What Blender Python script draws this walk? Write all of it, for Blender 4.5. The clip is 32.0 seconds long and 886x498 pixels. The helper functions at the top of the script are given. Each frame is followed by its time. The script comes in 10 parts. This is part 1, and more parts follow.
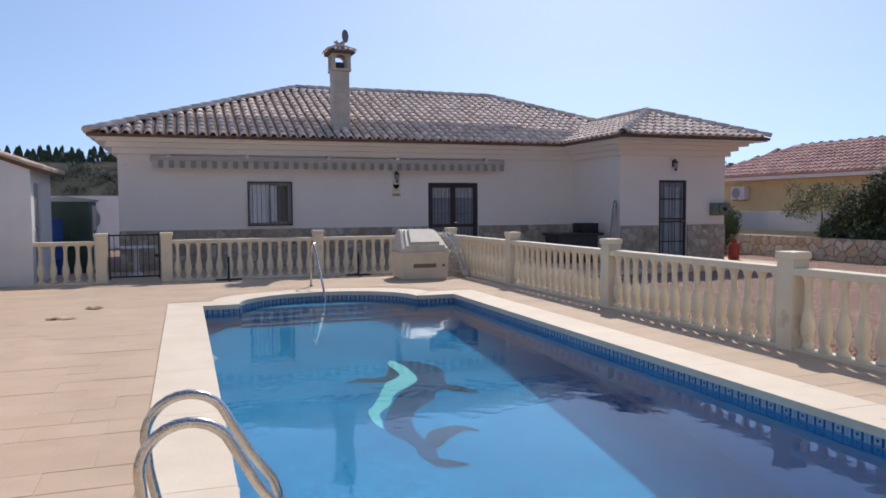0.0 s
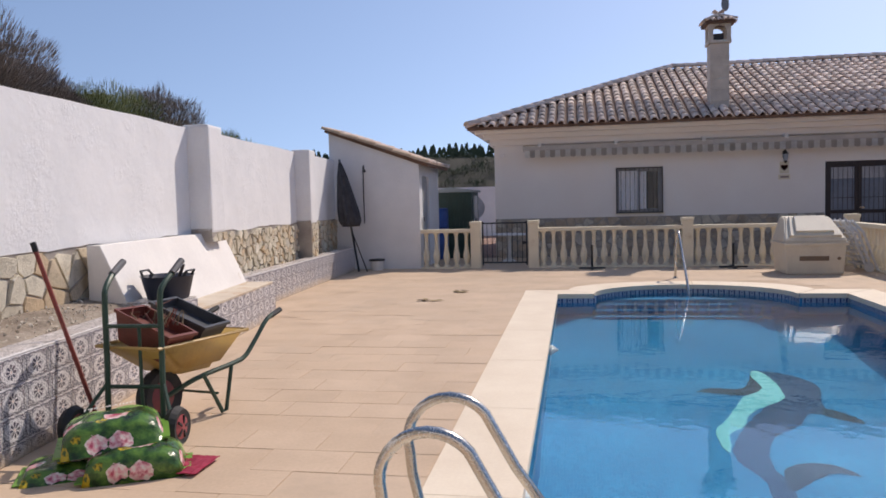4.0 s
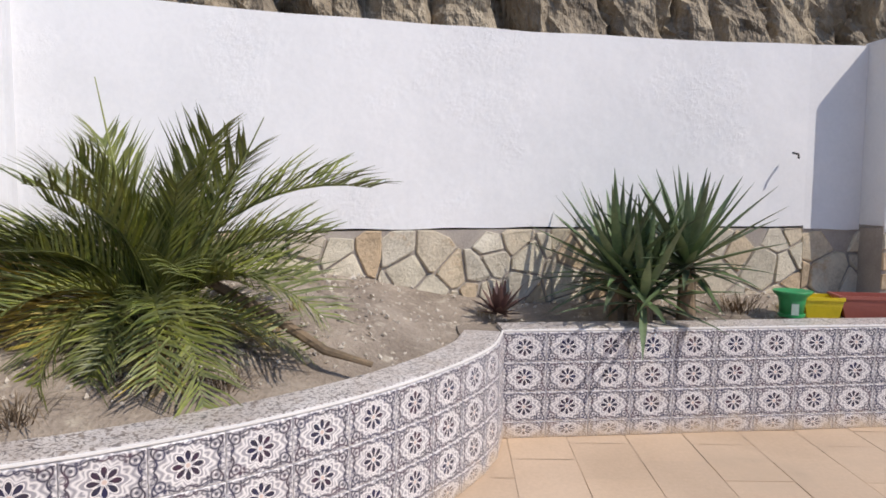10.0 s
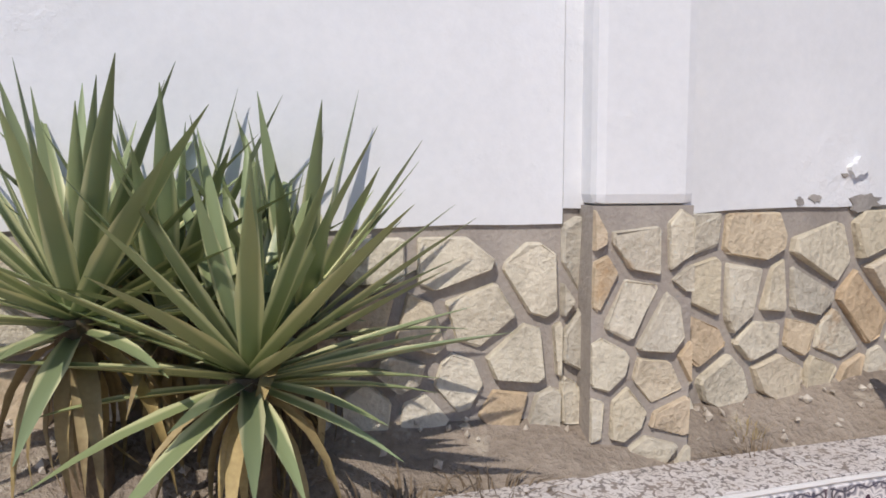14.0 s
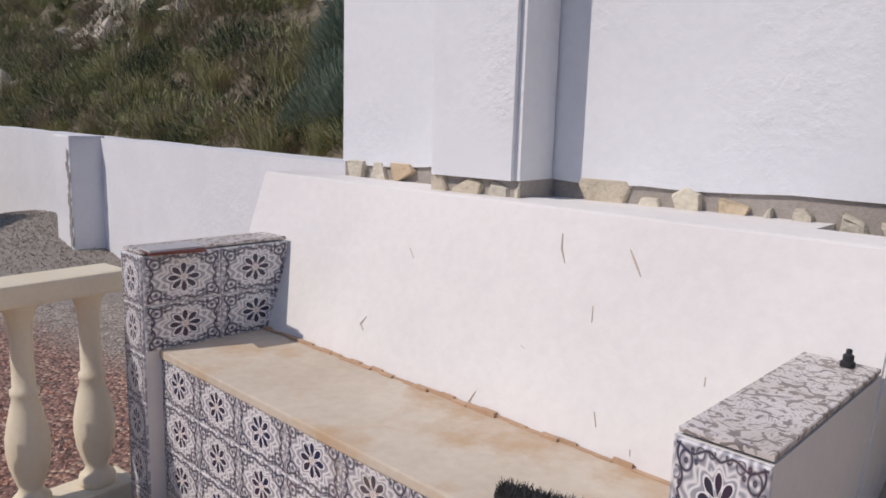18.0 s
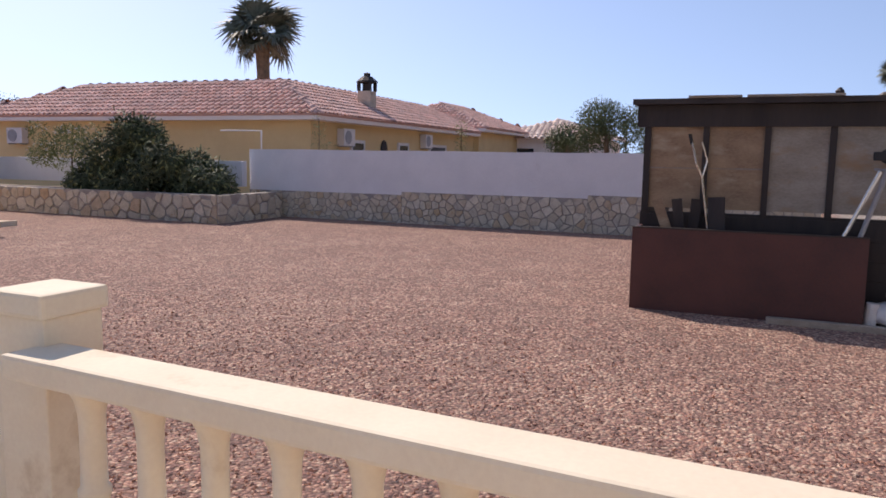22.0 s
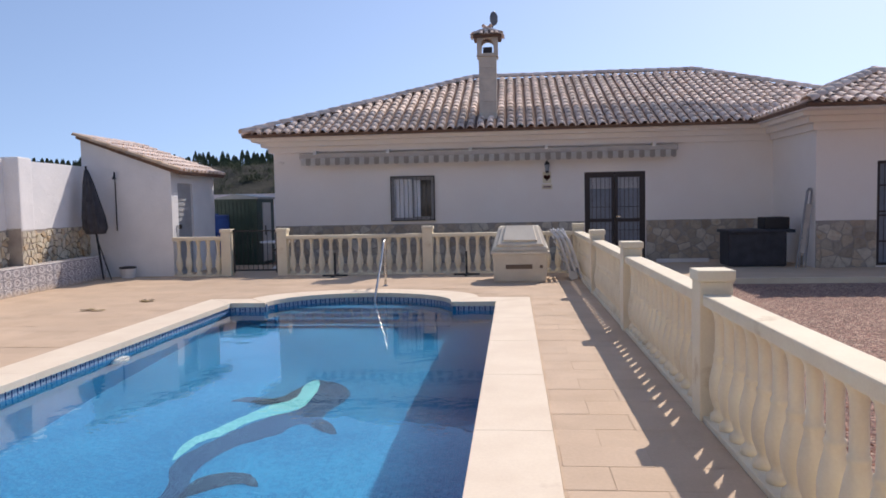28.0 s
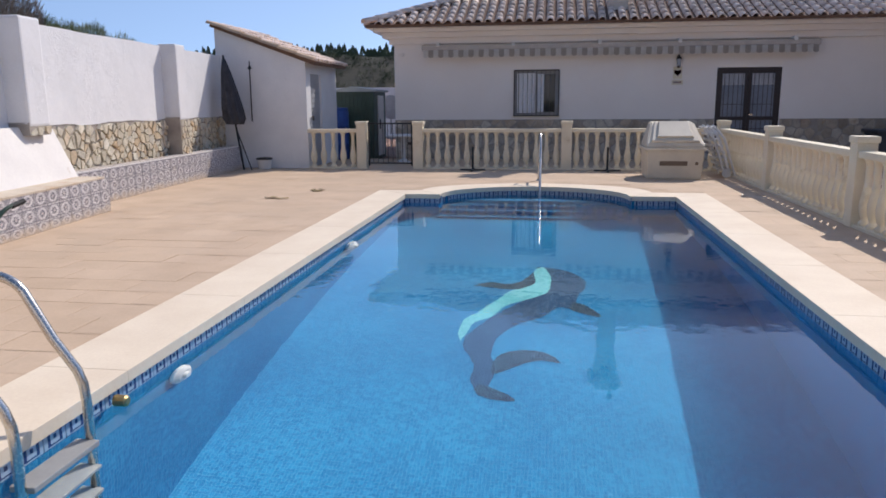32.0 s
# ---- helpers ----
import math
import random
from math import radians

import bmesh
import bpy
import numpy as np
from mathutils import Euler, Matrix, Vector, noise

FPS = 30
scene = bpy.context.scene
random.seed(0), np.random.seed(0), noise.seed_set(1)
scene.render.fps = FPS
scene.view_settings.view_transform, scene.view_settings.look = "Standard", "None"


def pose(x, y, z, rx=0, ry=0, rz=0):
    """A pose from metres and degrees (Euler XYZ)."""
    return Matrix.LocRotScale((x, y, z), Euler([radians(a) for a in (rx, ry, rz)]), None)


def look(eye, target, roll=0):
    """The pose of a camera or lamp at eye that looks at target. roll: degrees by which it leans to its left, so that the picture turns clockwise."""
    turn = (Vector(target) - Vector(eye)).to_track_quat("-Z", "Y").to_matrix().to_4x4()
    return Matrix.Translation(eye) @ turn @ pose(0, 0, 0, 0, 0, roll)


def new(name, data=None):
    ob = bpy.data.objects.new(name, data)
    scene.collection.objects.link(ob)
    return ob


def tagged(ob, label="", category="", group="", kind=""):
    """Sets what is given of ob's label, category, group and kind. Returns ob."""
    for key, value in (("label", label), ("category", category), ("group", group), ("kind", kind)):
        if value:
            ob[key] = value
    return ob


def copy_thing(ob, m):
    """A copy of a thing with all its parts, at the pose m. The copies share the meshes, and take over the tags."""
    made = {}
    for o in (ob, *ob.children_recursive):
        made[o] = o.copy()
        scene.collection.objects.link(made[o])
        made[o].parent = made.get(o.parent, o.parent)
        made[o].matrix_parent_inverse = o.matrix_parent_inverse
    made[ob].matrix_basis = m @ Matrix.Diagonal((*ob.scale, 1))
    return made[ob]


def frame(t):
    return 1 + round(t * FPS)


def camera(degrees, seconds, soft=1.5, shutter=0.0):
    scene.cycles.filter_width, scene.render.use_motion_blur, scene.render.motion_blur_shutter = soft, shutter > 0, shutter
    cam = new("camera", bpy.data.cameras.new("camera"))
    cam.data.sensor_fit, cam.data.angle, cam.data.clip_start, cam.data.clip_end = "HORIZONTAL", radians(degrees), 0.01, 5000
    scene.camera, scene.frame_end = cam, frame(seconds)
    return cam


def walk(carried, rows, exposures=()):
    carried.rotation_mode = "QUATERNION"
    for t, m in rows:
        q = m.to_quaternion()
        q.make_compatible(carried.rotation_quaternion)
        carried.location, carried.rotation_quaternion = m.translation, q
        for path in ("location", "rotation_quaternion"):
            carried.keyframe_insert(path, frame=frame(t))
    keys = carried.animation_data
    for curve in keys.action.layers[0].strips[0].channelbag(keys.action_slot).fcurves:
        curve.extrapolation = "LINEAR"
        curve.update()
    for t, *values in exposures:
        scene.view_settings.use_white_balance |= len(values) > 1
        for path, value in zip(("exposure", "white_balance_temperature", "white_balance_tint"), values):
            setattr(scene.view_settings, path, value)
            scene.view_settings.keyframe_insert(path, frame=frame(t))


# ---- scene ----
PATH = [
    (0, (-5.88, -1.758, 1.457), (-5.266, -0.006, 1.352), -0.4),
    (0.5, (-5.905, -1.745, 1.459), (-5.321, 0.018, 1.348), -0.8),
    (1, (-5.911, -1.728, 1.456), (-5.39, 0.053, 1.34), -0.9),
    (1.5, (-5.807, -1.683, 1.46), (-5.379, 0.123, 1.343), -0.9),
    (2, (-5.624, -1.614, 1.453), (-5.33, 0.219, 1.341), -0.8),
    (2.5, (-5.581, -1.481, 1.432), (-5.442, 0.372, 1.325), -0.7),
    (3, (-5.526, -1.35, 1.448), (-5.547, 0.507, 1.34), -0.9),
    (3.5, (-5.475, -1.299, 1.438), (-5.653, 0.549, 1.327), -1.2),
    (5.5, (-5.027, -1.048, 1.428), (-5.774, 0.648, 1.28), -1.3),
    (6, (-4.932, -0.973, 1.438), (-5.815, 0.658, 1.298), -0.6),
    (6.5, (-4.809, -0.934, 1.456), (-5.83, 0.617, 1.337), 0.1),
    (7, (-4.723, -0.864, 1.447), (-5.919, 0.558, 1.354), 0.2),
    (7.5, (-4.67, -0.923, 1.433), (-6.027, 0.347, 1.37), 0.2),
    (8, (-4.565, -0.881, 1.442), (-6.086, 0.188, 1.375), -0.2),
    (8.5, (-4.461, -0.87, 1.435), (-6.123, -0.04, 1.352), -0.4),
    (9, (-4.338, -0.912, 1.436), (-6.105, -0.34, 1.327), -0.3),
    (9.5, (-4.26, -0.927, 1.433), (-6.094, -0.656, 1.287), 0.3),
    (10, (-4.2, -0.884, 1.405), (-6.052, -0.916, 1.244), 0.4),
    (10.5, (-4.157, -0.893, 1.406), (-5.989, -1.173, 1.257), 0),
    (11, (-4.065, -0.875, 1.446), (-5.846, -1.395, 1.323), -0.1),
    (11.5, (-4.031, -0.888, 1.453), (-5.733, -1.63, 1.359), -0.2),
    (12, (-4.049, -0.914, 1.429), (-5.622, -1.903, 1.327), 0.1),
    (12.5, (-4.066, -0.923, 1.412), (-5.395, -2.217, 1.282), 0.3),
    (13, (-4.043, -0.922, 1.398), (-5.081, -2.457, 1.246), 0.2),
    (13.5, (-3.976, -0.906, 1.374), (-4.683, -2.617, 1.206), -0.1),
    (14, (-3.846, -0.921, 1.346), (-4.262, -2.726, 1.174), -0.1),
    (14.5, (-3.721, -0.944, 1.322), (-3.886, -2.787, 1.137), 0.3),
    (15, (-3.607, -0.94, 1.32), (-3.434, -2.779, 1.104), 0.7),
    (15.5, (-3.581, -0.977, 1.314), (-3.069, -2.75, 1.081), 0.7),
    (17.5, (-2.944, -0.709, 1.375), (-2.123, -2.345, 1.049), 2.3),
    (18, (-2.839, -0.768, 1.385), (-1.781, -2.264, 1.066), 1.7),
    (18.5, (-2.738, -0.849, 1.403), (-1.436, -2.141, 1.095), 1.1),
    (19, (-2.656, -0.982, 1.408), (-1.138, -2.017, 1.118), 0.8),
    (19.5, (-2.546, -1.045, 1.407), (-0.873, -1.811, 1.134), 0.9),
    (20, (-2.39, -1.056, 1.411), (-0.604, -1.498, 1.145), 1.2),
    (20.5, (-2.235, -1.091, 1.405), (-0.397, -1.221, 1.147), 1.5),
    (21, (-2.032, -1.244, 1.384), (-0.199, -1.053, 1.131), 1.8),
    (21.5, (-1.875, -1.353, 1.363), (-0.1, -0.846, 1.125), 1.3),
    (22, (-1.667, -1.298, 1.403), (0.023, -0.556, 1.175), 0.9),
    (22.5, (-1.475, -1.222, 1.407), (0.108, -0.266, 1.204), 0.7),
    (23, (-1.285, -1.196, 1.415), (0.189, -0.074, 1.246), 0.5),
    (23.5, (-1.163, -1.11, 1.419), (0.181, 0.168, 1.29), 0.3),
    (24, (-1.08, -1.016, 1.454), (0.098, 0.42, 1.364), 0.1),
    (24.5, (-1.047, -0.966, 1.46), (-0.073, 0.617, 1.404), -0.1),
    (25, (-1.003, -0.936, 1.465), (-0.304, 0.788, 1.437), -0.1),
    (25.5, (-0.999, -0.939, 1.467), (-0.557, 0.867, 1.452), -0.2),
    (26, (-1.016, -0.937, 1.46), (-0.785, 0.909, 1.452), -0.4),
    (26.5, (-1.045, -0.933, 1.462), (-0.956, 0.924, 1.455), -0.8),
    (28.5, (-1.554, -0.92, 1.459), (-1.794, 0.913, 1.249), -0.8),
    (29, (-1.706, -0.939, 1.399), (-1.995, 0.87, 1.074), -0.3),
    (29.5, (-1.928, -0.99, 1.368), (-2.236, 0.796, 0.953), 0),
    (30, (-2.223, -1.114, 1.361), (-2.533, 0.656, 0.881), 0.3),
    (30.5, (-2.517, -1.216, 1.347), (-2.831, 0.55, 0.853), 0.3),
    (31, (-2.865, -1.242, 1.364), (-3.179, 0.529, 0.894), 0),
    (31.5, (-3.219, -1.269, 1.38), (-3.514, 0.518, 0.959), -0.1),
    (32, (-3.481, -1.226, 1.384), (-3.744, 0.579, 1.02), -0.4),
]
cam = camera(62.0, 32.0, soft=1.7)
EXPOSURES = [(0, 0.10, 6650, 13), (3.2, 0.12, 6950, 15), (6, 0.20, 7200, 17), (8.5, 0.24, 7000, 15), (10, 0.14, 6700, 12), (12, 0.06, 6600, 11), (13.2, -0.10, 6500, 11), (15.5, 0.06, 6750, 15),
             (17.5, -0.36, 6600, 15), (18.5, -0.24, 6600, 15), (20, 0.34, 7350, 19), (22.5, 0.36, 7150, 21), (24, 0.34, 6950, 21), (25, 0.28, 6700, 20), (26, 0.22, 6650, 19), (28.5, 0.30, 6950, 15), (30, 0.28, 6550, 13), (32, 0.2, 6650, 14)]
walk(cam, [(t, look(eye, target, roll)) for t, eye, target, roll in PATH], EXPOSURES)

# ---- world, sun, exposure ----
SUN_TO = Vector((0.50, 0.84, 0.98)).normalized()      # towards the sun
world = bpy.data.worlds.new("sky")
scene.world = world
world.use_nodes = True
wn = world.node_tree
wn.nodes.clear()
sky = wn.nodes.new("ShaderNodeTexSky")
sky.sky_type = "NISHITA"
sky.sun_disc = False
sky.sun_elevation = math.asin(SUN_TO.z)
sky.sun_rotation = math.atan2(SUN_TO.x, SUN_TO.y)
sky.air_density, sky.dust_density, sky.ozone_density = 0.85, 0.4, 2.0
bgn = wn.nodes.new("ShaderNodeBackground")
bgn.inputs["Strength"].default_value = 0.15
won = wn.nodes.new("ShaderNodeOutputWorld")
sky_dir, sky_split, sky_join = wn.nodes.new("ShaderNodeTexCoord"), wn.nodes.new("ShaderNodeSeparateXYZ"), wn.nodes.new("ShaderNodeCombineXYZ")
sky_lift = wn.nodes.new("ShaderNodeMath")
sky_lift.operation = "MULTIPLY_ADD"
sky_lift.inputs[1].default_value, sky_lift.inputs[2].default_value = 0.82, 0.18
wn.links.new(sky_dir.outputs["Generated"], sky_split.inputs[0])
wn.links.new(sky_split.outputs[0], sky_join.inputs[0])
wn.links.new(sky_split.outputs[1], sky_join.inputs[1])
wn.links.new(sky_split.outputs[2], sky_lift.inputs[0])
wn.links.new(sky_lift.outputs[0], sky_join.inputs[2])
wn.links.new(sky_join.outputs[0], sky.inputs["Vector"])
wn.links.new(sky.outputs[0], bgn.inputs["Color"])
wn.links.new(bgn.outputs[0], won.inputs["Surface"])
sun_data = bpy.data.lights.new("sun", "SUN")
sun_data.energy, sun_data.angle, sun_data.color = 3.1, radians(0.6), (1.0, 0.94, 0.86)
sun = new("sun", sun_data)
sun.matrix_world = look(SUN_TO * 60, (0, 0, 0))
# ---- materials ----
def nt(name):
    m = bpy.data.materials.new(name)
    m.use_nodes = True
    t = m.node_tree
    return m, t, t.nodes["Principled BSDF"]


def node(t, kind, **kw):
    n = t.nodes.new(kind)
    for k, v in kw.items():
        if k in n.inputs:
            n.inputs[k].default_value = v
    return n


def mixc(t, fac, a, b, mode="MIX"):
    """A colour mix; fac, a and b are sockets or values."""
    n = t.nodes.new("ShaderNodeMix")
    n.data_type, n.blend_type = "RGBA", mode
    for sock, v in ((n.inputs[0], fac), (n.inputs[6], a), (n.inputs[7], b)):
        if isinstance(v, bpy.types.NodeSocket):
            t.links.new(v, sock)
        elif isinstance(v, (int, float)):
            sock.default_value = v
        else:
            sock.default_value = (*v[:3], 1)
    return n.outputs[2]


def arith(t, op, a, b=0.0, c=0.0):
    n = t.nodes.new("ShaderNodeMath")
    n.operation = op
    for sock, v in zip(n.inputs, (a, b, c)):
        if isinstance(v, bpy.types.NodeSocket):
            t.links.new(v, sock)
        else:
            sock.default_value = v
    return n.outputs[0]


def ramp(t, fac, stops):
    n = t.nodes.new("ShaderNodeValToRGB")
    els = n.color_ramp.elements
    while len(els) < len(stops):
        els.new(0.5)
    for e, (p, c) in zip(els, stops):
        e.position, e.color = p, (*c, 1) if not isinstance(c, (int, float)) else (c, c, c, 1)
    t.links.new(fac, n.inputs[0])
    return n.outputs[0]


def coords(t, kind="Object", scale=(1, 1, 1)):
    """Object coordinates; kind 'World' gives the place in the world."""
    if kind == "World":
        src = t.nodes.new("ShaderNodeNewGeometry").outputs["Position"]
    else:
        src = t.nodes.new("ShaderNodeTexCoord").outputs[kind]
    mp = t.nodes.new("ShaderNodeMapping")
    mp.inputs["Scale"].default_value = scale
    t.links.new(src, mp.inputs[0])
    return mp.outputs[0]


def noise_at(t, co, scale, detail=4.0, rough=0.55):
    n = node(t, "ShaderNodeTexNoise", Scale=scale, Detail=detail, Roughness=rough)
    t.links.new(co, n.inputs["Vector"])
    return n.outputs["Fac"]


def bump(t, bsdf, height, strength=0.3, dist=0.01):
    n = node(t, "ShaderNodeBump", Strength=strength, Distance=dist)
    t.links.new(height, n.inputs["Height"])
    t.links.new(n.outputs[0], bsdf.inputs["Normal"])


def surface(name, light, dark, rough=0.7, scale=6.0, fine=60.0, bumps=0.25, dist=0.01, metal=0.0, rand=0.0, spec=0.5,
            stretch=(1, 1, 1), kind="World", stain=None, stain_at=0.62, stain_scale=1.3):
    """A two-scale mottled surface. rand: how far Object Info's Random shifts its tone; stain: a colour of blotches."""
    m, t, b = nt(name)
    co = coords(t, kind, stretch)
    big, small = noise_at(t, co, scale), noise_at(t, co, fine, 3.0, 0.6)
    f = arith(t, "ADD", arith(t, "MULTIPLY", big, 0.65), arith(t, "MULTIPLY", small, 0.35))
    col = ramp(t, f, [(0.36, dark), (0.62, light)])
    if stain:
        s = ramp(t, noise_at(t, co, stain_scale, 6.0, 0.65), [(stain_at, 0.0), (stain_at + 0.13, 1.0)])
        col = mixc(t, s, col, stain)
    if rand:
        island = t.nodes.new("ShaderNodeNewGeometry").outputs["Random Per Island"]
        info = arith(t, "FRACT", arith(t, "ADD", t.nodes.new("ShaderNodeObjectInfo").outputs["Random"], island))
        hs = t.nodes.new("ShaderNodeHueSaturation")
        t.links.new(arith(t, "MULTIPLY_ADD", info, rand * 2, 1 - rand), hs.inputs["Value"])
        info2 = arith(t, "FRACT", arith(t, "MULTIPLY", info, 7.31))
        t.links.new(arith(t, "MULTIPLY_ADD", info2, rand, 1 - rand / 2), hs.inputs["Saturation"])
        t.links.new(col, hs.inputs["Color"])
        col = hs.outputs[0]
    t.links.new(col, b.inputs["Base Color"])
    rr = arith(t, "MULTIPLY_ADD", small, 0.25, rough - 0.12)
    t.links.new(rr, b.inputs["Roughness"])
    b.inputs["Metallic"].default_value = metal
    b.inputs["Specular IOR Level"].default_value = spec
    if bumps:
        bump(t, b, f, bumps, dist)
    return m




def rough_render(name):
    """Whitewashed cement render: trowelled undulation with patches of coarse, flaking grain."""
    m, t, b = nt(name)
    co = coords(t, "World")
    fine = noise_at(t, co, 34, 5, 0.62)
    patch = ramp(t, noise_at(t, co, 1.3, 4, 0.6), [(0.50, 0.08), (0.64, 1.0)])
    flake = ramp(t, noise_at(t, co, 9, 6, 0.7), [(0.56, 0.0), (0.60, 1.0)])
    big = noise_at(t, co, 2.0, 3)
    h = arith(t, "ADD", arith(t, "MULTIPLY", big, 1.3), arith(t, "MULTIPLY", patch, arith(t, "ADD", arith(t, "MULTIPLY", fine, 0.75), arith(t, "MULTIPLY", flake, 0.16))))
    col = ramp(t, arith(t, "ADD", arith(t, "MULTIPLY", big, 0.6), arith(t, "MULTIPLY", fine, 0.4)), [(0.34, (0.735, 0.74, 0.755)), (0.62, (0.81, 0.81, 0.82))])
    grime = ramp(t, noise_at(t, co, 3.4, 6, 0.7), [(0.66, 0.0), (0.80, 0.55)])
    col = mixc(t, grime, col, (0.64, 0.63, 0.61))
    t.links.new(col, b.inputs["Base Color"])
    b.inputs["Roughness"].default_value = 0.85
    bump(t, b, h, 0.42, 0.022)
    return m


white_wall = rough_render("white_plaster")
house_wall = surface("house_paint", (0.93, 0.87, 0.81), (0.89, 0.82, 0.76), 0.85, 0.8, 40, 0.3, 0.008)
bench_plaster = surface("bench_plaster", (0.82, 0.79, 0.75), (0.74, 0.71, 0.68), 0.8, 2.0, 30, 0.3, 0.01, stain=(0.55, 0.46, 0.36), stain_at=0.68, stain_scale=2.2)
seat_plaster = surface("seat_plaster", (0.66, 0.58, 0.47), (0.54, 0.45, 0.35), 0.8, 2.5, 30, 0.3, 0.008, stain=(0.54, 0.38, 0.24), stain_at=0.51, stain_scale=2.4)
bare_plaster = surface("bare_plaster", (0.62, 0.52, 0.44), (0.48, 0.39, 0.33), 0.9, 8, 70, 0.3, 0.006)
mortar = surface("mortar", (0.42, 0.375, 0.33), (0.30, 0.265, 0.235), 0.95, 5, 70, 0.6, 0.02)


def rubble(name, tones, rough=0.88):
    """Quarried stone: each piece takes a tone of its own, with veins, rust and weathered grain."""
    m, t, b = nt(name)
    co = coords(t, "World")
    info = t.nodes.new("ShaderNodeObjectInfo").outputs["Random"]
    base = ramp(t, arith(t, "FRACT", arith(t, "MULTIPLY", info, 5.17)), [(k / (len(tones) - 1), c) for k, c in enumerate(tones)])
    grain = arith(t, "ADD", arith(t, "MULTIPLY", noise_at(t, co, 7, 6, 0.65), 0.6), arith(t, "MULTIPLY", noise_at(t, co, 55, 4, 0.6), 0.4))
    col = mixc(t, 1.0, base, ramp(t, grain, [(0.32, (0.62, 0.60, 0.57)), (0.5, (0.95, 0.94, 0.92)), (0.66, (1.12, 1.12, 1.10))]), "MULTIPLY")
    rust = ramp(t, noise_at(t, co, 4.2, 5, 0.7), [(0.58, 0.0), (0.72, 0.75)])
    col = mixc(t, arith(t, "MULTIPLY", rust, arith(t, "GREATER_THAN", arith(t, "FRACT", arith(t, "MULTIPLY", info, 11.3)), 0.45)), col, (0.46, 0.27, 0.12))
    t.links.new(col, b.inputs["Base Color"])
    b.inputs["Roughness"].default_value = rough
    bump(t, b, grain, 0.8, 0.025)
    return m


stone_mat = rubble("rubble_stone", [(0.62, 0.57, 0.46), (0.70, 0.64, 0.52), (0.55, 0.51, 0.43), (0.66, 0.57, 0.43), (0.58, 0.44, 0.29), (0.74, 0.69, 0.58), (0.60, 0.53, 0.40)])
house_stone = rubble("house_stone", [(0.46, 0.40, 0.33), (0.64, 0.59, 0.51), (0.36, 0.30, 0.24), (0.56, 0.47, 0.37), (0.44, 0.35, 0.27), (0.66, 0.60, 0.50)])
cream = surface("cream_stone", (0.83, 0.745, 0.57), (0.75, 0.655, 0.49), 0.75, 3, 60, 0.2, 0.005, stain=(0.58, 0.46, 0.30), stain_at=0.62, stain_scale=2.5)
coping_mat = surface("coping_stone", (0.82, 0.71, 0.56), (0.73, 0.61, 0.47), 0.7, 2.0, 50, 0.25, 0.006, stain=(0.55, 0.42, 0.30), stain_at=0.66)
paver_mat = surface("terrace_tile", (0.62, 0.465, 0.33), (0.51, 0.375, 0.26), 0.75, 1.6, 45, 0.3, 0.008, rand=0.035, stain=(0.50, 0.375, 0.265), stain_at=0.54, stain_scale=0.8)
grout_mat = surface("tile_joint", (0.60, 0.45, 0.32), (0.50, 0.37, 0.26), 0.9, 1.1, 60, 0.3, 0.008, stain=(0.24, 0.18, 0.13), stain_at=0.60, stain_scale=0.9)
soil_mat = surface("dry_soil", (0.365, 0.305, 0.245), (0.20, 0.16, 0.125), 0.95, 3, 45, 1.0, 0.05, stain=(0.46, 0.40, 0.32), stain_at=0.55, stain_scale=9)
roof_mat = surface("clay_tile", (0.86, 0.72, 0.62), (0.70, 0.54, 0.45), 0.85, 2.5, 40, 0.3, 0.006, rand=0.16, stain=(0.40, 0.31, 0.25), stain_at=0.70, stain_scale=1.5)
# dark sheet below the tiles: shade between them put into the colour
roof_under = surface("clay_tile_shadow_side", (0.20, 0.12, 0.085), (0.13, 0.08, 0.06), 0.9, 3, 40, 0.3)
nb_roof_mat = surface("red_clay_tile", (0.72, 0.47, 0.40), (0.55, 0.33, 0.27), 0.85, 2.5, 40, 0.3, rand=0.2)
yellow_wall = surface("ochre_paint", (0.78, 0.61, 0.32), (0.69, 0.52, 0.26), 0.85, 0.8, 30, 0.2)
steel = surface("polished_steel", (0.66, 0.63, 0.58), (0.50, 0.48, 0.45), 0.24, 8, 120, 0.05, 0.002, metal=1.0)
black_iron = surface("black_iron", (0.025, 0.025, 0.028), (0.015, 0.015, 0.018), 0.5, 8, 90, 0.15, 0.002)
# opaque grey that stands in for the door glass; no screen is modelled
door_glass_dark = surface("dark_door_glass", (0.26, 0.295, 0.36), (0.19, 0.22, 0.275), 0.2, 2, 20, 0.0)
leaf_dark = surface("yucca_leaf_dark", (0.17, 0.23, 0.11), (0.08, 0.125, 0.06), 0.45, 3, 30, 0.2, 0.004, rand=0.35, kind="Object")


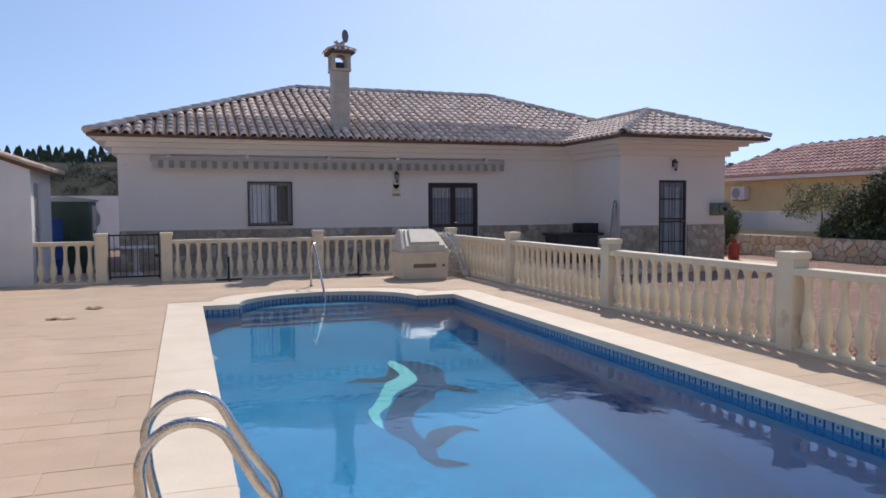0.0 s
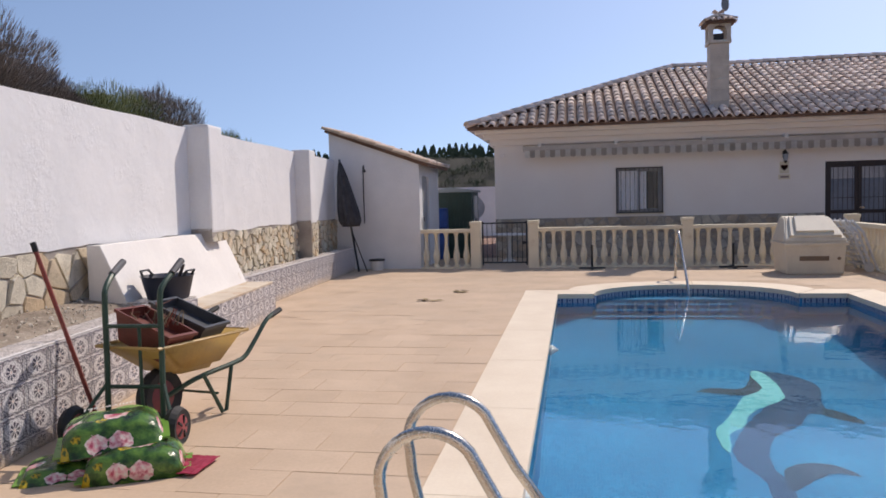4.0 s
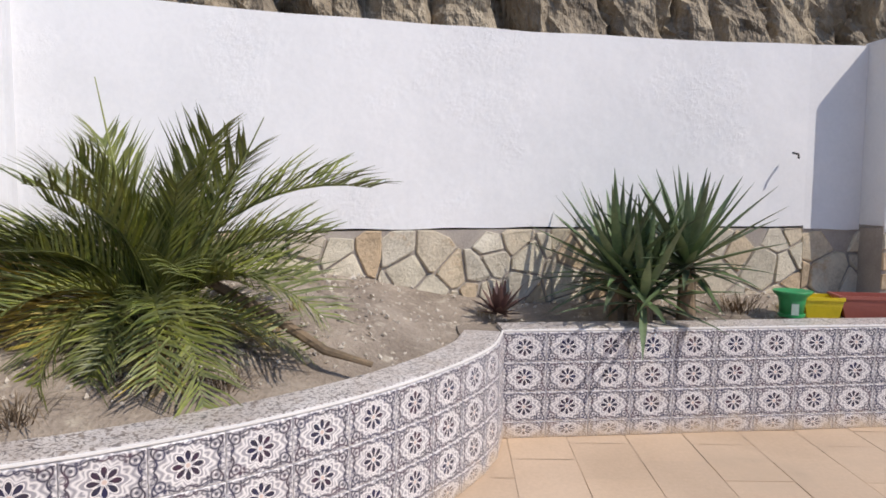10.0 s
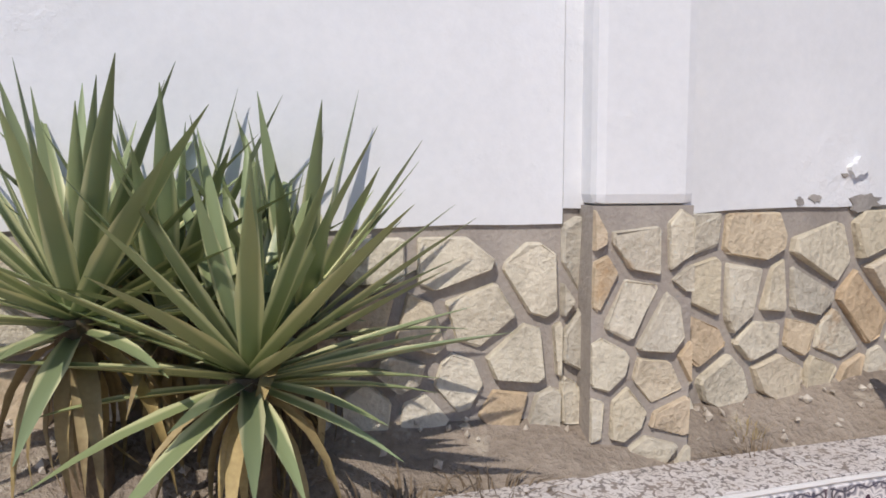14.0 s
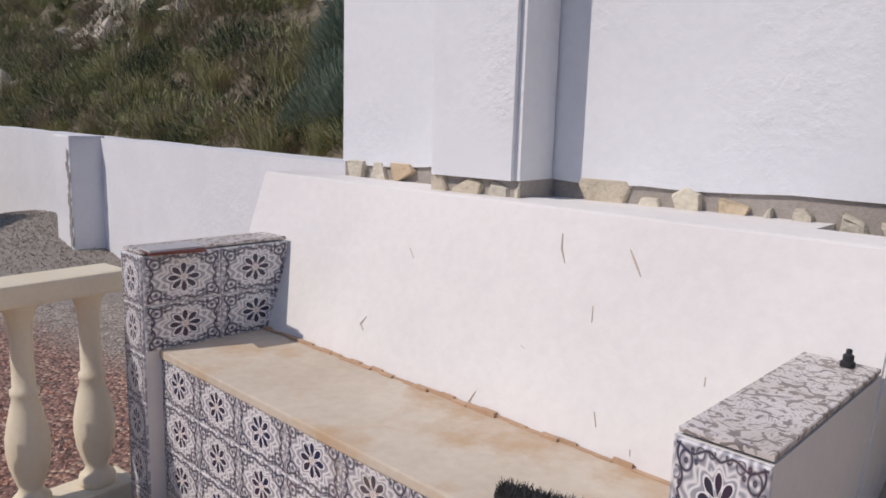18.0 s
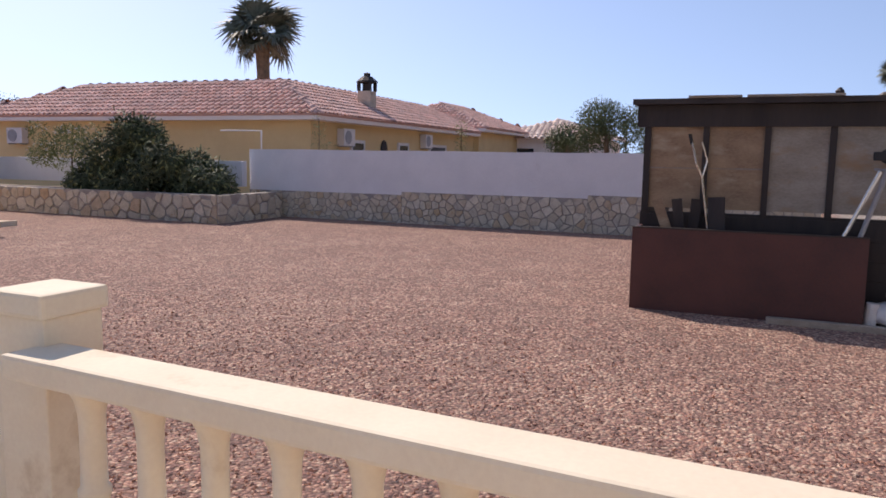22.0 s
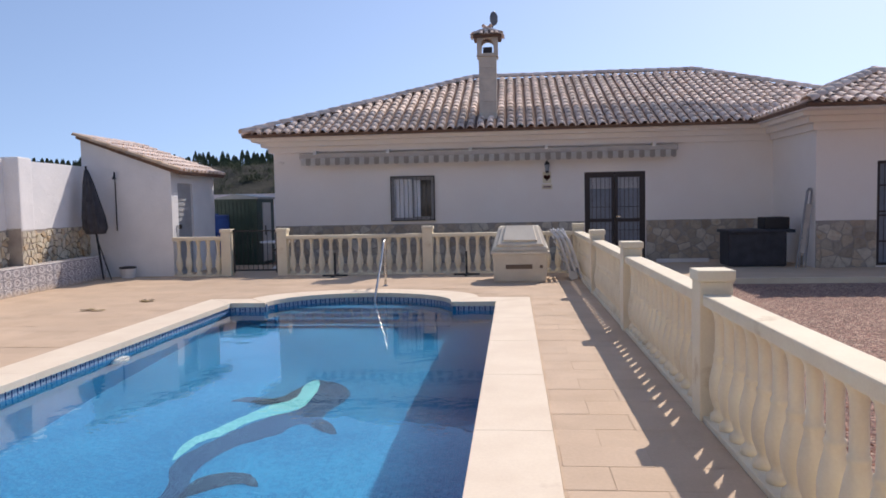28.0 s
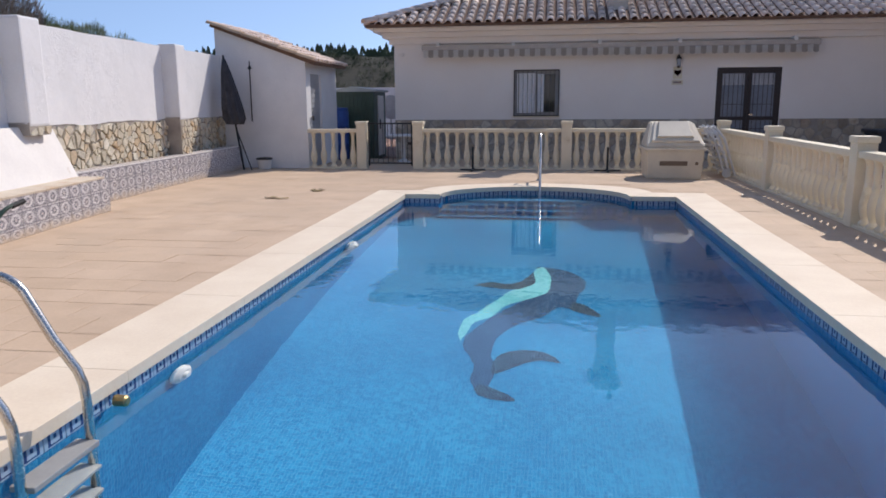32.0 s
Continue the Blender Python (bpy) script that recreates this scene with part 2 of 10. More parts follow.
def striped_leaf(name, mid, edge_c, half):
    """A sword leaf with pale margins: tone across the leaf's own width."""
    m, t, b = nt(name)
    co = coords(t, "Object")
    sep = t.nodes.new("ShaderNodeSeparateXYZ")
    t.links.new(co, sep.inputs[0])
    side = arith(t, "ABSOLUTE", arith(t, "MULTIPLY_ADD", noise_at(t, co, 6, 2), 0.006, arith(t, "SUBTRACT", sep.outputs[1], 0.003)))
    f = ramp(t, arith(t, "DIVIDE", side, half), [(0.50, 0.0), (0.72, 1.0)])
    col = mixc(t, f, mid, edge_c)
    info = t.nodes.new("ShaderNodeObjectInfo").outputs["Random"]
    col = mixc(t, arith(t, "MULTIPLY", info, 0.32), col, (0.36, 0.37, 0.12))
    hs = t.nodes.new("ShaderNodeHueSaturation")
    t.links.new(arith(t, "MULTIPLY_ADD", arith(t, "FRACT", arith(t, "MULTIPLY", info, 7.3)), 0.5, 0.72), hs.inputs["Value"])
    t.links.new(col, hs.inputs["Color"])
    t.links.new(hs.outputs[0], b.inputs["Base Color"])
    b.inputs["Roughness"].default_value = 0.42
    bump(t, b, noise_at(t, co, 40, 3), 0.15, 0.003)
    return m


leaf_pale = striped_leaf("yucca_leaf_pale", (0.25, 0.31, 0.165), (0.72, 0.71, 0.42), 0.029)
frond_mat = surface("palm_frond", (0.215, 0.23, 0.062), (0.09, 0.118, 0.034), 0.5, 5, 40, 0.2, 0.004, rand=0.35, kind="Object")
frond_dry = surface("dry_palm_frond", (0.42, 0.33, 0.16), (0.25, 0.18, 0.08), 0.7, 5, 40, 0.2, 0.004, rand=0.2, kind="Object")
trunk_mat = surface("palm_trunk", (0.26, 0.19, 0.12), (0.12, 0.09, 0.06), 0.9, 6, 40, 0.9, 0.02)
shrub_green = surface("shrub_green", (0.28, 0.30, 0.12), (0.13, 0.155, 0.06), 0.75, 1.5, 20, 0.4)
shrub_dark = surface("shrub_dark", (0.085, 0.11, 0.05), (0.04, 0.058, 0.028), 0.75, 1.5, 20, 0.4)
shrub_dry = surface("shrub_dry", (0.38, 0.30, 0.20), (0.19, 0.15, 0.105), 0.85, 1.5, 20, 0.4)
grass_pale = surface("pale_grass", (0.52, 0.47, 0.23), (0.29, 0.28, 0.13), 0.8, 1.5, 20, 0.3)
rock_mat = surface("cliff_rock", (0.46, 0.385, 0.28), (0.19, 0.155, 0.115), 0.95, 2.4, 13, 1.0, 0.28, stretch=(1, 1, 0.62), stain=(0.085, 0.068, 0.052), stain_at=0.57, stain_scale=2.0)


def tile_pattern():
    """Glazed tile: dark blue flower and scrolls on white, drawn in the tile's own plane (local x across, z up, centre at 0)."""
    m, t, b = nt("patterned_tile")
    co = t.nodes.new("ShaderNodeTexCoord").outputs["UV"]
    sep = t.nodes.new("ShaderNodeSeparateXYZ")
    t.links.new(co, sep.inputs[0])
    x = arith(t, "MULTIPLY", arith(t, "SUBTRACT", sep.outputs[0], 0.5), 1.46)
    y = arith(t, "SUBTRACT", sep.outputs[1], 0.5)
    r = arith(t, "SQRT", arith(t, "ADD", arith(t, "MULTIPLY", x, x), arith(t, "MULTIPLY", y, y)))
    a = arith(t, "ARCTAN2", y, x)

    def band(v, lo, hi, soft=0.012):
        up = t.nodes.new("ShaderNodeMapRange")
        up.inputs[1].default_value, up.inputs[2].default_value = lo - soft, lo + soft
        dn = t.nodes.new("ShaderNodeMapRange")
        dn.inputs[1].default_value, dn.inputs[2].default_value = hi - soft, hi + soft
        t.links.new(v, up.inputs[0]), t.links.new(v, dn.inputs[0])
        return arith(t, "SUBTRACT", up.outputs[0], dn.outputs[0])

    def petals(rr, aa, n, lo, hi, width, turn=0.0):
        c = arith(t, "COSINE", arith(t, "MULTIPLY_ADD", aa, float(n), turn))
        mid, half = (lo + hi) / 2, (hi - lo) / 2
        k = arith(t, "DIVIDE", arith(t, "ABSOLUTE", arith(t, "SUBTRACT", rr, mid)), half)
        lim = arith(t, "MULTIPLY_ADD", arith(t, "MULTIPLY", k, k), width, 1 - width)
        return arith(t, "MULTIPLY", arith(t, "GREATER_THAN", c, lim), arith(t, "LESS_THAN", k, 1.0))

    def spot(px, py, lo, hi):
        """A ring round a point of the corner's own plane."""
        u, v = arith(t, "SUBTRACT", cx, px), arith(t, "SUBTRACT", cy, py)
        return band(arith(t, "SQRT", arith(t, "ADD", arith(t, "MULTIPLY", u, u), arith(t, "MULTIPLY", v, v))), lo, hi)

    def over(m0, m1, k=1.0):
        return arith(t, "MAXIMUM", m0, arith(t, "MULTIPLY", m1, k))

    cx = arith(t, "SUBTRACT", 0.73, arith(t, "ABSOLUTE", x))
    cy = arith(t, "SUBTRACT", 0.5, arith(t, "ABSOLUTE", y))
    c8 = arith(t, "COSINE", arith(t, "MULTIPLY", a, 8.0))
    flower = petals(r, a, 8, 0.065, 0.295, 1.6)
    xs_ = arith(t, "MULTIPLY", x, 0.82)
    rs = arith(t, "SQRT", arith(t, "ADD", arith(t, "MULTIPLY", xs_, xs_), arith(t, "MULTIPLY", y, y)))
    star = arith(t, "MULTIPLY_ADD", c8, -0.045, rs)
    outside = band(star, 0.335, 2.0, 0.008)
    # scrolls along the edges and curls in the corners
    mask = band(arith(t, "ADD", cx, arith(t, "MULTIPLY", arith(t, "SINE", arith(t, "MULTIPLY", cy, 13.0)), 0.050)), 0.084, 0.124)
    mask = over(mask, band(arith(t, "ADD", cy, arith(t, "MULTIPLY", arith(t, "SINE", arith(t, "MULTIPLY_ADD", cx, 12.5, 1.2)), 0.035)), 0.060, 0.092))
    for px, py, lo, hi in ((0.20, 0.19, 0.084, 0.118), (0.20, 0.19, 0.0, 0.036), (0.055, 0.33, 0.052, 0.074), (0.42, 0.085, 0.052, 0.075), (0.36, 0.175, 0.0, 0.034), (0.12, 0.42, 0.0, 0.040), (0.60, 0.05, 0.030, 0.058), (0.29, 0.08, 0.0, 0.036)):
        mask = over(mask, spot(px, py, lo, hi), 0.95)
    mask = arith(t, "MULTIPLY", mask, outside)
    mask = over(mask, flower)
    tone = ramp(t, noise_at(t, coords(t, "World"), 14, 2), [(0.35, (0.018, 0.02, 0.075)), (0.5, (0.03, 0.03, 0.055)), (0.66, (0.06, 0.026, 0.055))])
    white = ramp(t, noise_at(t, coords(t, "World"), 5, 4), [(0.3, (0.74, 0.71, 0.71)), (0.7, (0.84, 0.82, 0.82))])
    # leaf fill beyond the star, a paler wash within it
    veins = arith(t, "SINE", arith(t, "MULTIPLY_ADD", rs, 46.0, arith(t, "MULTIPLY", arith(t, "SINE", arith(t, "MULTIPLY", a, 12.0)), 2.2)))
    fill = arith(t, "MULTIPLY", outside, arith(t, "MULTIPLY_ADD", veins, 0.36, 0.36))
    halo = petals(r, a, 8, 0.02, 0.33, 2.1)
    wash = arith(t, "MULTIPLY", arith(t, "MULTIPLY", band(star, 0.09, 0.296, 0.010), arith(t, "SUBTRACT", 1.0, halo)), 0.68)
    base = mixc(t, arith(t, "MAXIMUM", fill, wash), white, (0.15, 0.15, 0.20))
    base = mixc(t, band(r, -1.0, 0.045, 0.01), base, (0.66, 0.52, 0.46))
    # plain white joint round the tile
    rim_ = arith(t, "MINIMUM", cx, cy)
    mask = arith(t, "MULTIPLY", mask, arith(t, "GREATER_THAN", rim_, 0.022))
    col = mixc(t, mask, base, tone)
    dirt = ramp(t, noise_at(t, coords(t, "World"), 2.2, 5), [(0.62, 0.0), (0.8, 0.6)])
    col = mixc(t, dirt, col, (0.36, 0.27, 0.18))
    # sand splashed up from the terrace, with a ragged upper edge
    wsep = t.nodes.new("ShaderNodeSeparateXYZ")
    t.links.new(coords(t, "World"), wsep.inputs[0])
    splash = ramp(t, arith(t, "MULTIPLY_ADD", noise_at(t, coords(t, "World"), 9, 5), 0.22, wsep.outputs[2]), [(0.10, 0.75), (0.22, 0.0)])
    col = mixc(t, splash, col, (0.56, 0.44, 0.31))
    t.links.new(col, b.inputs["Base Color"])
    b.inputs["Roughness"].default_value = 0.28
    return m


tile_mat = tile_pattern()


def cap_pattern():
    """Flat cap tile: the same glaze, worn, with fine grey-brown leaf strokes in rosettes."""
    m, t, b = nt("patterned_cap_tile")
    sep = t.nodes.new("ShaderNodeSeparateXYZ")
    t.links.new(t.nodes.new("ShaderNodeTexCoord").outputs["UV"], sep.inputs[0])
    x, y = arith(t, "SUBTRACT", sep.outputs[0], 0.5), arith(t, "SUBTRACT", sep.outputs[1], 0.5)
    r = arith(t, "SQRT", arith(t, "ADD", arith(t, "MULTIPLY", x, x), arith(t, "MULTIPLY", y, y)))
    a = arith(t, "ARCTAN2", y, x)
    swirl = arith(t, "SINE", arith(t, "MULTIPLY_ADD", a, 16.0, arith(t, "MULTIPLY_ADD", r, 120.0, arith(t, "MULTIPLY", noise_at(t, coords(t, "World"), 42, 2), 15.0))))
    curl = arith(t, "ABSOLUTE", arith(t, "SUBTRACT", noise_at(t, coords(t, "World"), 34, 1), 0.5))
    leaf = arith(t, "MULTIPLY", arith(t, "LESS_THAN", curl, 0.055), arith(t, "GREATER_THAN", noise_at(t, coords(t, "World"), 55, 1), 0.46))
    mark = arith(t, "MAXIMUM", leaf, arith(t, "MULTIPLY", arith(t, "MULTIPLY", arith(t, "GREATER_THAN", swirl, 0.3), arith(t, "GREATER_THAN", noise_at(t, coords(t, "World"), 60, 2), 0.52)), 0.6))
    tone = ramp(t, noise_at(t, coords(t, "World"), 18, 3), [(0.35, (0.09, 0.08, 0.085)), (0.65, (0.26, 0.20, 0.16))])
    white = ramp(t, noise_at(t, coords(t, "World"), 6, 5), [(0.3, (0.56, 0.50, 0.46)), (0.7, (0.72, 0.68, 0.66))])
    t.links.new(mixc(t, arith(t, "MULTIPLY", mark, 0.85), white, tone), b.inputs["Base Color"])
    b.inputs["Roughness"].default_value = 0.4
    return m


cap_mat = cap_pattern()


def mosaic(name, light, mid, dark, cell=0.025):
    """Small glazed pool mosaic with pale joints, varied chip by chip."""
    m, t, b = nt(name)
    co = coords(t, "World", (1 / cell, 1 / cell, 1 / cell))
    sep = t.nodes.new("ShaderNodeSeparateXYZ")
    t.links.new(co, sep.inputs[0])
    wn_ = t.nodes.new("ShaderNodeTexWhiteNoise")
    fl = t.nodes.new("ShaderNodeVectorMath")
    fl.operation = "FLOOR"
    t.links.new(co, fl.inputs[0])
    t.links.new(fl.outputs[0], wn_.inputs["Vector"])
    big = noise_at(t, coords(t, "World"), 0.9, 4)
    f = arith(t, "ADD", arith(t, "MULTIPLY", wn_.outputs["Value"], 0.3), arith(t, "MULTIPLY", big, 0.7))
    col = ramp(t, f, [(0.25, dark), (0.48, mid), (0.72, light)])
    joint = None
    for axis in (0, 1, 2):
        fr = arith(t, "FRACT", sep.outputs[axis])
        e = arith(t, "GREATER_THAN", arith(t, "ABSOLUTE", arith(t, "SUBTRACT", fr, 0.5)), 0.45)
        joint = e if joint is None else (arith(t, "MAXIMUM", joint, e) if axis < 2 else joint)
    col = mixc(t, arith(t, "MULTIPLY", joint, 0.38), col, (0.20, 0.52, 0.72))
    t.links.new(col, b.inputs["Base Color"])
    b.inputs["Roughness"].default_value = 0.9
    b.inputs["Specular IOR Level"].default_value = 0.08
    return m


pool_mosaic = mosaic("pool_mosaic", (0.022, 0.265, 0.49), (0.012, 0.19, 0.39), (0.008, 0.14, 0.31))
inlay_dark = mosaic("inlay_slate_mosaic", (0.055, 0.085, 0.12), (0.026, 0.048, 0.075), (0.012, 0.025, 0.045))
inlay_mid = mosaic("inlay_steel_mosaic", (0.05, 0.11, 0.20), (0.026, 0.068, 0.145), (0.014, 0.04, 0.095))
inlay_pale = mosaic("inlay_turquoise_mosaic", (0.24, 0.66, 0.66), (0.17, 0.56, 0.58), (0.13, 0.47, 0.50))


def border_pattern():
    """Waterline tile: a pale key pattern on dark blue, in the tile's UV."""
    m, t, b = nt("waterline_tile")
    sep = t.nodes.new("ShaderNodeSeparateXYZ")
    t.links.new(t.nodes.new("ShaderNodeTexCoord").outputs["UV"], sep.inputs[0])
    x = arith(t, "ABSOLUTE", arith(t, "SUBTRACT", sep.outputs[0], 0.5))
    y = arith(t, "ABSOLUTE", arith(t, "SUBTRACT", sep.outputs[1], 0.5))
    d = arith(t, "MAXIMUM", x, y)
    ring = arith(t, "MULTIPLY", arith(t, "GREATER_THAN", d, 0.20), arith(t, "LESS_THAN", d, 0.33))
    core = arith(t, "LESS_THAN", d, 0.07)
    col = mixc(t, arith(t, "MAXIMUM", ring, core), (0.34, 0.45, 0.58), (0.025, 0.055, 0.17))
    edge = arith(t, "GREATER_THAN", y, 0.43)
    col = mixc(t, edge, col, (0.06, 0.12, 0.28))
    t.links.new(col, b.inputs["Base Color"])
    b.inputs["Roughness"].default_value = 0.25
    return m


border_mat = border_pattern()


def water_material():
    m, t, b = nt("pool_water")
    b.inputs["Base Color"].default_value = (0.82, 0.93, 0.98, 1)
    b.inputs["Roughness"].default_value = 0.0
    b.inputs["IOR"].default_value = 1.33
    b.inputs["Transmission Weight"].default_value = 1.0
    co = coords(t, "World")
    h = arith(t, "ADD", noise_at(t, co, 2.2, 2.0), arith(t, "MULTIPLY", noise_at(t, co, 9, 2.0), 0.25))
    bump(t, b, h, 0.10, 0.03)
    return m


water_mat = water_material()


def gravel_material():
    """Crushed pinkish stone, each grain with its own tone."""
    m, t, b = nt("red_gravel")
    co = coords(t, "World")
    v = node(t, "ShaderNodeTexVoronoi", Scale=42.0)
    t.links.new(co, v.inputs["Vector"])
    sepc = t.nodes.new("ShaderNodeSeparateColor")
    t.links.new(v.outputs["Color"], sepc.inputs[0])
    f = arith(t, "ADD", arith(t, "MULTIPLY", sepc.outputs[0], 0.7), arith(t, "MULTIPLY", noise_at(t, co, 0.5, 5), 0.3))
    col = ramp(t, f, [(0.14, (0.10, 0.056, 0.048)), (0.4, (0.325, 0.165, 0.13)), (0.62, (0.53, 0.30, 0.215)), (0.88, (0.76, 0.57, 0.42))])
    drift = ramp(t, noise_at(t, co, 2.6, 6), [(0.40, 0.0), (0.62, 0.42)])
    col = mixc(t, drift, col, (0.25, 0.155, 0.12))
    gap = ramp(t, v.outputs["Distance"], [(0.35, 0.0), (0.75, 0.65)])
    col = mixc(t, gap, col, (0.10, 0.065, 0.055))
    # a greyer patch of plain gravel towards the hillside wall
    sep = t.nodes.new("ShaderNodeSeparateXYZ")
    t.links.new(co, sep.inputs[0])
    edge = arith(t, "ADD", sep.outputs[1], 1.75)
    wob = arith(t, "MULTIPLY_ADD", noise_at(t, co, 1.4, 4), 0.8, edge)
    grey = ramp(t, arith(t, "MULTIPLY_ADD", wob, -0.5, 0.0), [(0.38, 0.0), (0.62, 1.0)])
    g2 = ramp(t, sepc.outputs[1], [(0.1, (0.20, 0.17, 0.14)), (0.8, (0.44, 0.40, 0.34))])
    col = mixc(t, arith(t, "MULTIPLY", grey, 0.85), col, g2)
    t.links.new(col, b.inputs["Base Color"])
    b.inputs["Roughness"].default_value = 0.9
    bump(t, b, v.outputs["Distance"], 0.9, -0.02)
    return m


gravel_mat = gravel_material()
pebble_mat = surface("gravel_grain", (0.50, 0.29, 0.215), (0.26, 0.135, 0.10), 0.85, 19, 70, 0.3, 0.004, rand=0.38)


def plain(name, c, rough=0.5, metal=0.0):
    k = 0.82
    return surface(name, c, tuple(v * k for v in c), rough, 5, 60, 0.12, 0.003, metal)
# ---- mesh helpers ----
def part(name, bm, material, parent=None, label=""):
    me = bpy.data.meshes.new(name)
    bmesh.ops.recalc_face_normals(bm, faces=bm.faces)
    bm.to_mesh(me)
    bm.free()
    if material:
        me.materials.append(material)
    ob = new(name, me)
    if parent:
        ob.parent = parent
    if label:
        ob["label"] = label
    return ob


def shared(name, me, parent, m):
    ob = new(name, me)
    ob.parent = parent
    ob.matrix_basis = m
    return ob


def thing(name, label, category, group="", kind="", at=None):
    ob = tagged(new(name), label, category, group, kind)
    ob.empty_display_size = 0.1
    if at is not None:
        ob.matrix_basis = at
    return ob


def single(name, bm, material, label, category, group="", kind=""):
    return tagged(part(name, bm, material), label, category, group, kind)


def box_into(bm, x0, x1, y0, y1, z0, z1, m=None, bevel=0.0):
    vs = [bm.verts.new((x, y, z)) for x in (x0, x1) for y in (y0, y1) for z in (z0, z1)]
    fs = [bm.faces.new([vs[i] for i in q]) for q in ((0, 1, 3, 2), (4, 6, 7, 5), (0, 4, 5, 1), (2, 3, 7, 6), (0, 2, 6, 4), (1, 5, 7, 3))]
    if bevel:
        bmesh.ops.recalc_face_normals(bm, faces=fs)
        out = bmesh.ops.bevel(bm, geom=list({e for f in fs for e in f.edges}), offset=bevel, segments=2, affect="EDGES", profile=0.6)
        vs = list({v for f in out["faces"] for v in f.verts} | {v for v in vs if v.is_valid})
    if m is not None:
        bmesh.ops.transform(bm, matrix=m, verts=vs)
    return vs


def box(x0, x1, y0, y1, z0, z1, m=None, bevel=0.0):
    bm = bmesh.new()
    box_into(bm, x0, x1, y0, y1, z0, z1, m, bevel)
    return bm


def prism(points, z0, z1):
    """An upright prism over a plan outline; z0 and z1 are heights or functions of (x, y)."""
    bm = bmesh.new()
    lo = [bm.verts.new((x, y, z0(x, y) if callable(z0) else z0)) for x, y in points]
    hi = [bm.verts.new((x, y, z1(x, y) if callable(z1) else z1)) for x, y in points]
    n = len(points)
    bm.faces.new(lo[::-1])
    bm.faces.new(hi)
    for i in range(n):
        bm.faces.new((lo[i], lo[(i + 1) % n], hi[(i + 1) % n], hi[i]))
    return bm


def tube_into(bm, pts, r, segs=8, caps=True):
    """A round bar along points; r is a radius or one a point."""
    pts = [Vector(p) for p in pts]
    rs = r if isinstance(r, (list, tuple)) else [r] * len(pts)
    rings, up = [], Vector((0.31, 0.17, 0.93))
    for i, p in enumerate(pts):
        d = (pts[min(i + 1, len(pts) - 1)] - pts[max(i - 1, 0)]).normalized()
        if abs(d.dot(up)) > 0.97:
            up = Vector((0.9, 0.4, 0.1))
        a = d.cross(up).normalized()
        b = d.cross(a)
        rings.append([bm.verts.new(p + (a * math.cos(k * 2 * math.pi / segs) + b * math.sin(k * 2 * math.pi / segs)) * rs[i]) for k in range(segs)])
    for u, v in zip(rings, rings[1:]):
        for k in range(segs):
            bm.faces.new((u[k], u[(k + 1) % segs], v[(k + 1) % segs], v[k]))
    if caps:
        bm.faces.new(rings[0][::-1])
        bm.faces.new(rings[-1])


def tube(pts, r, segs=8):
    bm = bmesh.new()
    tube_into(bm, pts, r, segs)
    return bm


def lathe(profile, segs=12):
    """A turned shape from (radius, height) pairs."""
    bm = bmesh.new()
    rings = [[bm.verts.new((r * math.cos(k * 2 * math.pi / segs), r * math.sin(k * 2 * math.pi / segs), z)) for k in range(segs)] for r, z in profile]
    for u, v in zip(rings, rings[1:]):
        for k in range(segs):
            bm.faces.new((u[k], u[(k + 1) % segs], v[(k + 1) % segs], v[k]))
    bm.faces.new(rings[0][::-1])
    bm.faces.new(rings[-1])
    return bm


def smooth(ob):
    for p in ob.data.polygons:
        p.use_smooth = True
    return ob


def joined(name, verts, faces, material, parent=None):
    me = bpy.data.meshes.new(name)
    me.from_pydata(verts, [], faces)
    me.materials.append(material)
    ob = new(name, me)
    if parent:
        ob.parent = parent
    return ob


def unit(a, b):
    v = Vector((b[0] - a[0], b[1] - a[1], 0))
    return v.normalized(), v.length


def smooth_path(pts, n=10):
    out = []
    for k in range(len(pts) - 1):
        p0, p1, p2, p3 = [Vector(pts[min(max(i, 0), len(pts) - 1)]) for i in (k - 1, k, k + 1, k + 2)]
        for i in range(n):
            u = i / n
            p = 0.5 * ((2 * p1) + (p2 - p0) * u + (2 * p0 - 5 * p1 + 4 * p2 - p3) * u * u + (3 * p1 - p0 - 3 * p2 + p3) * u ** 3)
            out.append((p.x, p.y))
    return out + [tuple(pts[-1])]


def smooth_line(pts, n=5):
    """Points along a soft curve through pts."""
    out = []
    for k in range(len(pts) - 1):
        p0, p1, p2, p3 = [Vector(pts[min(max(i, 0), len(pts) - 1)]) for i in (k - 1, k, k + 1, k + 2)]
        out += [0.5 * (2 * p1 + (p2 - p0) * u + (2 * p0 - 5 * p1 + 4 * p2 - p3) * u * u + (3 * p1 - p0 - 3 * p2 + p3) * u ** 3) for u in (i / n for i in range(n))]
    return out + [Vector(pts[-1])]


def wall_frame(a, b, z=0.0):
    """Local x along a to b, local y into the wall's back (to the left of a to b), z up."""
    d, n = unit(a, b)
    return Matrix(((d.x, -d.y, 0, a[0]), (d.y, d.x, 0, a[1]), (0, 0, 1, z), (0, 0, 0, 1))), n


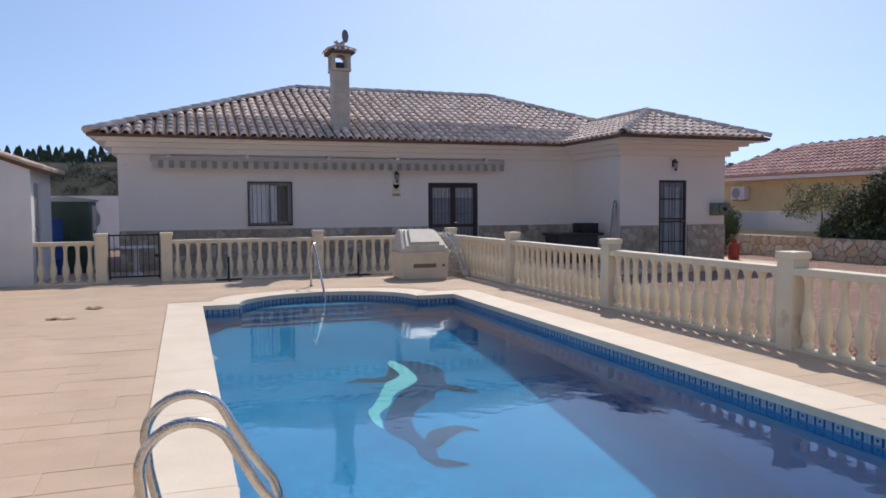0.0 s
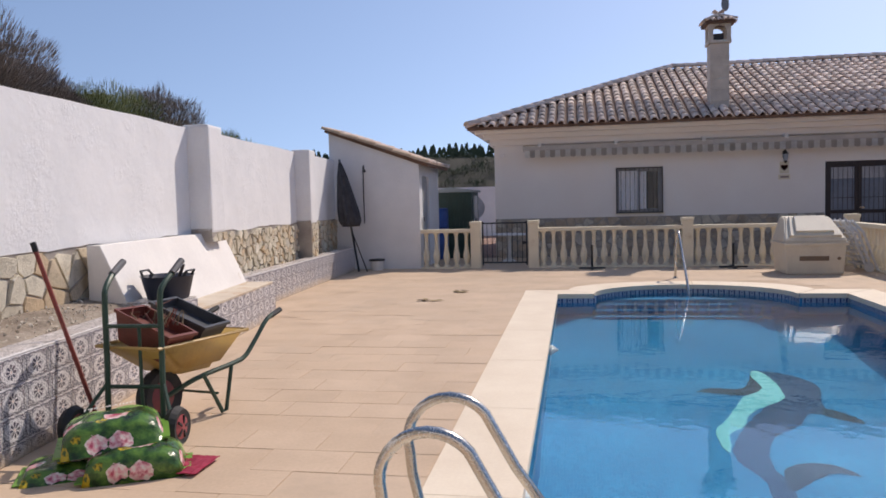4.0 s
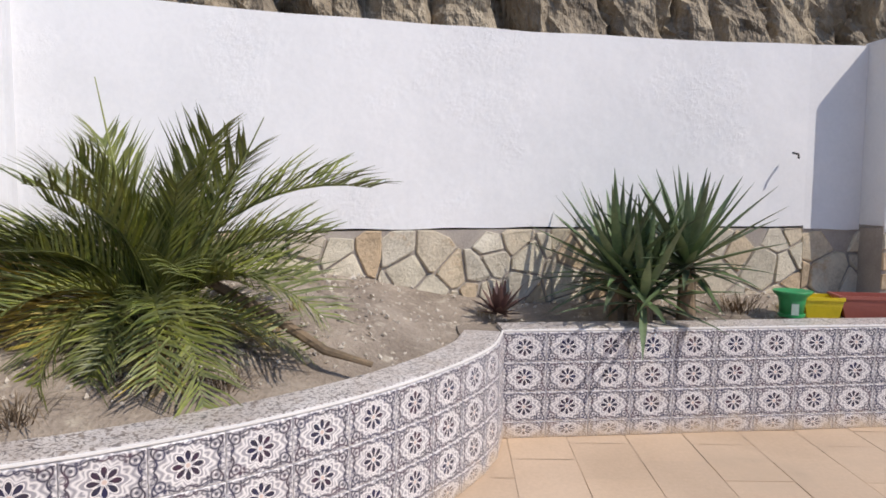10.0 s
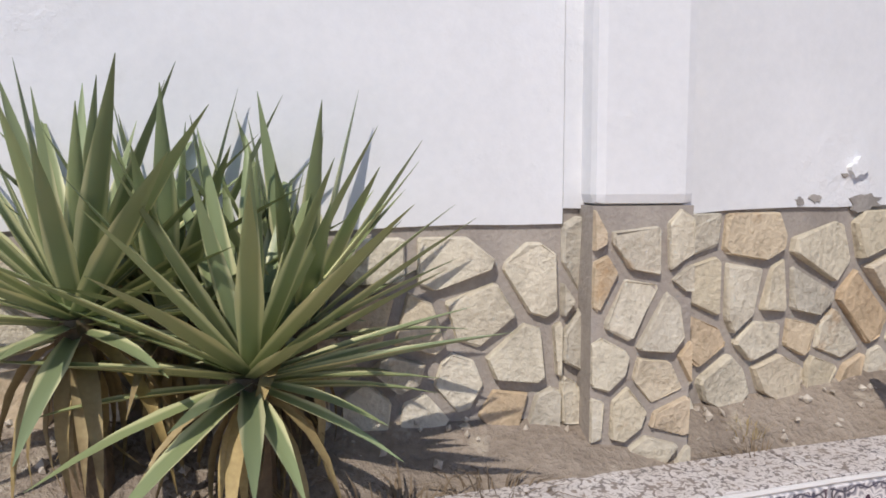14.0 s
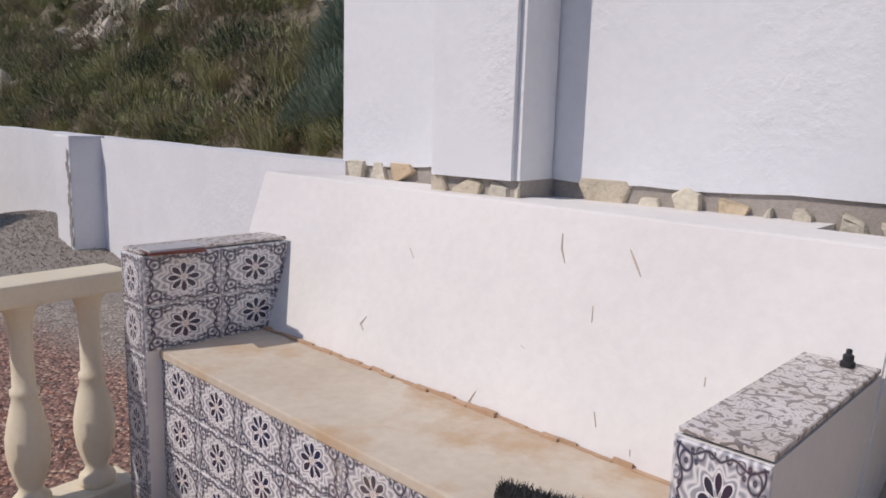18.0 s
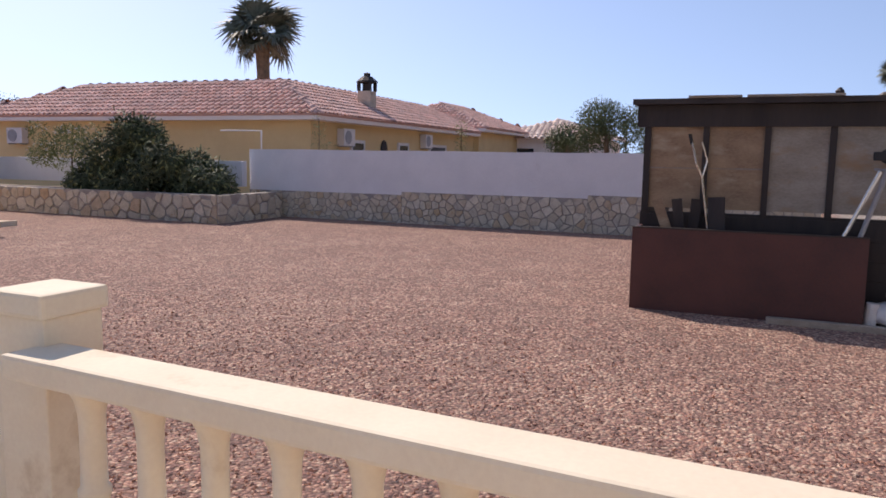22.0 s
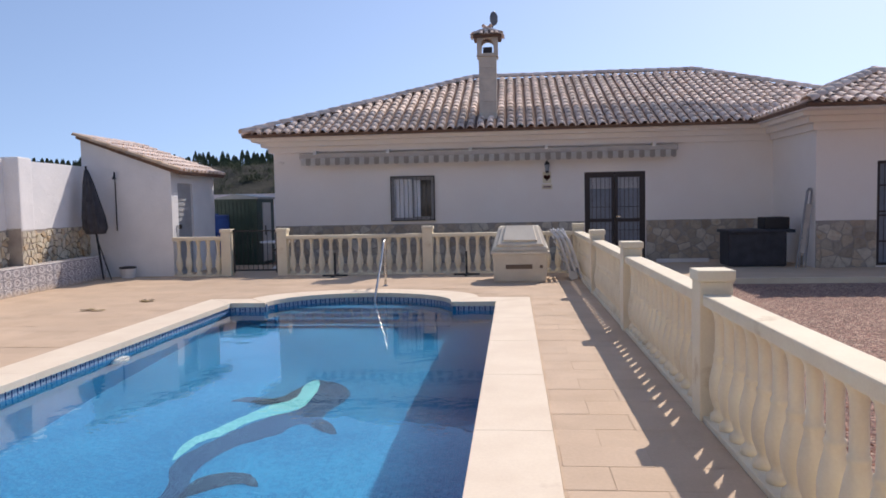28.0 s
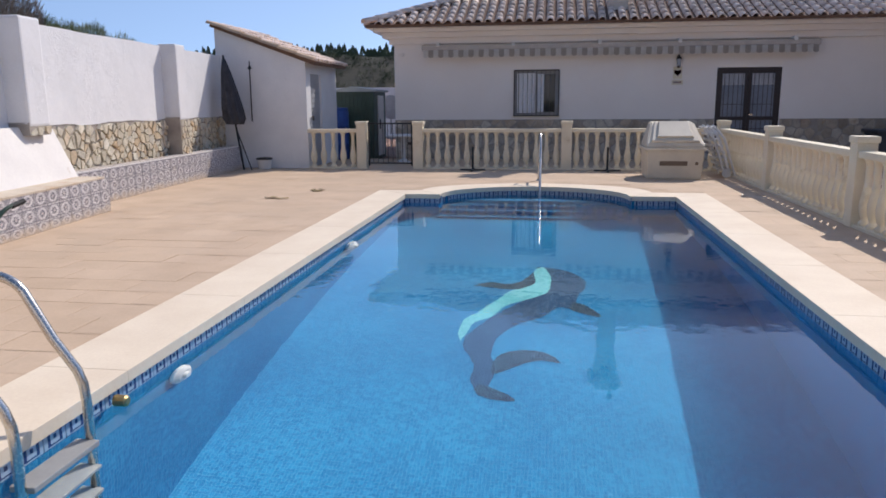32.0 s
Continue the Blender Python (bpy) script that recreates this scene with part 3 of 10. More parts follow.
def wall(name, a, b, z0, z1, thick, material, label, back=1, z1b=None):
    """A wall whose face runs from a to b; its thickness lies to the left (back=1) or right (back=-1)."""
    m, n = wall_frame(a, b)
    bm = box(0, n, min(0, back * thick) + (0.012 if back < 0 else 0), max(0, back * thick) + (0.012 if back < 0 else -0.012), z0, z1)
    if z1b is not None:
        for v in bm.verts:
            if v.co.z == z1:
                v.co.z = z1 + (z1b - z1) * v.co.x / n
    if n > 2:
        bmesh.ops.subdivide_edges(bm, edges=[e for e in bm.edges if abs(e.verts[0].co.x - e.verts[1].co.x) > 1], cuts=int(n * 7))
        for v in bm.verts:
            if v.co.z > z0 + 0.5:
                v.co.z += 0.012 * noise.noise(Vector((v.co.x * 1.3, a[0], 4)))
            elif z0 > 0.9:
                v.co.z += 0.014 + 0.03 * noise.noise(Vector((v.co.x * 1.9, a[0], 7))) + 0.012 * noise.noise(Vector((v.co.x * 6.0, a[0], 9)))
    bm.transform(m)
    return tagged(part(name, bm, material), label, "wall", kind="structure")


# ---- the plan ----
POOL_X0, POOL_X1, POOL_Y0, POOL_Y1 = -5.68, -1.64, 0.62, 9.76


def pool_outline(off=0.0):
    """The pool's rim, anticlockwise, with the rounded step bay at the house end; off moves it outwards."""
    xc, half, bay = -3.72, 1.42, 1.14
    pts = [(POOL_X0 - off, POOL_Y0 - off), (POOL_X1 + off, POOL_Y0 - off), (POOL_X1 + off, POOL_Y1 + off)]
    r = half + off * 0.75
    n = 26
    for i in range(n + 1):
        a = math.pi * i / n
        x = xc + r * math.cos(a)
        s = max(0.0, math.sin(a))
        y = POOL_Y1 + off + (bay) * (s ** 0.9) * (1 - 0.10 * (1 - s))
        pts.append((x, y))
    pts.append((POOL_X0 - off, POOL_Y1 + off))
    return pts


def ring_fill(outer, inner, z):
    """A flat sheet between two outlines."""
    bm = bmesh.new()
    edges = []
    for loop in (outer, inner):
        vs = [bm.verts.new((x, y, z)) for x, y in loop]
        edges += [bm.edges.new((vs[i], vs[(i + 1) % len(vs)])) for i in range(len(vs))]
    bmesh.ops.triangle_fill(bm, use_beauty=True, use_dissolve=False, edges=edges)
    for f in bm.faces:
        if f.normal.z < 0:
            f.normal_flip()
    return bm


SW = (-7.92, -3.25)                       # hillside wall: corner, bends, shed
WW = [SW, (-9.02, -0.60), (-9.42, 1.55), (-10.55, 14.35)]
SWALL = [(-0.76, -3.0), (-4.6, -2.78), SW]   # from the east end to the corner
COR, COR2 = (-8.21, -0.62), (-6.03, -2.47)
PLANTER_TOP, TILE_W, TILE_H = 0.61, 0.245, 0.168


def planter_x(y):
    return COR[0] - 0.125 * (y - COR[1])


ARC = [COR, (-7.75, -0.72), (-7.22, -1.01), (-6.75, -1.40), (-6.33, -1.91), COR2]
SOUTH_FRONT = [COR2, (-5.2, -2.42), (-3.9, -2.30), (-2.72, -2.18)]
GROUND_Z = -0.09

# ground: one sheet to the horizon, with the pool's pit left out
bm = bmesh.new()
xs = [-900, -200, -60, -20, -6.3, -0.9, 16, 40, 200, 900]
ys = [-900, -200, -40, -5, 0.2, 11.6, 20, 60, 200, 900]
gv = {(x, y): bm.verts.new((x, y, GROUND_Z)) for x in xs for y in ys}
for i in range(len(xs) - 1):
    for j in range(len(ys) - 1):
        if xs[i] == -6.3 and ys[j] == 0.2:
            continue
        bm.faces.new((gv[xs[i], ys[j]], gv[xs[i + 1], ys[j]], gv[xs[i + 1], ys[j + 1]], gv[xs[i], ys[j + 1]]))
single("ground", bm, gravel_mat, "reddish crushed-stone gravel yard around the terrace", "ground", kind="structure")

# terrace bed under the tiles
BAL_S, BAL_E1 = (-0.37, -2.24), (-0.222, 0.68)
terrace_rim = [(-0.62, -3.1), (-0.52, -2.15), (0.0, 0.72), (0.02, 14.25), (-10.6, 14.25), (-9.5, 1.55), (-9.1, -0.55), (-8.2, -2.9), (-5, -3.0)]
floor = single("floor", ring_fill(terrace_rim[::-1], pool_outline(0.25), -0.0030), grout_mat, "sandy joints and bed of the tiled terrace", "floor", kind="structure")
edge = prism([(x, y) for x, y in terrace_rim], GROUND_Z - 0.05, -0.06)
for f in [f for f in edge.faces if len(f.verts) > 4]:
    edge.faces.remove(f)
single("terrace_edge", edge, cream, "rendered edge of the terrace slab", "floor", kind="structure")

def pool_z(y):
    """Depth of the pool's floor, which falls away from the steps."""
    return -1.65 + 0.09 * (y - 4.0)


# pool shell
shell = thing("swimming_pool", "tiled rectangular pool with a rounded step end", "pool")
rim = pool_outline()
bm = bmesh.new()
top = [bm.verts.new((x, y, 0.0)) for x, y in rim]
low = [bm.verts.new((x, y, pool_z(y))) for x, y in rim]
for i in range(len(rim)):
    j = (i + 1) % len(rim)
    bm.faces.new((top[j], top[i], low[i], low[j]))
part("pool_wall", bm, pool_mosaic, shell)
bm = bmesh.new()
bm.faces.new([bm.verts.new((x, y, pool_z(y))) for x, y in rim])
part("pool_floor", bm, pool_mosaic, shell)
for k, d in enumerate((0.30, 0.62, 0.95, 1.3)):
    pts = []
    for i in range(21):
        a = math.pi * i / 20
        pts.append((-3.72 + 1.40 * math.cos(a), POOL_Y1 - 0.05 + 1.06 * math.sin(a)))
    y_cut = POOL_Y1 + 0.80 - d * 0.85
    half = [(x, max(y, y_cut)) for x, y in pts if y > y_cut - 0.001]
    if len(half) < 3:
        half = pts
    lo_x, hi_x = min(p[0] for p in half), max(p[0] for p in half)
    poly = [(hi_x, y_cut), *half, (lo_x, y_cut)]
    seen_pts, clean = set(), []
    for p in poly:
        q = (round(p[0], 3), round(p[1], 3))
        if q not in seen_pts:
            seen_pts.add(q)
            clean.append(p)
    part("step", prism(clean, -1.44, -0.32 - 0.24 * k), pool_mosaic, shell)
wet = pool_outline(-0.002)
water = tagged(joined("water", [(x, y, -0.115) for x, y in wet], [tuple(range(len(wet)))], water_mat), "clear still pool water", "water", kind="structure")
water.visible_shadow = False

# waterline tiles and coping slabs along the rim
border = thing("waterline_border", "band of blue key-pattern tiles along the waterline", "tile border")


def quad_tile(name, w, h, depth, material, uv=True):
    """A tile: face in local xz, towards -y, with a bevelled edge; its UV runs over the face."""
    bm = bmesh.new()
    e = min(0.004, w * 0.05)
    back = [bm.verts.new((x, 0, z)) for x, z in ((-w / 2, -h / 2), (w / 2, -h / 2), (w / 2, h / 2), (-w / 2, h / 2))]
    mid = [bm.verts.new((v.co.x, -depth + e / 2, v.co.z)) for v in back]
    front = [bm.verts.new((v.co.x - math.copysign(e, v.co.x), -depth, v.co.z - math.copysign(e, v.co.z))) for v in back]
    for i in range(4):
        j = (i + 1) % 4
        bm.faces.new((back[i], back[j], mid[j], mid[i]))
        bm.faces.new((mid[i], mid[j], front[j], front[i]))
    bm.faces.new(front)
    lay = bm.loops.layers.uv.new("UVMap")
    for f in bm.faces:
        for l in f.loops:
            l[lay].uv = (l.vert.co.x / w + 0.5, l.vert.co.z / h + 0.5)
    bmesh.ops.recalc_face_normals(bm, faces=bm.faces)
    me = bpy.data.meshes.new(name)
    bm.to_mesh(me)
    bm.free()
    me.materials.append(material)
    return me


def along(points, step):
    """Places and headings at even steps along a polyline: (x, y, dx, dy)."""
    out, left = [], step / 2
    for a, b in zip(points, points[1:]):
        d, n = unit(a, b)
        while left <= n:
            out.append((a[0] + d.x * left, a[1] + d.y * left, d.x, d.y))
            left += step
        left -= n
    return out


border_me = quad_tile("waterline_tile", 0.152, 0.15, 0.006, border_mat)
rim_loop = pool_outline() + [pool_outline()[0]]
for x, y, dx, dy in along(rim_loop, 0.155):
    m = Matrix(((-dx, dy, 0, x), (-dy, -dx, 0, y), (0, 0, 1, -0.085), (0, 0, 0, 1)))
    shared("waterline_tile", border_me, border, m)

coping = thing("pool_coping", "wide pale stone coping around the pool", "coping")
inner, outer = pool_outline(-0.03), pool_outline(0.47)


def coping_slab(i0, i1, f0, f1):
    """One slab between two fractions of the rim's segments."""
    def at(loop, i, f):
        a, b = loop[i % len(loop)], loop[(i + 1) % len(loop)]
        return (a[0] + (b[0] - a[0]) * f, a[1] + (b[1] - a[1]) * f)
    ins = [at(inner, i0, f0)] + [inner[i % len(inner)] for i in range(i0 + 1, i1 + (1 if f1 > 0 else 0))] + ([at(inner, i1, f1)] if f1 > 0 else [inner[i1 % len(inner)]])
    outs = [at(outer, i0, f0)] + [outer[i % len(outer)] for i in range(i0 + 1, i1 + (1 if f1 > 0 else 0))] + ([at(outer, i1, f1)] if f1 > 0 else [outer[i1 % len(outer)]])
    if i0 == i1 and i0 % len(inner) in (0, 1, len(inner) - 1):
        j = i0 % len(inner)
        for k, f in ((0, f0), (-1, f1)):
            if 0.01 < f < 0.99:
                outs[k] = (ins[k][0], outs[k][1]) if j == 0 else (outs[k][0], ins[k][1])
    bm = prism(outs + ins[::-1], -0.05, 0.016)
    top_edges = [e for e in bm.edges if all(v.co.z > 0 for v in e.verts)]
    bmesh.ops.bevel(bm, geom=top_edges, offset=0.0025, segments=1, affect="EDGES")
    part("coping_slab", bm, coping_mat, coping)


N = len(inner)
G = 0.0001
for i, n in ((0, 3), (1, 6), (N - 1, 6)):
    for k in range(n):
        coping_slab(i, i, k / n + G, (k + 1) / n - G)
coping_slab(2, 2, 0.02, 0.98)
coping_slab(N - 2, N - 2, 0.02, 0.98)
for i in range(3, N - 2, 4):
    coping_slab(i, min(i + 4, N - 2) - 1, 0.01, 0.99)

# plain inlay of dark and turquoise mosaic on the pool floor
def inlay_piece(name, outline, lift, material):
    """A flat mosaic figure with a wavy outline, lying on the sloping floor."""
    pts = smooth_path(outline + [outline[0]], 5)[:-1]
    bm = bmesh.new()
    vs = [bm.verts.new((x, y, pool_z(y) + lift)) for x, y in pts]
    es = [bm.edges.new((vs[i], vs[(i + 1) % len(vs)])) for i in range(len(vs))]
    bmesh.ops.triangle_fill(bm, use_beauty=True, edges=es)
    for f in bm.faces:
        if f.normal.z < 0:
            f.normal_flip()
    return part(name, bm, material, inlay)


inlay = thing("mosaic_inlay", "curved slate and turquoise mosaic motif on the pool floor", "mosaic")
inlay_piece("curved_band", [(-3.55, 6.86), (-3.27, 6.71), (-3.1, 6.44), (-3.1, 6.18), (-3.19, 5.87), (-3.22, 5.57), (-3.39, 5.56), (-3.51, 5.33), (-3.62, 5.23), (-3.79, 5.05), (-3.9, 4.8), (-3.93, 4.53), (-3.88, 4.29), (-3.9, 4.03), (-3.98, 3.93), (-4.05, 4.08), (-4.04, 4.27), (-4.09, 4.44), (-4.17, 4.64), (-4.15, 4.89), (-3.94, 5.35), (-3.69, 5.76), (-3.56, 6.02)], 0.003, inlay_mid)
inlay_piece("pale_stripe", [(-4.2, 4.73), (-4.24, 4.88), (-4.23, 5.18), (-4.12, 5.38), (-3.96, 5.73), (-3.84, 5.99), (-3.62, 6.23), (-3.63, 6.68), (-3.53, 6.82), (-3.45, 6.49), (-3.46, 6.08), (-3.53, 5.9), (-3.85, 5.59), (-3.98, 5.29), (-4.13, 5.11), (-4.17, 4.89)], 0.009, inlay_pale)
inlay_piece("blade", [(-3.9, 4.38), (-3.85, 4.51), (-3.7, 4.6), (-3.53, 4.6), (-3.42, 4.51), (-3.37, 4.4), (-3.51, 4.44), (-3.66, 4.37), (-3.79, 4.25), (-3.9, 4.18)], 0.006, inlay_dark)
inlay_piece("blade", [(-4.01, 3.93), (-3.97, 4.02), (-3.84, 3.95), (-3.73, 3.86), (-3.7, 3.81), (-3.83, 3.81), (-3.94, 3.84)], 0.0065, inlay_dark)
inlay_piece("blade", [(-4.26, 6.11), (-4.09, 6.24), (-3.82, 6.22), (-3.69, 6.47), (-3.57, 6.86), (-3.6, 6.19), (-3.84, 6.04), (-4.08, 6.09)], 0.006, inlay_dark)
inlay_piece("blade", [(-3.23, 5.72), (-3.13, 5.65), (-3.03, 5.49), (-2.99, 5.37), (-3.09, 5.4), (-3.2, 5.47), (-3.27, 5.55)], 0.0062, inlay_dark)

# ---- hillside walls ----
WALL_TOP = 2.38
L_WALL = "white rough-rendered retaining wall below the hillside"
WB = [WW[2], (-9.30, 0.75), (-9.10, -0.25), (-8.75, -1.35), (-8.36, -2.28), SW]
bm = bmesh.new()
cross = [(-0.012, 1.12), (-0.012, WALL_TOP + 0.01), (0.3, WALL_TOP + 0.02), (0.3, 1.12)]
rings = []
fine = smooth_path(WB, 14)
for i, p in enumerate(fine):
    d, _ = unit(fine[max(i - 1, 0)], fine[min(i + 1, len(fine) - 1)])
    rings.append([bm.verts.new((p[0] + d.y * o, p[1] - d.x * o, z + (0.012 * noise.noise(Vector((p[1] * 2, z, 1))) if z > 2 else 0.014 + 0.03 * noise.noise(Vector((p[1] * 2.1, 0, 3)))))) for o, z in cross])
for u, v in zip(rings, rings[1:]):
    for k in range(4):
        bm.faces.new((u[k], u[(k + 1) % 4], v[(k + 1) % 4], v[k]))
bm.faces.new(rings[0]), bm.faces.new(rings[-1])
ob = tagged(part("wall_west_1", bm, white_wall), L_WALL, "wall", kind="structure")
corner_pier = box(-0.10, 0.14, -0.12, 0.10, 1.06, 2.43, bevel=0.05)
corner_pier.transform(pose(SW[0] + 0.02, SW[1] + 0.03, 0, 0, 0, 20))
single("pier", corner_pier, white_wall, "rounded white rendered pier in the wall corner", "pier", "wall piers")
wall("wall_west_3", WW[3], WW[2], 1.10, WALL_TOP, 0.3, white_wall, L_WALL, back=-1)
wall("wall_south_1", SWALL[1], SWALL[0], 1.20, 2.95, 0.3, white_wall, "tall white rough-rendered retaining wall behind the bench", back=-1)
wall("wall_south_2", SWALL[2], SWALL[1], 1.25, 2.42, 0.3, white_wall, "white rough-rendered retaining wall in the planted corner", back=-1, z1b=2.95)
def stone_band(name, a, b, z0, z1, size, material, label, back=-1, depth=0.035, gap=0.016, seed=1, thick=0.3, group=""):
    """A rubble base: a mortar body with separate, irregular, slightly proud stones. The face looks to the left of a to b for back=-1."""
    rng = random.Random(seed)
    body = tagged(new(name), label, "stone wall", kind="structure")
    m, n = wall_frame(a, b)
    h = z1 - z0
    bm = box(0, n, -thick if back < 0 else 0, 0 if back < 0 else thick, z0, z1 + (0.05 if thick > 0.2 and z1 > 1.0 and not name.startswith("stone_base_1") else 0))
    bm.transform(m)
    part("mortar", bm, mortar, body)
    cols, rows = max(1, round(n / (size * 0.92))), max(1, round(h / (size * 0.82)))
    cw, ch = n / cols, h / rows
    pts = {(i, j): ((i + 0.5 + rng.uniform(-0.44, 0.44) + (0.25 if j % 2 else -0.25)) * cw, z0 + (j + 0.5 + rng.uniform(-0.42, 0.42)) * ch)
           for i in range(-3, cols + 3) for j in range(-2, rows + 2) if rng.random() < 0.88}
    for (i, j), p in pts.items():
        if not (-1 <= i <= cols and 0 <= j < rows):
            continue
        poly = [(max(0, p[0] - 1.5 * cw), max(z0, p[1] - 1.5 * ch)), (min(n, p[0] + 1.5 * cw), max(z0, p[1] - 1.5 * ch)), (min(n, p[0] + 1.5 * cw), min(z1, p[1] + 1.5 * ch)), (max(0, p[0] - 1.5 * cw), min(z1, p[1] + 1.5 * ch))]
        for di in range(-3, 4):
            for dj in range(-2, 3):
                q = pts.get((i + di, j + dj))
                if q is None or q == p:
                    continue
                mx, mz, nx, nz = (p[0] + q[0]) / 2, (p[1] + q[1]) / 2, q[0] - p[0], q[1] - p[1]
                ln = math.hypot(nx, nz)
                nx, nz = nx / ln, nz / ln
                lim = mx * nx + mz * nz - gap * rng.uniform(0.7, 1.3)
                cut = []
                for k in range(len(poly)):
                    u, v = poly[k], poly[(k + 1) % len(poly)]
                    du, dv = u[0] * nx + u[1] * nz - lim, v[0] * nx + v[1] * nz - lim
                    if du <= 0:
                        cut.append(u)
                    if du * dv < 0:
                        s = du / (du - dv)
                        cut.append((u[0] + (v[0] - u[0]) * s, u[1] + (v[1] - u[1]) * s))
                poly = cut
                if len(poly) < 3:
                    break
            if len(poly) < 3:
                break
        if len(poly) < 3:
            continue
        area = abs(sum(poly[k][0] * poly[k - 1][1] - poly[k - 1][0] * poly[k][1] for k in range(len(poly)))) / 2
        if area < 0.0012:
            continue
        # round the corners once
        soft = []
        for k in range(len(poly)):
            u, v = poly[k], poly[(k + 1) % len(poly)]
            c0, c1 = rng.uniform(0.02, 0.10), rng.uniform(0.90, 0.98)
            soft += [(u[0] + (v[0] - u[0]) * c0, u[1] + (v[1] - u[1]) * c0), (u[0] + (v[0] - u[0]) * c1, u[1] + (v[1] - u[1]) * c1)]
        cx, cz = sum(q[0] for q in soft) / len(soft), sum(q[1] for q in soft) / len(soft)
        d = depth * rng.uniform(0.45, 1.0)
        tilt, tilt2 = rng.uniform(-0.08, 0.08), rng.uniform(-0.08, 0.08)
        bm = bmesh.new()
        rings = []
        for s, out in ((1.0, -0.01), (0.985, d * 0.6), (0.93, d)):
            rings.append([bm.verts.new((q[0] - cx if s == 1 else (q[0] - cx) * s, (out + (tilt * (q[0] - cx) + tilt2 * (q[1] - cz) + rng.uniform(-0.005, 0.005) if out > 0 else 0)) * (1 if back < 0 else -1), (q[1] - cz) * s)) for q in soft])
        for u, v in zip(rings, rings[1:]):
            for k in range(len(u)):
                bm.faces.new((u[k], u[(k + 1) % len(u)], v[(k + 1) % len(u)], v[k]))
        bm.faces.new(rings[-1])
        ob = part("stone", bm, material, body)
        ob.matrix_basis = m @ Matrix.Translation((cx, 0, cz))
    return body


def barrel_tile(name, w, length, segs=6, thick=0.014):
    """A half-round roof tile: local x across, y up the slope, z out."""
    bm = bmesh.new()
    rows = []
    for y, k in ((0.0, 1.0), (length, 0.86)):
        out = [bm.verts.new((-w / 2 * k * math.cos(math.pi * i / segs), y, w * 0.44 * k * math.sin(math.pi * i / segs))) for i in range(segs + 1)]
        inn = [bm.verts.new((v.co.x * 0.86, y, max(0, v.co.z - thick))) for v in out]
        rows.append((out, inn))
    (o0, i0), (o1, i1) = rows
    for k in range(segs):
        bm.faces.new((o0[k], o0[k + 1], o1[k + 1], o1[k]))
        bm.faces.new((i0[k + 1], i0[k], i1[k], i1[k + 1]))
        bm.faces.new((o0[k + 1], o0[k], i0[k], i0[k + 1]))
    me = bpy.data.meshes.new(name)
    bm.to_mesh(me)
    bm.free()
    for p in me.polygons:
        p.use_smooth = len(p.vertices) == 4
    return me


def inside(p, poly):
    hit = False
    for k in range(len(poly)):
        a, b = poly[k - 1], poly[k]
        if (a[1] > p[1]) != (b[1] > p[1]) and p[0] < (b[0] - a[0]) * (p[1] - a[1]) / (b[1] - a[1]) + a[0]:
            hit = not hit
    return hit


def roof_plane(parent, corners, material, under, tile_w=0.235, course=0.34, singles=0, thick=0.07, segs=6):
    """Tiles one slope. corners: the eave's two ends first (left to right seen from outside), then the rest of the outline."""
    c = [Vector(p) for p in corners]
    ex = (c[1] - c[0]).normalized()
    nrm = ex.cross(c[2] - c[1]).normalized()
    if nrm.z < 0:
        nrm = -nrm
    ey = nrm.cross(ex)
    if ey.z < 0:
        ey = -ey
    flat = [((p - c[0]).dot(ex), (p - c[0]).dot(ey)) for p in c]
    bm = bmesh.new()
    hi = [bm.verts.new(p) for p in c]
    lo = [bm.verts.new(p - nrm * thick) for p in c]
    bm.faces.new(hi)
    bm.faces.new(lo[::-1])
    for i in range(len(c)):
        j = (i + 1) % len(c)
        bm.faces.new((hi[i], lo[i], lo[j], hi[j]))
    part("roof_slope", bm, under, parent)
    me = barrel_tile("roof_tile", tile_w * 0.74, course * 1.16, segs)
    me.materials.append(material)
    base = Matrix(((ex.x, ey.x, nrm.x, 0), (ex.y, ey.y, nrm.y, 0), (ex.z, ey.z, nrm.z, 0), (0, 0, 0, 1)))
    rng = random.Random(len(corners) * 7 + int(abs(c[0].x) * 10))
    places = []
    x0, x1 = min(p[0] for p in flat), max(p[0] for p in flat)
    y1 = max(p[1] for p in flat)
    for r in range(int(y1 / course) + 1):
        for k in range(int((x1 - x0) / tile_w) + 1):
            x, y = x0 + (k + 0.5) * tile_w, r * course
            if inside((x, y + course * 0.5), flat):
                m = Matrix.Translation(c[0] + ex * (x + rng.uniform(-0.006, 0.006)) + ey * (min(y - 0.05, y1 - course * 1.16) + rng.uniform(-0.008, 0.008)) + nrm * (0.020 + 0.006 * rng.random())) @ base @ pose(0, 0, 0, rng.uniform(-1.5, 0) - 3.2, 0, rng.uniform(-1, 1))
                places.append(m)
    for m in places[:singles]:
        shared("roof_tile", me, parent, m)
    rest = places[singles:]
    if rest:
        co = np.array([v.co[:] for v in me.vertices])
        fa = [list(p.vertices) for p in me.polygons]
        vs, fs = [], []
        for i, m in enumerate(rest):
            a = np.array(m)
            vs.extend((co @ a[:3, :3].T + a[:3, 3]).tolist())
            fs.extend([[v + i * len(co) for v in f] for f in fa])
        ob = joined("roof_tiles", vs, fs, material, parent)
        ob["kind"] = "stuff"
    return places


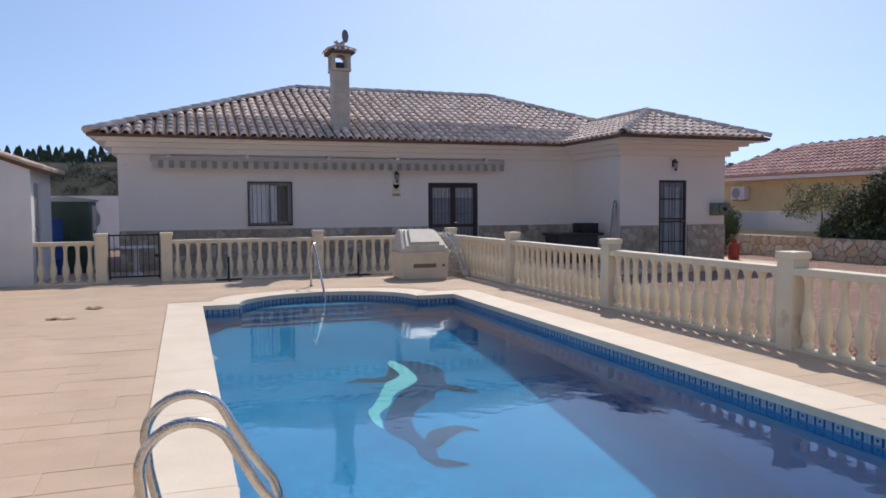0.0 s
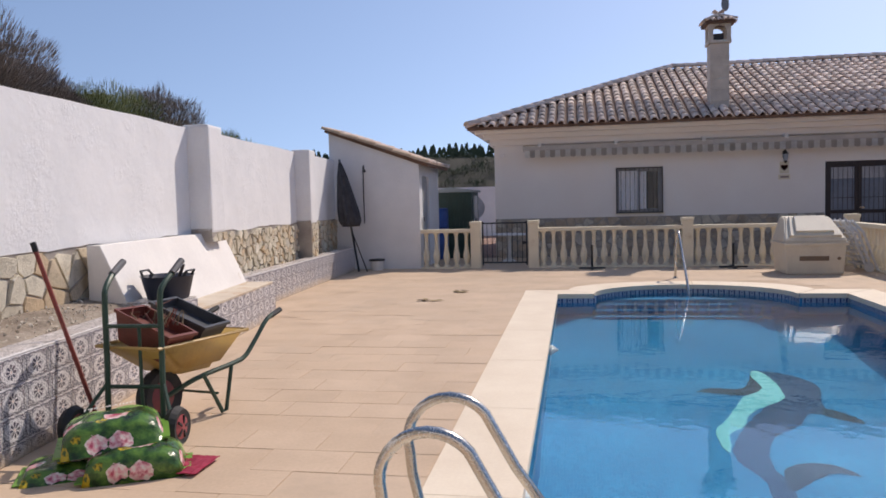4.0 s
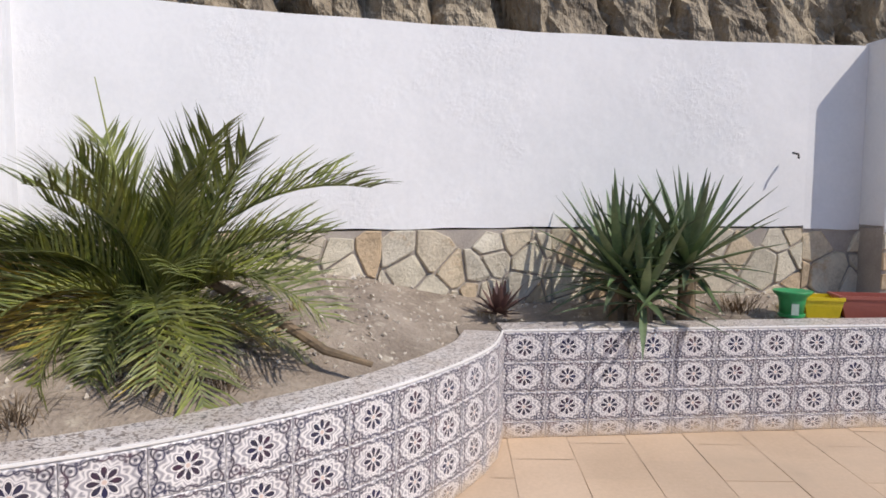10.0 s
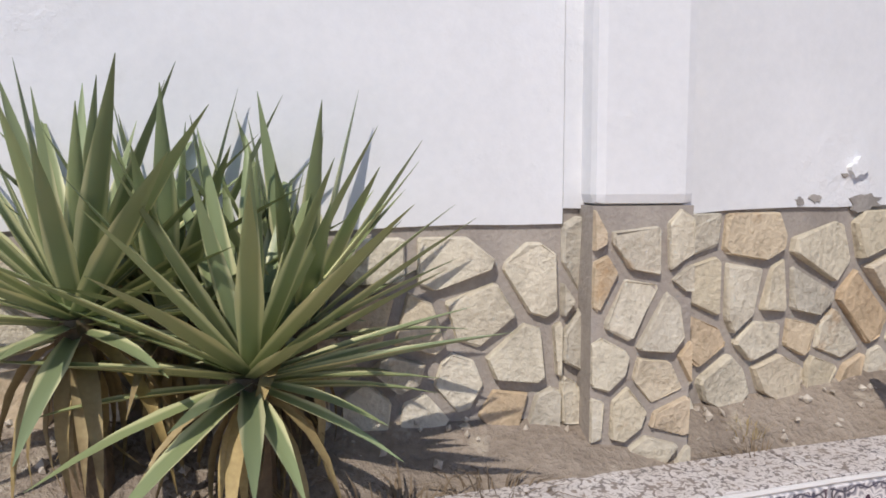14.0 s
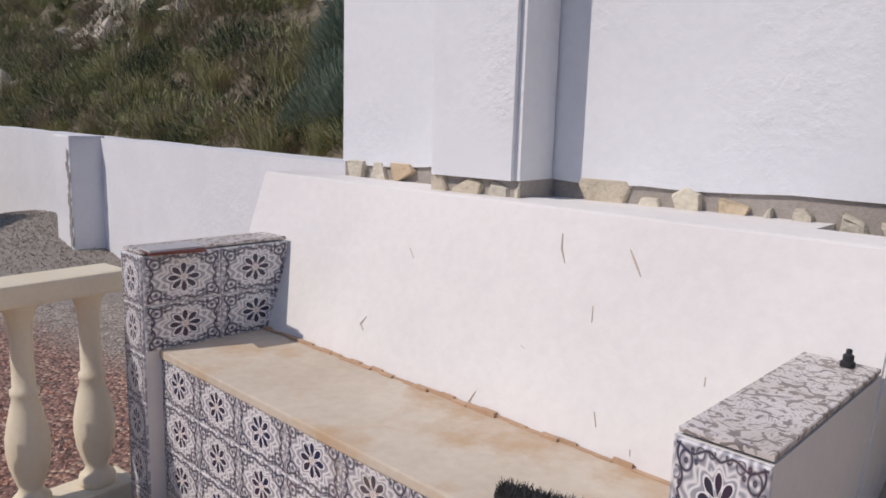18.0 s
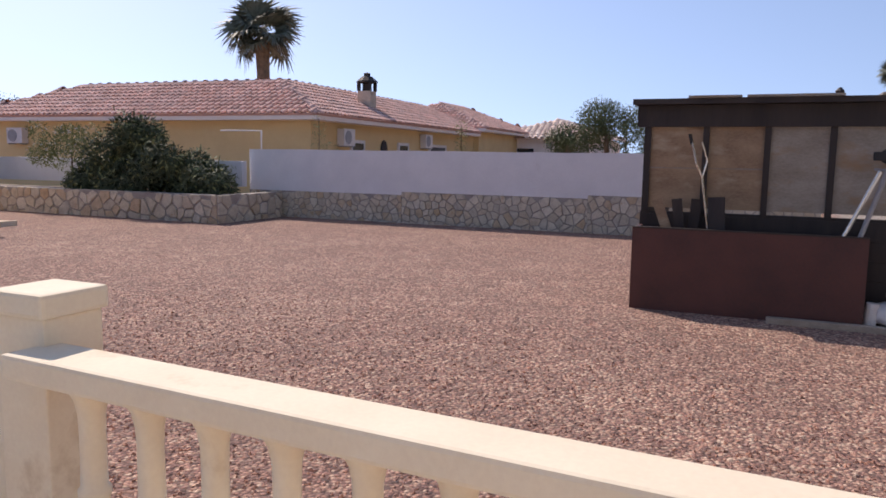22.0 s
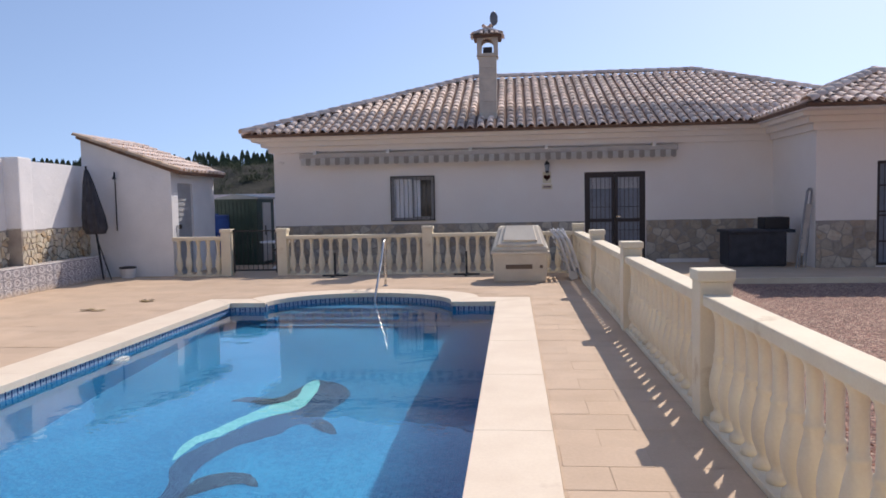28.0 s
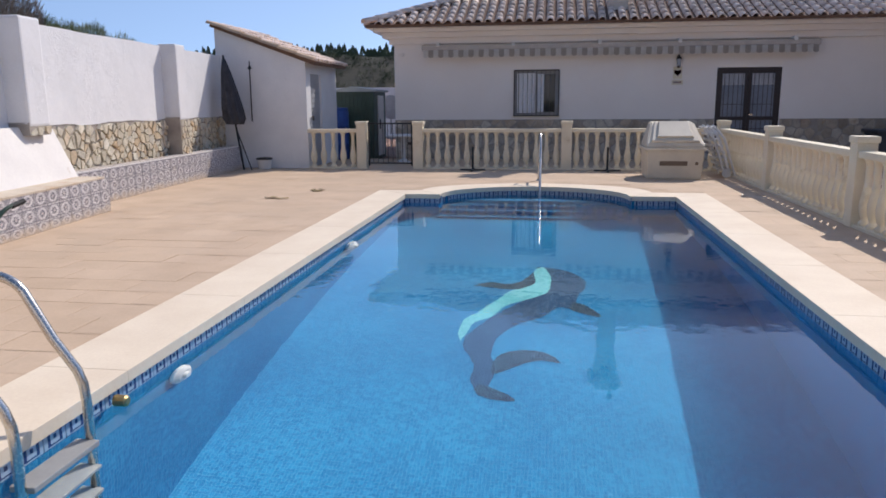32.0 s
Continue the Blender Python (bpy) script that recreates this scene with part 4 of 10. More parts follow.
def ridge_caps(parent, a, b, material, step=0.36, w=0.2, lift=0.03):
    a, b = Vector(a), Vector(b)
    d = (b - a).normalized()
    side = d.cross(Vector((0, 0, 1))).normalized()
    up = side.cross(d)
    me = barrel_tile("ridge_tile", w, step * 1.12)
    me.materials.append(material)
    n = max(1, int((b - a).length / step + 0.7))
    for i in range(n):
        p = a + d * (i * step) + up * lift
        m = Matrix(((side.x, d.x, up.x, p.x), (side.y, d.y, up.y, p.y), (side.z, d.z, up.z, p.z), (0, 0, 0, 1)))
        shared("ridge_tile", me, parent, m)


def turned_baluster():
    prof = [(0.062, 0.0), (0.062, 0.04), (0.046, 0.055), (0.037, 0.075), (0.048, 0.10), (0.063, 0.15), (0.070, 0.205), (0.069, 0.25), (0.060, 0.30), (0.048, 0.35),
            (0.040, 0.385), (0.045, 0.394), (0.045, 0.412), (0.037, 0.42), (0.0355, 0.48), (0.035, 0.57), (0.037, 0.62), (0.045, 0.66), (0.060, 0.688), (0.062, 0.70)]
    ob = smooth(part("baluster", lathe(prof, 14), cream))
    me = ob.data
    bpy.data.objects.remove(ob)
    return me


baluster_me = turned_baluster()


def balustrade_run(parent, a, b, pitch=0.205, z=0.0, ends=(0.1, 0.1), inset=0.0):
    """Foot course, turned balusters and moulded hand rail from a to b."""
    m, n = wall_frame(a, b, z)
    x0, x1 = ends[0], n - ends[1]
    bm = box(x0, x1, -0.085, 0.085, -0.10, 0.035, bevel=0.008)
    bm.transform(m)
    part("foot_course", bm, cream, parent)
    bm = box(x0, x1, -0.088, 0.088, 0.758, 0.834, bevel=0.013)
    bm.transform(m)
    part("hand_rail", bm, cream, parent)
    x1 -= inset
    k = max(1, round((x1 - x0) / pitch))
    for i in range(k):
        x = x0 + (i + 0.5) * (x1 - x0) / k
        shared("baluster", baluster_me, parent, m @ pose(x, 0, 0.03) @ Matrix.Diagonal((1.0, 1.0, 1.045, 1)))


def balustrade_post(parent, x, y, top=0.99, w=0.21, rz=0.0, z=-0.1):
    m = pose(x, y, 0, 0, 0, rz)
    bm = box(-w / 2, w / 2, -w / 2, w / 2, z, top - 0.075, bevel=0.008)
    bm.transform(m)
    post = part("post", bm, cream, parent)
    bm = box(-w / 2 - 0.016, w / 2 + 0.016, -w / 2 - 0.016, w / 2 + 0.016, top - 0.075, top, bevel=0.014)
    bm.transform(m)
    part("cap", bm, cream, post)


NORTH_Y = 14.18
EP = [(-0.10, 0.72), (-0.10, 4.07), (-0.10, 7.44), (-0.10, 10.80), (-0.10, NORTH_Y)]
bal_e = thing("balustrade", "cream cast-stone balustrade along the gravel yard", "balustrade", "terrace balustrades")
for p in EP:
    balustrade_post(bal_e, *p)
for p, q in zip(EP, EP[1:]):
    balustrade_run(bal_e, p, q)
balustrade_run(bal_e, BAL_S, BAL_E1, pitch=0.228, ends=(0.017, 0.02), inset=0.15)
bal_n = thing("balustrade", "cream cast-stone balustrade on the house side", "balustrade", "terrace balustrades")
for x in (-7.44, -6.23, -3.16):
    balustrade_post(bal_n, x, NORTH_Y)
balustrade_run(bal_n, (-6.23, NORTH_Y), (-3.16, NORTH_Y))
balustrade_run(bal_n, (-3.16, NORTH_Y), (-0.10, NORTH_Y))
balustrade_run(bal_n, (-8.62, NORTH_Y), (-7.44, NORTH_Y), ends=(0, 0.1))

gate = thing("metal_gate", "black iron bar gate between two cream posts", "gate")
bm = bmesh.new()
for z in (0.10, 0.93):
    box_into(bm, -7.31, -6.36, NORTH_Y - 0.015, NORTH_Y + 0.015, z, z + 0.03)
for x in (-7.31, -6.39):
    box_into(bm, x, x + 0.03, NORTH_Y - 0.015, NORTH_Y + 0.015, 0.06, 0.98)
part("gate_frame", bm, black_iron, gate)
for i in range(8):
    x = -7.31 + 0.95 * (i + 1) / 9
    part("bar", tube([(x, NORTH_Y, 0.12), (x, NORTH_Y, 0.94)], 0.007, 6), black_iron, gate)
part("latch", box(-6.46, -6.36, NORTH_Y - 0.03, NORTH_Y - 0.015, 0.5, 0.56), black_iron, gate)

# ---- planter walls with patterned tiles ----
tile_me = quad_tile("tile", TILE_W - 0.002, TILE_H - 0.002, 0.008, tile_mat)
strip_h = 0.10
tile_low = quad_tile("tile", TILE_W - 0.002, strip_h - 0.002, 0.008, tile_mat)
tile_flat = quad_tile("tile", TILE_W - 0.002, 0.20, 0.010, cap_mat)
white_trim = surface("white_tile_trim", (0.78, 0.76, 0.74), (0.70, 0.68, 0.66), 0.4, 3, 40, 0.1)
planter = thing("planter_wall", "low raised-bed wall faced with blue-and-white patterned tiles", "planter wall")


def tiled_front(parent, pts, top, rows=None, cap=0.20, cap_back=1):
    """Faces a low wall along pts (its front to the right of the walk) with rows of tiles down from the top."""
    for x, y, dx, dy in along(pts, TILE_W):
        z = top - 0.012 - TILE_H / 2
        k = 0
        while z - TILE_H / 2 > -0.01 and (rows is None or k < rows):
            shared("tile", tile_me, parent, Matrix(((dx, -dy, 0, x), (dy, dx, 0, y), (0, 0, 1, z), (0, 0, 0, 1))))
            z -= TILE_H
            k += 1
        if rows is None:
            left = z + TILE_H / 2
            if left > 0.03:
                me = tile_low
                shared("tile", me, parent, Matrix(((dx, -dy, 0, x), (dy, dx, 0, y), (0, 0, left / strip_h, left / 2), (0, 0, 0, 1))))
        if cap:
            shared("cap_tile", tile_flat, parent, Matrix(((dx, 0, -dy, x - dy * 0.11 * cap_back), (dy, 0, dx, y + dx * 0.11 * cap_back), (0, -1, 0, top - 0.006), (0, 0, 0, 1))))


def low_wall(parent, pts, top, thick=0.21, bottom=GROUND_Z):
    """Body of a low wall whose front runs along pts; its thickness lies to the left."""
    off = []
    for i, p in enumerate(pts):
        d, _ = unit(pts[max(i - 1, 0)], pts[min(i + 1, len(pts) - 1)])
        off.append((p[0] - d.y * thick, p[1] + d.x * thick))
    return part("wall_body", prism(list(pts) + off[::-1], bottom, top), bench_plaster, parent)


def trim_line(parent, pts, z, r=0.007):
    part("edge_trim", tube([(x, y, z) for x, y in pts], r, 6), white_trim, parent)


BENCH1_Y0, BENCH1_Y1 = 4.63, 7.62
# each front is walked with the terrace on its right
front_w = [COR, (planter_x(BENCH1_Y0), BENCH1_Y0)]
arc_line = smooth_path(ARC[::-1], 8)
south_line = SOUTH_FRONT[::-1]
for line in (south_line, arc_line, front_w):
    low_wall(planter, line, PLANTER_TOP - 0.012)
    tiled_front(planter, line, PLANTER_TOP)
    trim_line(planter, line, PLANTER_TOP - 0.004)
    back_a, back_b = [], []
    for i, p in enumerate(line):
        d, _ = unit(line[max(i - 1, 0)], line[min(i + 1, len(line) - 1)])
        back_a.append((p[0] - d.y * 0.195, p[1] + d.x * 0.195))
        back_b.append((p[0] - d.y * 0.48, p[1] + d.x * 0.48))
    part("soil_edge", prism(back_a + back_b[::-1], 0.3, 0.572 if line is not front_w else 0.568), soil_mat, planter, "earth banked against the wall")
for x0_, y0_, pts in ((0, 0, [(-8.20, -0.625), (-8.18, -0.86), (-8.46, -0.88), (-8.47, -0.55), (-8.35, -0.45)]), (0, 0, [(-6.04, -2.48), (-5.96, -2.68), (-6.22, -2.66), (-6.24, -2.40)])):
    part("corner_fill", prism(pts, 0.3, PLANTER_TOP - 0.016), soil_mat, planter)
# ---- soil of the raised beds ----
bm = bmesh.new()
bed = [(-2.70, -2.20), (-3.9, -2.33), (-5.2, -2.45), (-6.08, -2.50), (-6.38, -1.94), (-6.80, -1.44), (-7.26, -1.05), (-7.78, -0.78), (-8.25, -0.66), (-8.45, 1.0), (-8.82, 3.8), (-8.92, 4.6),
       (-9.85, 4.6), (-9.5, 1.6), (-9.1, -0.5), (-8.8, -1.4), (-8.0, -3.4), (-4.6, -2.85), (-2.75, -2.98)]
bedv = [bm.verts.new((x, y, 0)) for x, y in bed]
bmesh.ops.triangle_fill(bm, use_beauty=True, edges=[bm.edges.new((bedv[i], bedv[(i + 1) % len(bedv)])) for i in range(len(bedv))])
for _ in range(4):
    bmesh.ops.subdivide_edges(bm, edges=[e for e in bm.edges if e.calc_length() > 0.16], cuts=1)
bmesh.ops.triangulate(bm, faces=bm.faces)


def seg_dist(p, a, b):
    ux, uy = b[0] - a[0], b[1] - a[1]
    s = max(0.0, min(1.0, ((p[0] - a[0]) * ux + (p[1] - a[1]) * uy) / (ux * ux + uy * uy)))
    return math.hypot(p[0] - a[0] - ux * s, p[1] - a[1] - uy * s)


FRONTS = SOUTH_FRONT[::-1] + ARC[::-1][1:] + [(planter_x(4.7), 4.7)]


def soil_z(x, y):
    """Height of the bed: level with the wall's top in front, higher towards the hillside."""
    d = min(seg_dist((x, y), p, q) for p, q in zip(FRONTS, FRONTS[1:]))
    d = max(0.0, d - 0.24)
    k = min(1.0, max(0.0, (-0.6 - y) / 0.9))
    z = 0.556 + (0.17 + 0.20 * k) * (1 - math.exp(-d * (1.5 + 0.9 * k)))
    if d < 0.3:
        return z + (0.035 * noise.noise(Vector((x * 1.7, y * 1.7, 2.0))) + 0.012 * noise.noise(Vector((x * 9, y * 9, 5.0)))) * d / 0.3
    return z + 0.035 * noise.noise(Vector((x * 1.7, y * 1.7, 2.0))) + 0.012 * noise.noise(Vector((x * 9, y * 9, 5.0)))


for v in bm.verts:
    v.co.z = soil_z(v.co.x, v.co.y)
smooth(single("soil", bm, soil_mat, "dry stony earth in the raised bed", "soil", kind="structure"))
rng = random.Random(5)
vs, fs = [], []
octa = [(1, 0, 0), (-1, 0, 0), (0, 1, 0), (0, -1, 0), (0, 0, 1), (0, 0, -1)]
octf = [(0, 2, 4), (2, 1, 4), (1, 3, 4), (3, 0, 4), (2, 0, 5), (1, 2, 5), (3, 1, 5), (0, 3, 5)]


def scatter(n, zone, height, smin, smax, ok=None):
    """Loose angular grains: n tries in a box of the plan."""
    V, F = [], []
    for _ in range(n):
        x, y = rng.uniform(zone[0], zone[1]), rng.uniform(zone[2], zone[3])
        if ok and not ok(x, y):
            continue
        s = rng.uniform(smin, smax)
        z = height(x, y) if callable(height) else height
        rot = Euler((rng.uniform(0, 6), rng.uniform(0, 6), rng.uniform(0, 6))).to_matrix()
        k = len(V)
        sc = Vector((s * rng.uniform(0.7, 1.3), s * rng.uniform(0.7, 1.3), s * rng.uniform(0.5, 0.9)))
        for o in octa:
            p = rot @ Vector((o[0] * sc.x, o[1] * sc.y, o[2] * sc.z))
            V.append((x + p.x, y + p.y, z + p.z + s * 0.25))
        F += [tuple(i + k for i in f) for f in octf]
    return V, F


V, F = scatter(13000, (-9.7, -2.7, -3.4, 4.6), soil_z, 0.003, 0.017, lambda x, y: inside((x, y), bed))
tagged(joined("soil_stones", V, F, surface("pale_grit", (0.70, 0.64, 0.55), (0.36, 0.30, 0.24), 0.9, 9, 60, 0.2)), "loose pale grit on the dry bed", "stones", kind="stuff")
V, F = scatter(36000, (0.08, 5.2, -2.7, 5.5), GROUND_Z - 0.004, 0.007, 0.016, lambda x, y: rng.random() < (1.05 - x / 5.2) * min(1, (5.6 - y) / 2.0) * min(1, (y + 2.9) / 0.9))
tagged(joined("gravel", V, F, pebble_mat), "crushed reddish gravel beside the balustrade", "gravel", kind="stuff")
def heap_z(x, y):
    wall_y = -4.02 - 0.195 * (x - 0.7)
    return GROUND_Z + 0.34 * math.exp(-((x - 5.4) ** 2 / 3.4 + max(0.0, y - wall_y - 0.2) ** 2 / 0.62))


V, F = scatter(24000, (1.4, 8.4, -5.3, -2.2), lambda x, y: heap_z(x, y) - 0.008, 0.005, 0.011, lambda x, y: rng.random() < min(1, 5 * (heap_z(x, y) - GROUND_Z)))
grey_grit = surface("grey_grit", (0.40, 0.355, 0.305), (0.25, 0.215, 0.18), 0.9, 26, 90, 0.5, 0.012, rand=0.2)
heap = bmesh.new()
bmesh.ops.create_grid(heap, x_segments=40, y_segments=24, size=1)
for v in heap.verts:
    x, y = 5.0 + v.co.x * 3.3, -3.75 + v.co.y * 1.7
    edge_f = max(abs(v.co.x), abs(v.co.y))
    v.co = (x, y, heap_z(x, y) - 0.012 - 0.05 * edge_f ** 6 + 0.02 * noise.noise(Vector((x * 3, y * 3, 1))) * (1 - edge_f))
smooth(single("gravel_mound", heap, grey_grit, "low heap of grey gravel against the yard wall", "gravel"))
tagged(joined("loose_gravel", V, F, grey_grit), "loose grey gravel on the heap", "gravel", kind="stuff")

# ---- stone bases of the hillside walls, and pilasters ----
L_BASE = "rubble stone base of the hillside wall with wide mortar joints"
for k, (p, q) in enumerate(zip(WB, WB[1:])):
    stone_band("stone_base_%d" % (11 + k), p, q, 0.35, 1.12 + 0.03 * (k == 4), 0.20, stone_mat, L_BASE, seed=40 + k, gap=0.007, depth=0.024)
b1s = (WW[2][0] + (WW[3][0] - WW[2][0]) * 0.245, WW[2][1] + (WW[3][1] - WW[2][1]) * 0.245)
b1n = (WW[2][0] + (WW[3][0] - WW[2][0]) * 0.47, WW[2][1] + (WW[3][1] - WW[2][1]) * 0.47)
stone_band("stone_base_3", b1s, WW[2], 0.35, 1.10, 0.24, stone_mat, L_BASE, seed=5, gap=0.007, depth=0.026)
stone_band("stone_base_4", WW[3], b1n, 0.30, 1.10, 0.15, stone_mat, "rough small-stone base of the hillside wall", seed=6, depth=0.05, gap=0.012)
wall("wall_west_4", b1n, b1s, 0.3, 1.10, 0.29, white_wall, "white rendered wall base behind the bench", back=-1)
stone_band("stone_base_5", SWALL[1], (-2.56, -2.897), 0.35, 1.20, 0.185, stone_mat, L_BASE, seed=8, depth=0.032, gap=0.015)
stone_band("stone_base_6", SWALL[2], SWALL[1], 0.35, 1.25, 0.175, stone_mat, L_BASE, seed=9, depth=0.030, gap=0.014)
stone_band("stone_base_7", (-2.56, -2.897), SWALL[0], 1.10, 1.22, 0.13, stone_mat, "narrow row of small stones above the bench back", seed=10, gap=0.022, depth=0.03)


def pilaster(name, a, b, at, w, out, z0, zs, z1, seed):
    """A rendered pier standing out of a wall face a to b, with a stone foot."""
    m, n = wall_frame(a, b)
    top = thing(name, "white rendered pier of the hillside wall on a stone foot", "pier", "wall piers")
    bm = box(at, at + w, -0.05, out, zs, z1, bevel=0.03)
    bm.transform(m)
    part("shaft", bm, white_wall, top)
    foot = stone_band("stone_foot", m @ Vector((at, out - 0.01, 0)), m @ Vector((at + w, out - 0.01, 0)), z0, zs, 0.15, stone_mat, "", seed=seed, thick=out + 0.05, depth=0.022, gap=0.012)
    for k in ("label", "category", "kind"):
        if k in foot:
            del foot[k]
    foot.parent = top
    return top


def along_wall(a, b, y):
    """Distance from a, along a wall face a to b, at which it has that y."""
    _, n = unit(a, b)
    return n * (y - a[1]) / (b[1] - a[1])


for y, sd, pw in ((2.135, 21, 0.36), (7.05, 22, 0.42), (11.45, 23, 0.42)):
    pilaster("pier", WW[3], WW[2], along_wall(WW[3], WW[2], y + pw / 2), pw, 0.28, 1.02 if sd == 22 else 0.3, 1.125 if sd == 22 else 1.10, WALL_TOP + 0.03, sd)
pilaster("pier", SWALL[1], SWALL[0], -0.335, 0.28, 0.10, 0.4, 1.28, 2.95, 24)
m, n = wall_frame(SWALL[1], SWALL[0])
bm = box(n - 0.98, n - 0.63, 0.0, 0.23, 1.21, 2.98)
bmesh.ops.bevel(bm, geom=[e for e in bm.edges if abs(e.verts[0].co.z - e.verts[1].co.z) > 1], offset=0.02, segments=2, affect="EDGES")
bm.transform(m)
stone_band("stone_base_10", m @ Vector((n - 0.98, 0.205, 0)), m @ Vector((n - 0.63, 0.205, 0)), 1.02, 1.21, 0.15, stone_mat, "small stones under the pier behind the bench", seed=31, gap=0.012, thick=0.2, depth=0.02)
single("pier", bm, white_wall, "white rendered pier behind the bench", "pier", "wall piers")

# ---- benches ----
def bench(name, label, a, b, depth, seat_z, back_z, lean, arm_w, arm_z, arm_len, arms=(True, True), rear=0.02, over=0.0):
    """A built-in bench: front edge from a to b with the terrace on its right; tiled front, plastered seat and sloping back."""
    top = thing(name, label, "bench", "built-in benches")
    m, n = wall_frame(a, b)
    bm = box(0, n, 0.0, depth, GROUND_Z, seat_z - 0.03)
    bm.transform(m)
    part("bench_body", bm, bench_plaster, top)
    bm = box(-0.005, n + 0.005, -0.012, depth, seat_z - 0.03, seat_z, bevel=0.006)
    bm.transform(m)
    part("seat", bm, seat_plaster, top)
    bm = bmesh.new()
    vs = [bm.verts.new(p) for x in ((-arm_w - over if arms[0] else 0.0), (n + arm_w + 0.003 if arms[1] else n)) for p in ((x, depth - lean - 0.1, seat_z - 0.02), (x, depth + rear, seat_z - 0.02), (x, depth + rear, back_z), (x, depth - 0.10, back_z))]
    for q in ((0, 1, 2, 3), (7, 6, 5, 4), (0, 4, 5, 1), (1, 5, 6, 2), (2, 6, 7, 3), (3, 7, 4, 0)):
        bm.faces.new([vs[i] for i in q])
    bmesh.ops.recalc_face_normals(bm, faces=bm.faces)
    bmesh.ops.bevel(bm, geom=[e for e in bm.edges], offset=0.006, segments=2, affect="EDGES")
    bm.transform(m)
    part("sloping_back", bm, bench_plaster, top)
    if rear > 0.02:
        bm = box(-0.02, n - 0.10, depth + rear - 0.005, depth + 0.34, 0.3, back_z - 0.006)
        bm.transform(m)
        part("back_fill", bm, bench_plaster, top)
    w0 = m @ Vector((0, 0, 0))
    w1 = m @ Vector((n, 0, 0))
    tiled_front(top, [w0.xy[:], w1.xy[:]], seat_z, cap=0)
    trim_line(top, [w0.xy[:], w1.xy[:]], seat_z - 0.012)
    for k, on in enumerate(arms):
        if not on:
            continue
        x0, x1 = ((-arm_w, 0.0), (n, n + arm_w))[k]
        bm = box(x0, x1, -0.06, arm_len, GROUND_Z, arm_z - 0.012)
        bm.transform(m)
        arm = part("arm", bm, bench_plaster, top)
        faces = [((x0, -0.06), (x1, -0.06), 0.0)]
        faces.append(((x1, -0.06), (x1, arm_len), seat_z if k == 0 else 0))
        faces.append(((x0, arm_len), (x0, -0.06), seat_z if k == 1 else 0))
        for p, q, floor_z in faces:
            if (k == 1 and p[0] == x1 and q[0] == x1) or (k == 0 and p[0] == x0 and q[0] == x0):
                continue            # the outer side stays plain
            P, Q = m @ Vector((*p, 0)), m @ Vector((*q, 0))
            rows = None if floor_z == 0 else max(1, round((arm_z - floor_z) / TILE_H))
            d, ln = unit(P.xy, Q.xy)
            cols = max(1, round(ln / TILE_W))
            for c in range(cols):
                z = arm_z - 0.012
                r = 0
                while z > floor_z + 0.03:
                    h = min(TILE_H, z - floor_z)
                    x = (c + 0.5) * ln / cols
                    mm = Matrix(((d.x * ln / cols / TILE_W, -d.y, 0, P.x + d.x * x), (d.y * ln / cols / TILE_W, d.x, 0, P.y + d.y * x), (0, 0, h / TILE_H, z - h / 2), (0, 0, 0, 1)))
                    shared("tile", tile_me, arm, mm)
                    z -= h
        rows_n = max(1, round((arm_len + 0.06) / 0.24))
        for c in range(rows_n):
            yl = (arm_len + 0.06) / rows_n
            cc = m @ Vector(((x0 + x1) / 2, -0.06 + (c + 0.5) * yl, arm_z - 0.006))
            d, _ = unit(w0.xy, w1.xy)
            yv = m.to_3x3() @ Vector((0, yl / 0.20, 0))
            mm = Matrix(((d.x * arm_w / TILE_W, 0, yv.x, cc.x), (d.y * arm_w / TILE_W, 0, yv.y, cc.y), (0, -1, 0, cc.z), (0, 0, 0, 1)))
            shared("cap_tile", tile_flat, arm, mm)
    return top


bench("bench", "white built-in bench with a tiled front beside the wheelbarrow", (planter_x(BENCH1_Y0 + 0.42), BENCH1_Y0 + 0.42), (planter_x(BENCH1_Y1) + 0.02, BENCH1_Y1), 0.72, 0.465, 1.12, 0.30, 0.42, 0.61, 0.45, (True, False))
bench("bench", "white built-in bench with tiled arms below the tall wall", (-0.677, -2.191), (-2.53, -1.92), 0.70, 0.59, 1.158, 0.20, 0.145, 0.93, 0.50, rear=0.08, over=0.15)
# lower bed beyond the first bench
bed2 = thing("planter_wall", "lower tiled raised-bed wall running to the shed", "planter wall")
line2 = [(-9.72, BENCH1_Y1), (-10.06, 14.0)]
low_wall(bed2, line2, 0.478)
tiled_front(bed2, line2, 0.49)
trim_line(bed2, line2, 0.486)
single("soil", prism([(-9.9, BENCH1_Y1), (-10.25, 14.2), (-10.5, 14.2), (-10.0, BENCH1_Y1)], 0.2, 0.44), soil_mat, "dry earth in the lower bed", "soil", kind="structure")

# ---- yard walls ----
yard_wall = [(24.0, -8.57), (13.4, -6.50), (5.8, -5.01), (1.8, -4.23), (-1.3, -3.63)]
for i, (p, q) in enumerate(zip(yard_wall, yard_wall[1:])):
    wall("wall_yard_%d" % (i + 1), q, p, GROUND_Z - 0.1, 1.13, 0.25, white_wall, "low white rendered yard wall below the scrub slope", back=-1)
for x, y, out in ((4.12, -4.69, 0.31), (8.75, -5.59, 0.36), (12.6, -6.34, 0.36), (16.6, -7.12, 0.36), (20.6, -7.9, 0.36)):
    bm = box(-0.23, 0.23, -0.02, out, GROUND_Z - 0.1, 1.15, bevel=0.02)
    bm.transform(pose(x, y, 0, 0, 0, -10.5))
    single("pier", bm, white_wall, "weathered white pier of the yard wall", "pier", "wall piers")
BX = 13.35
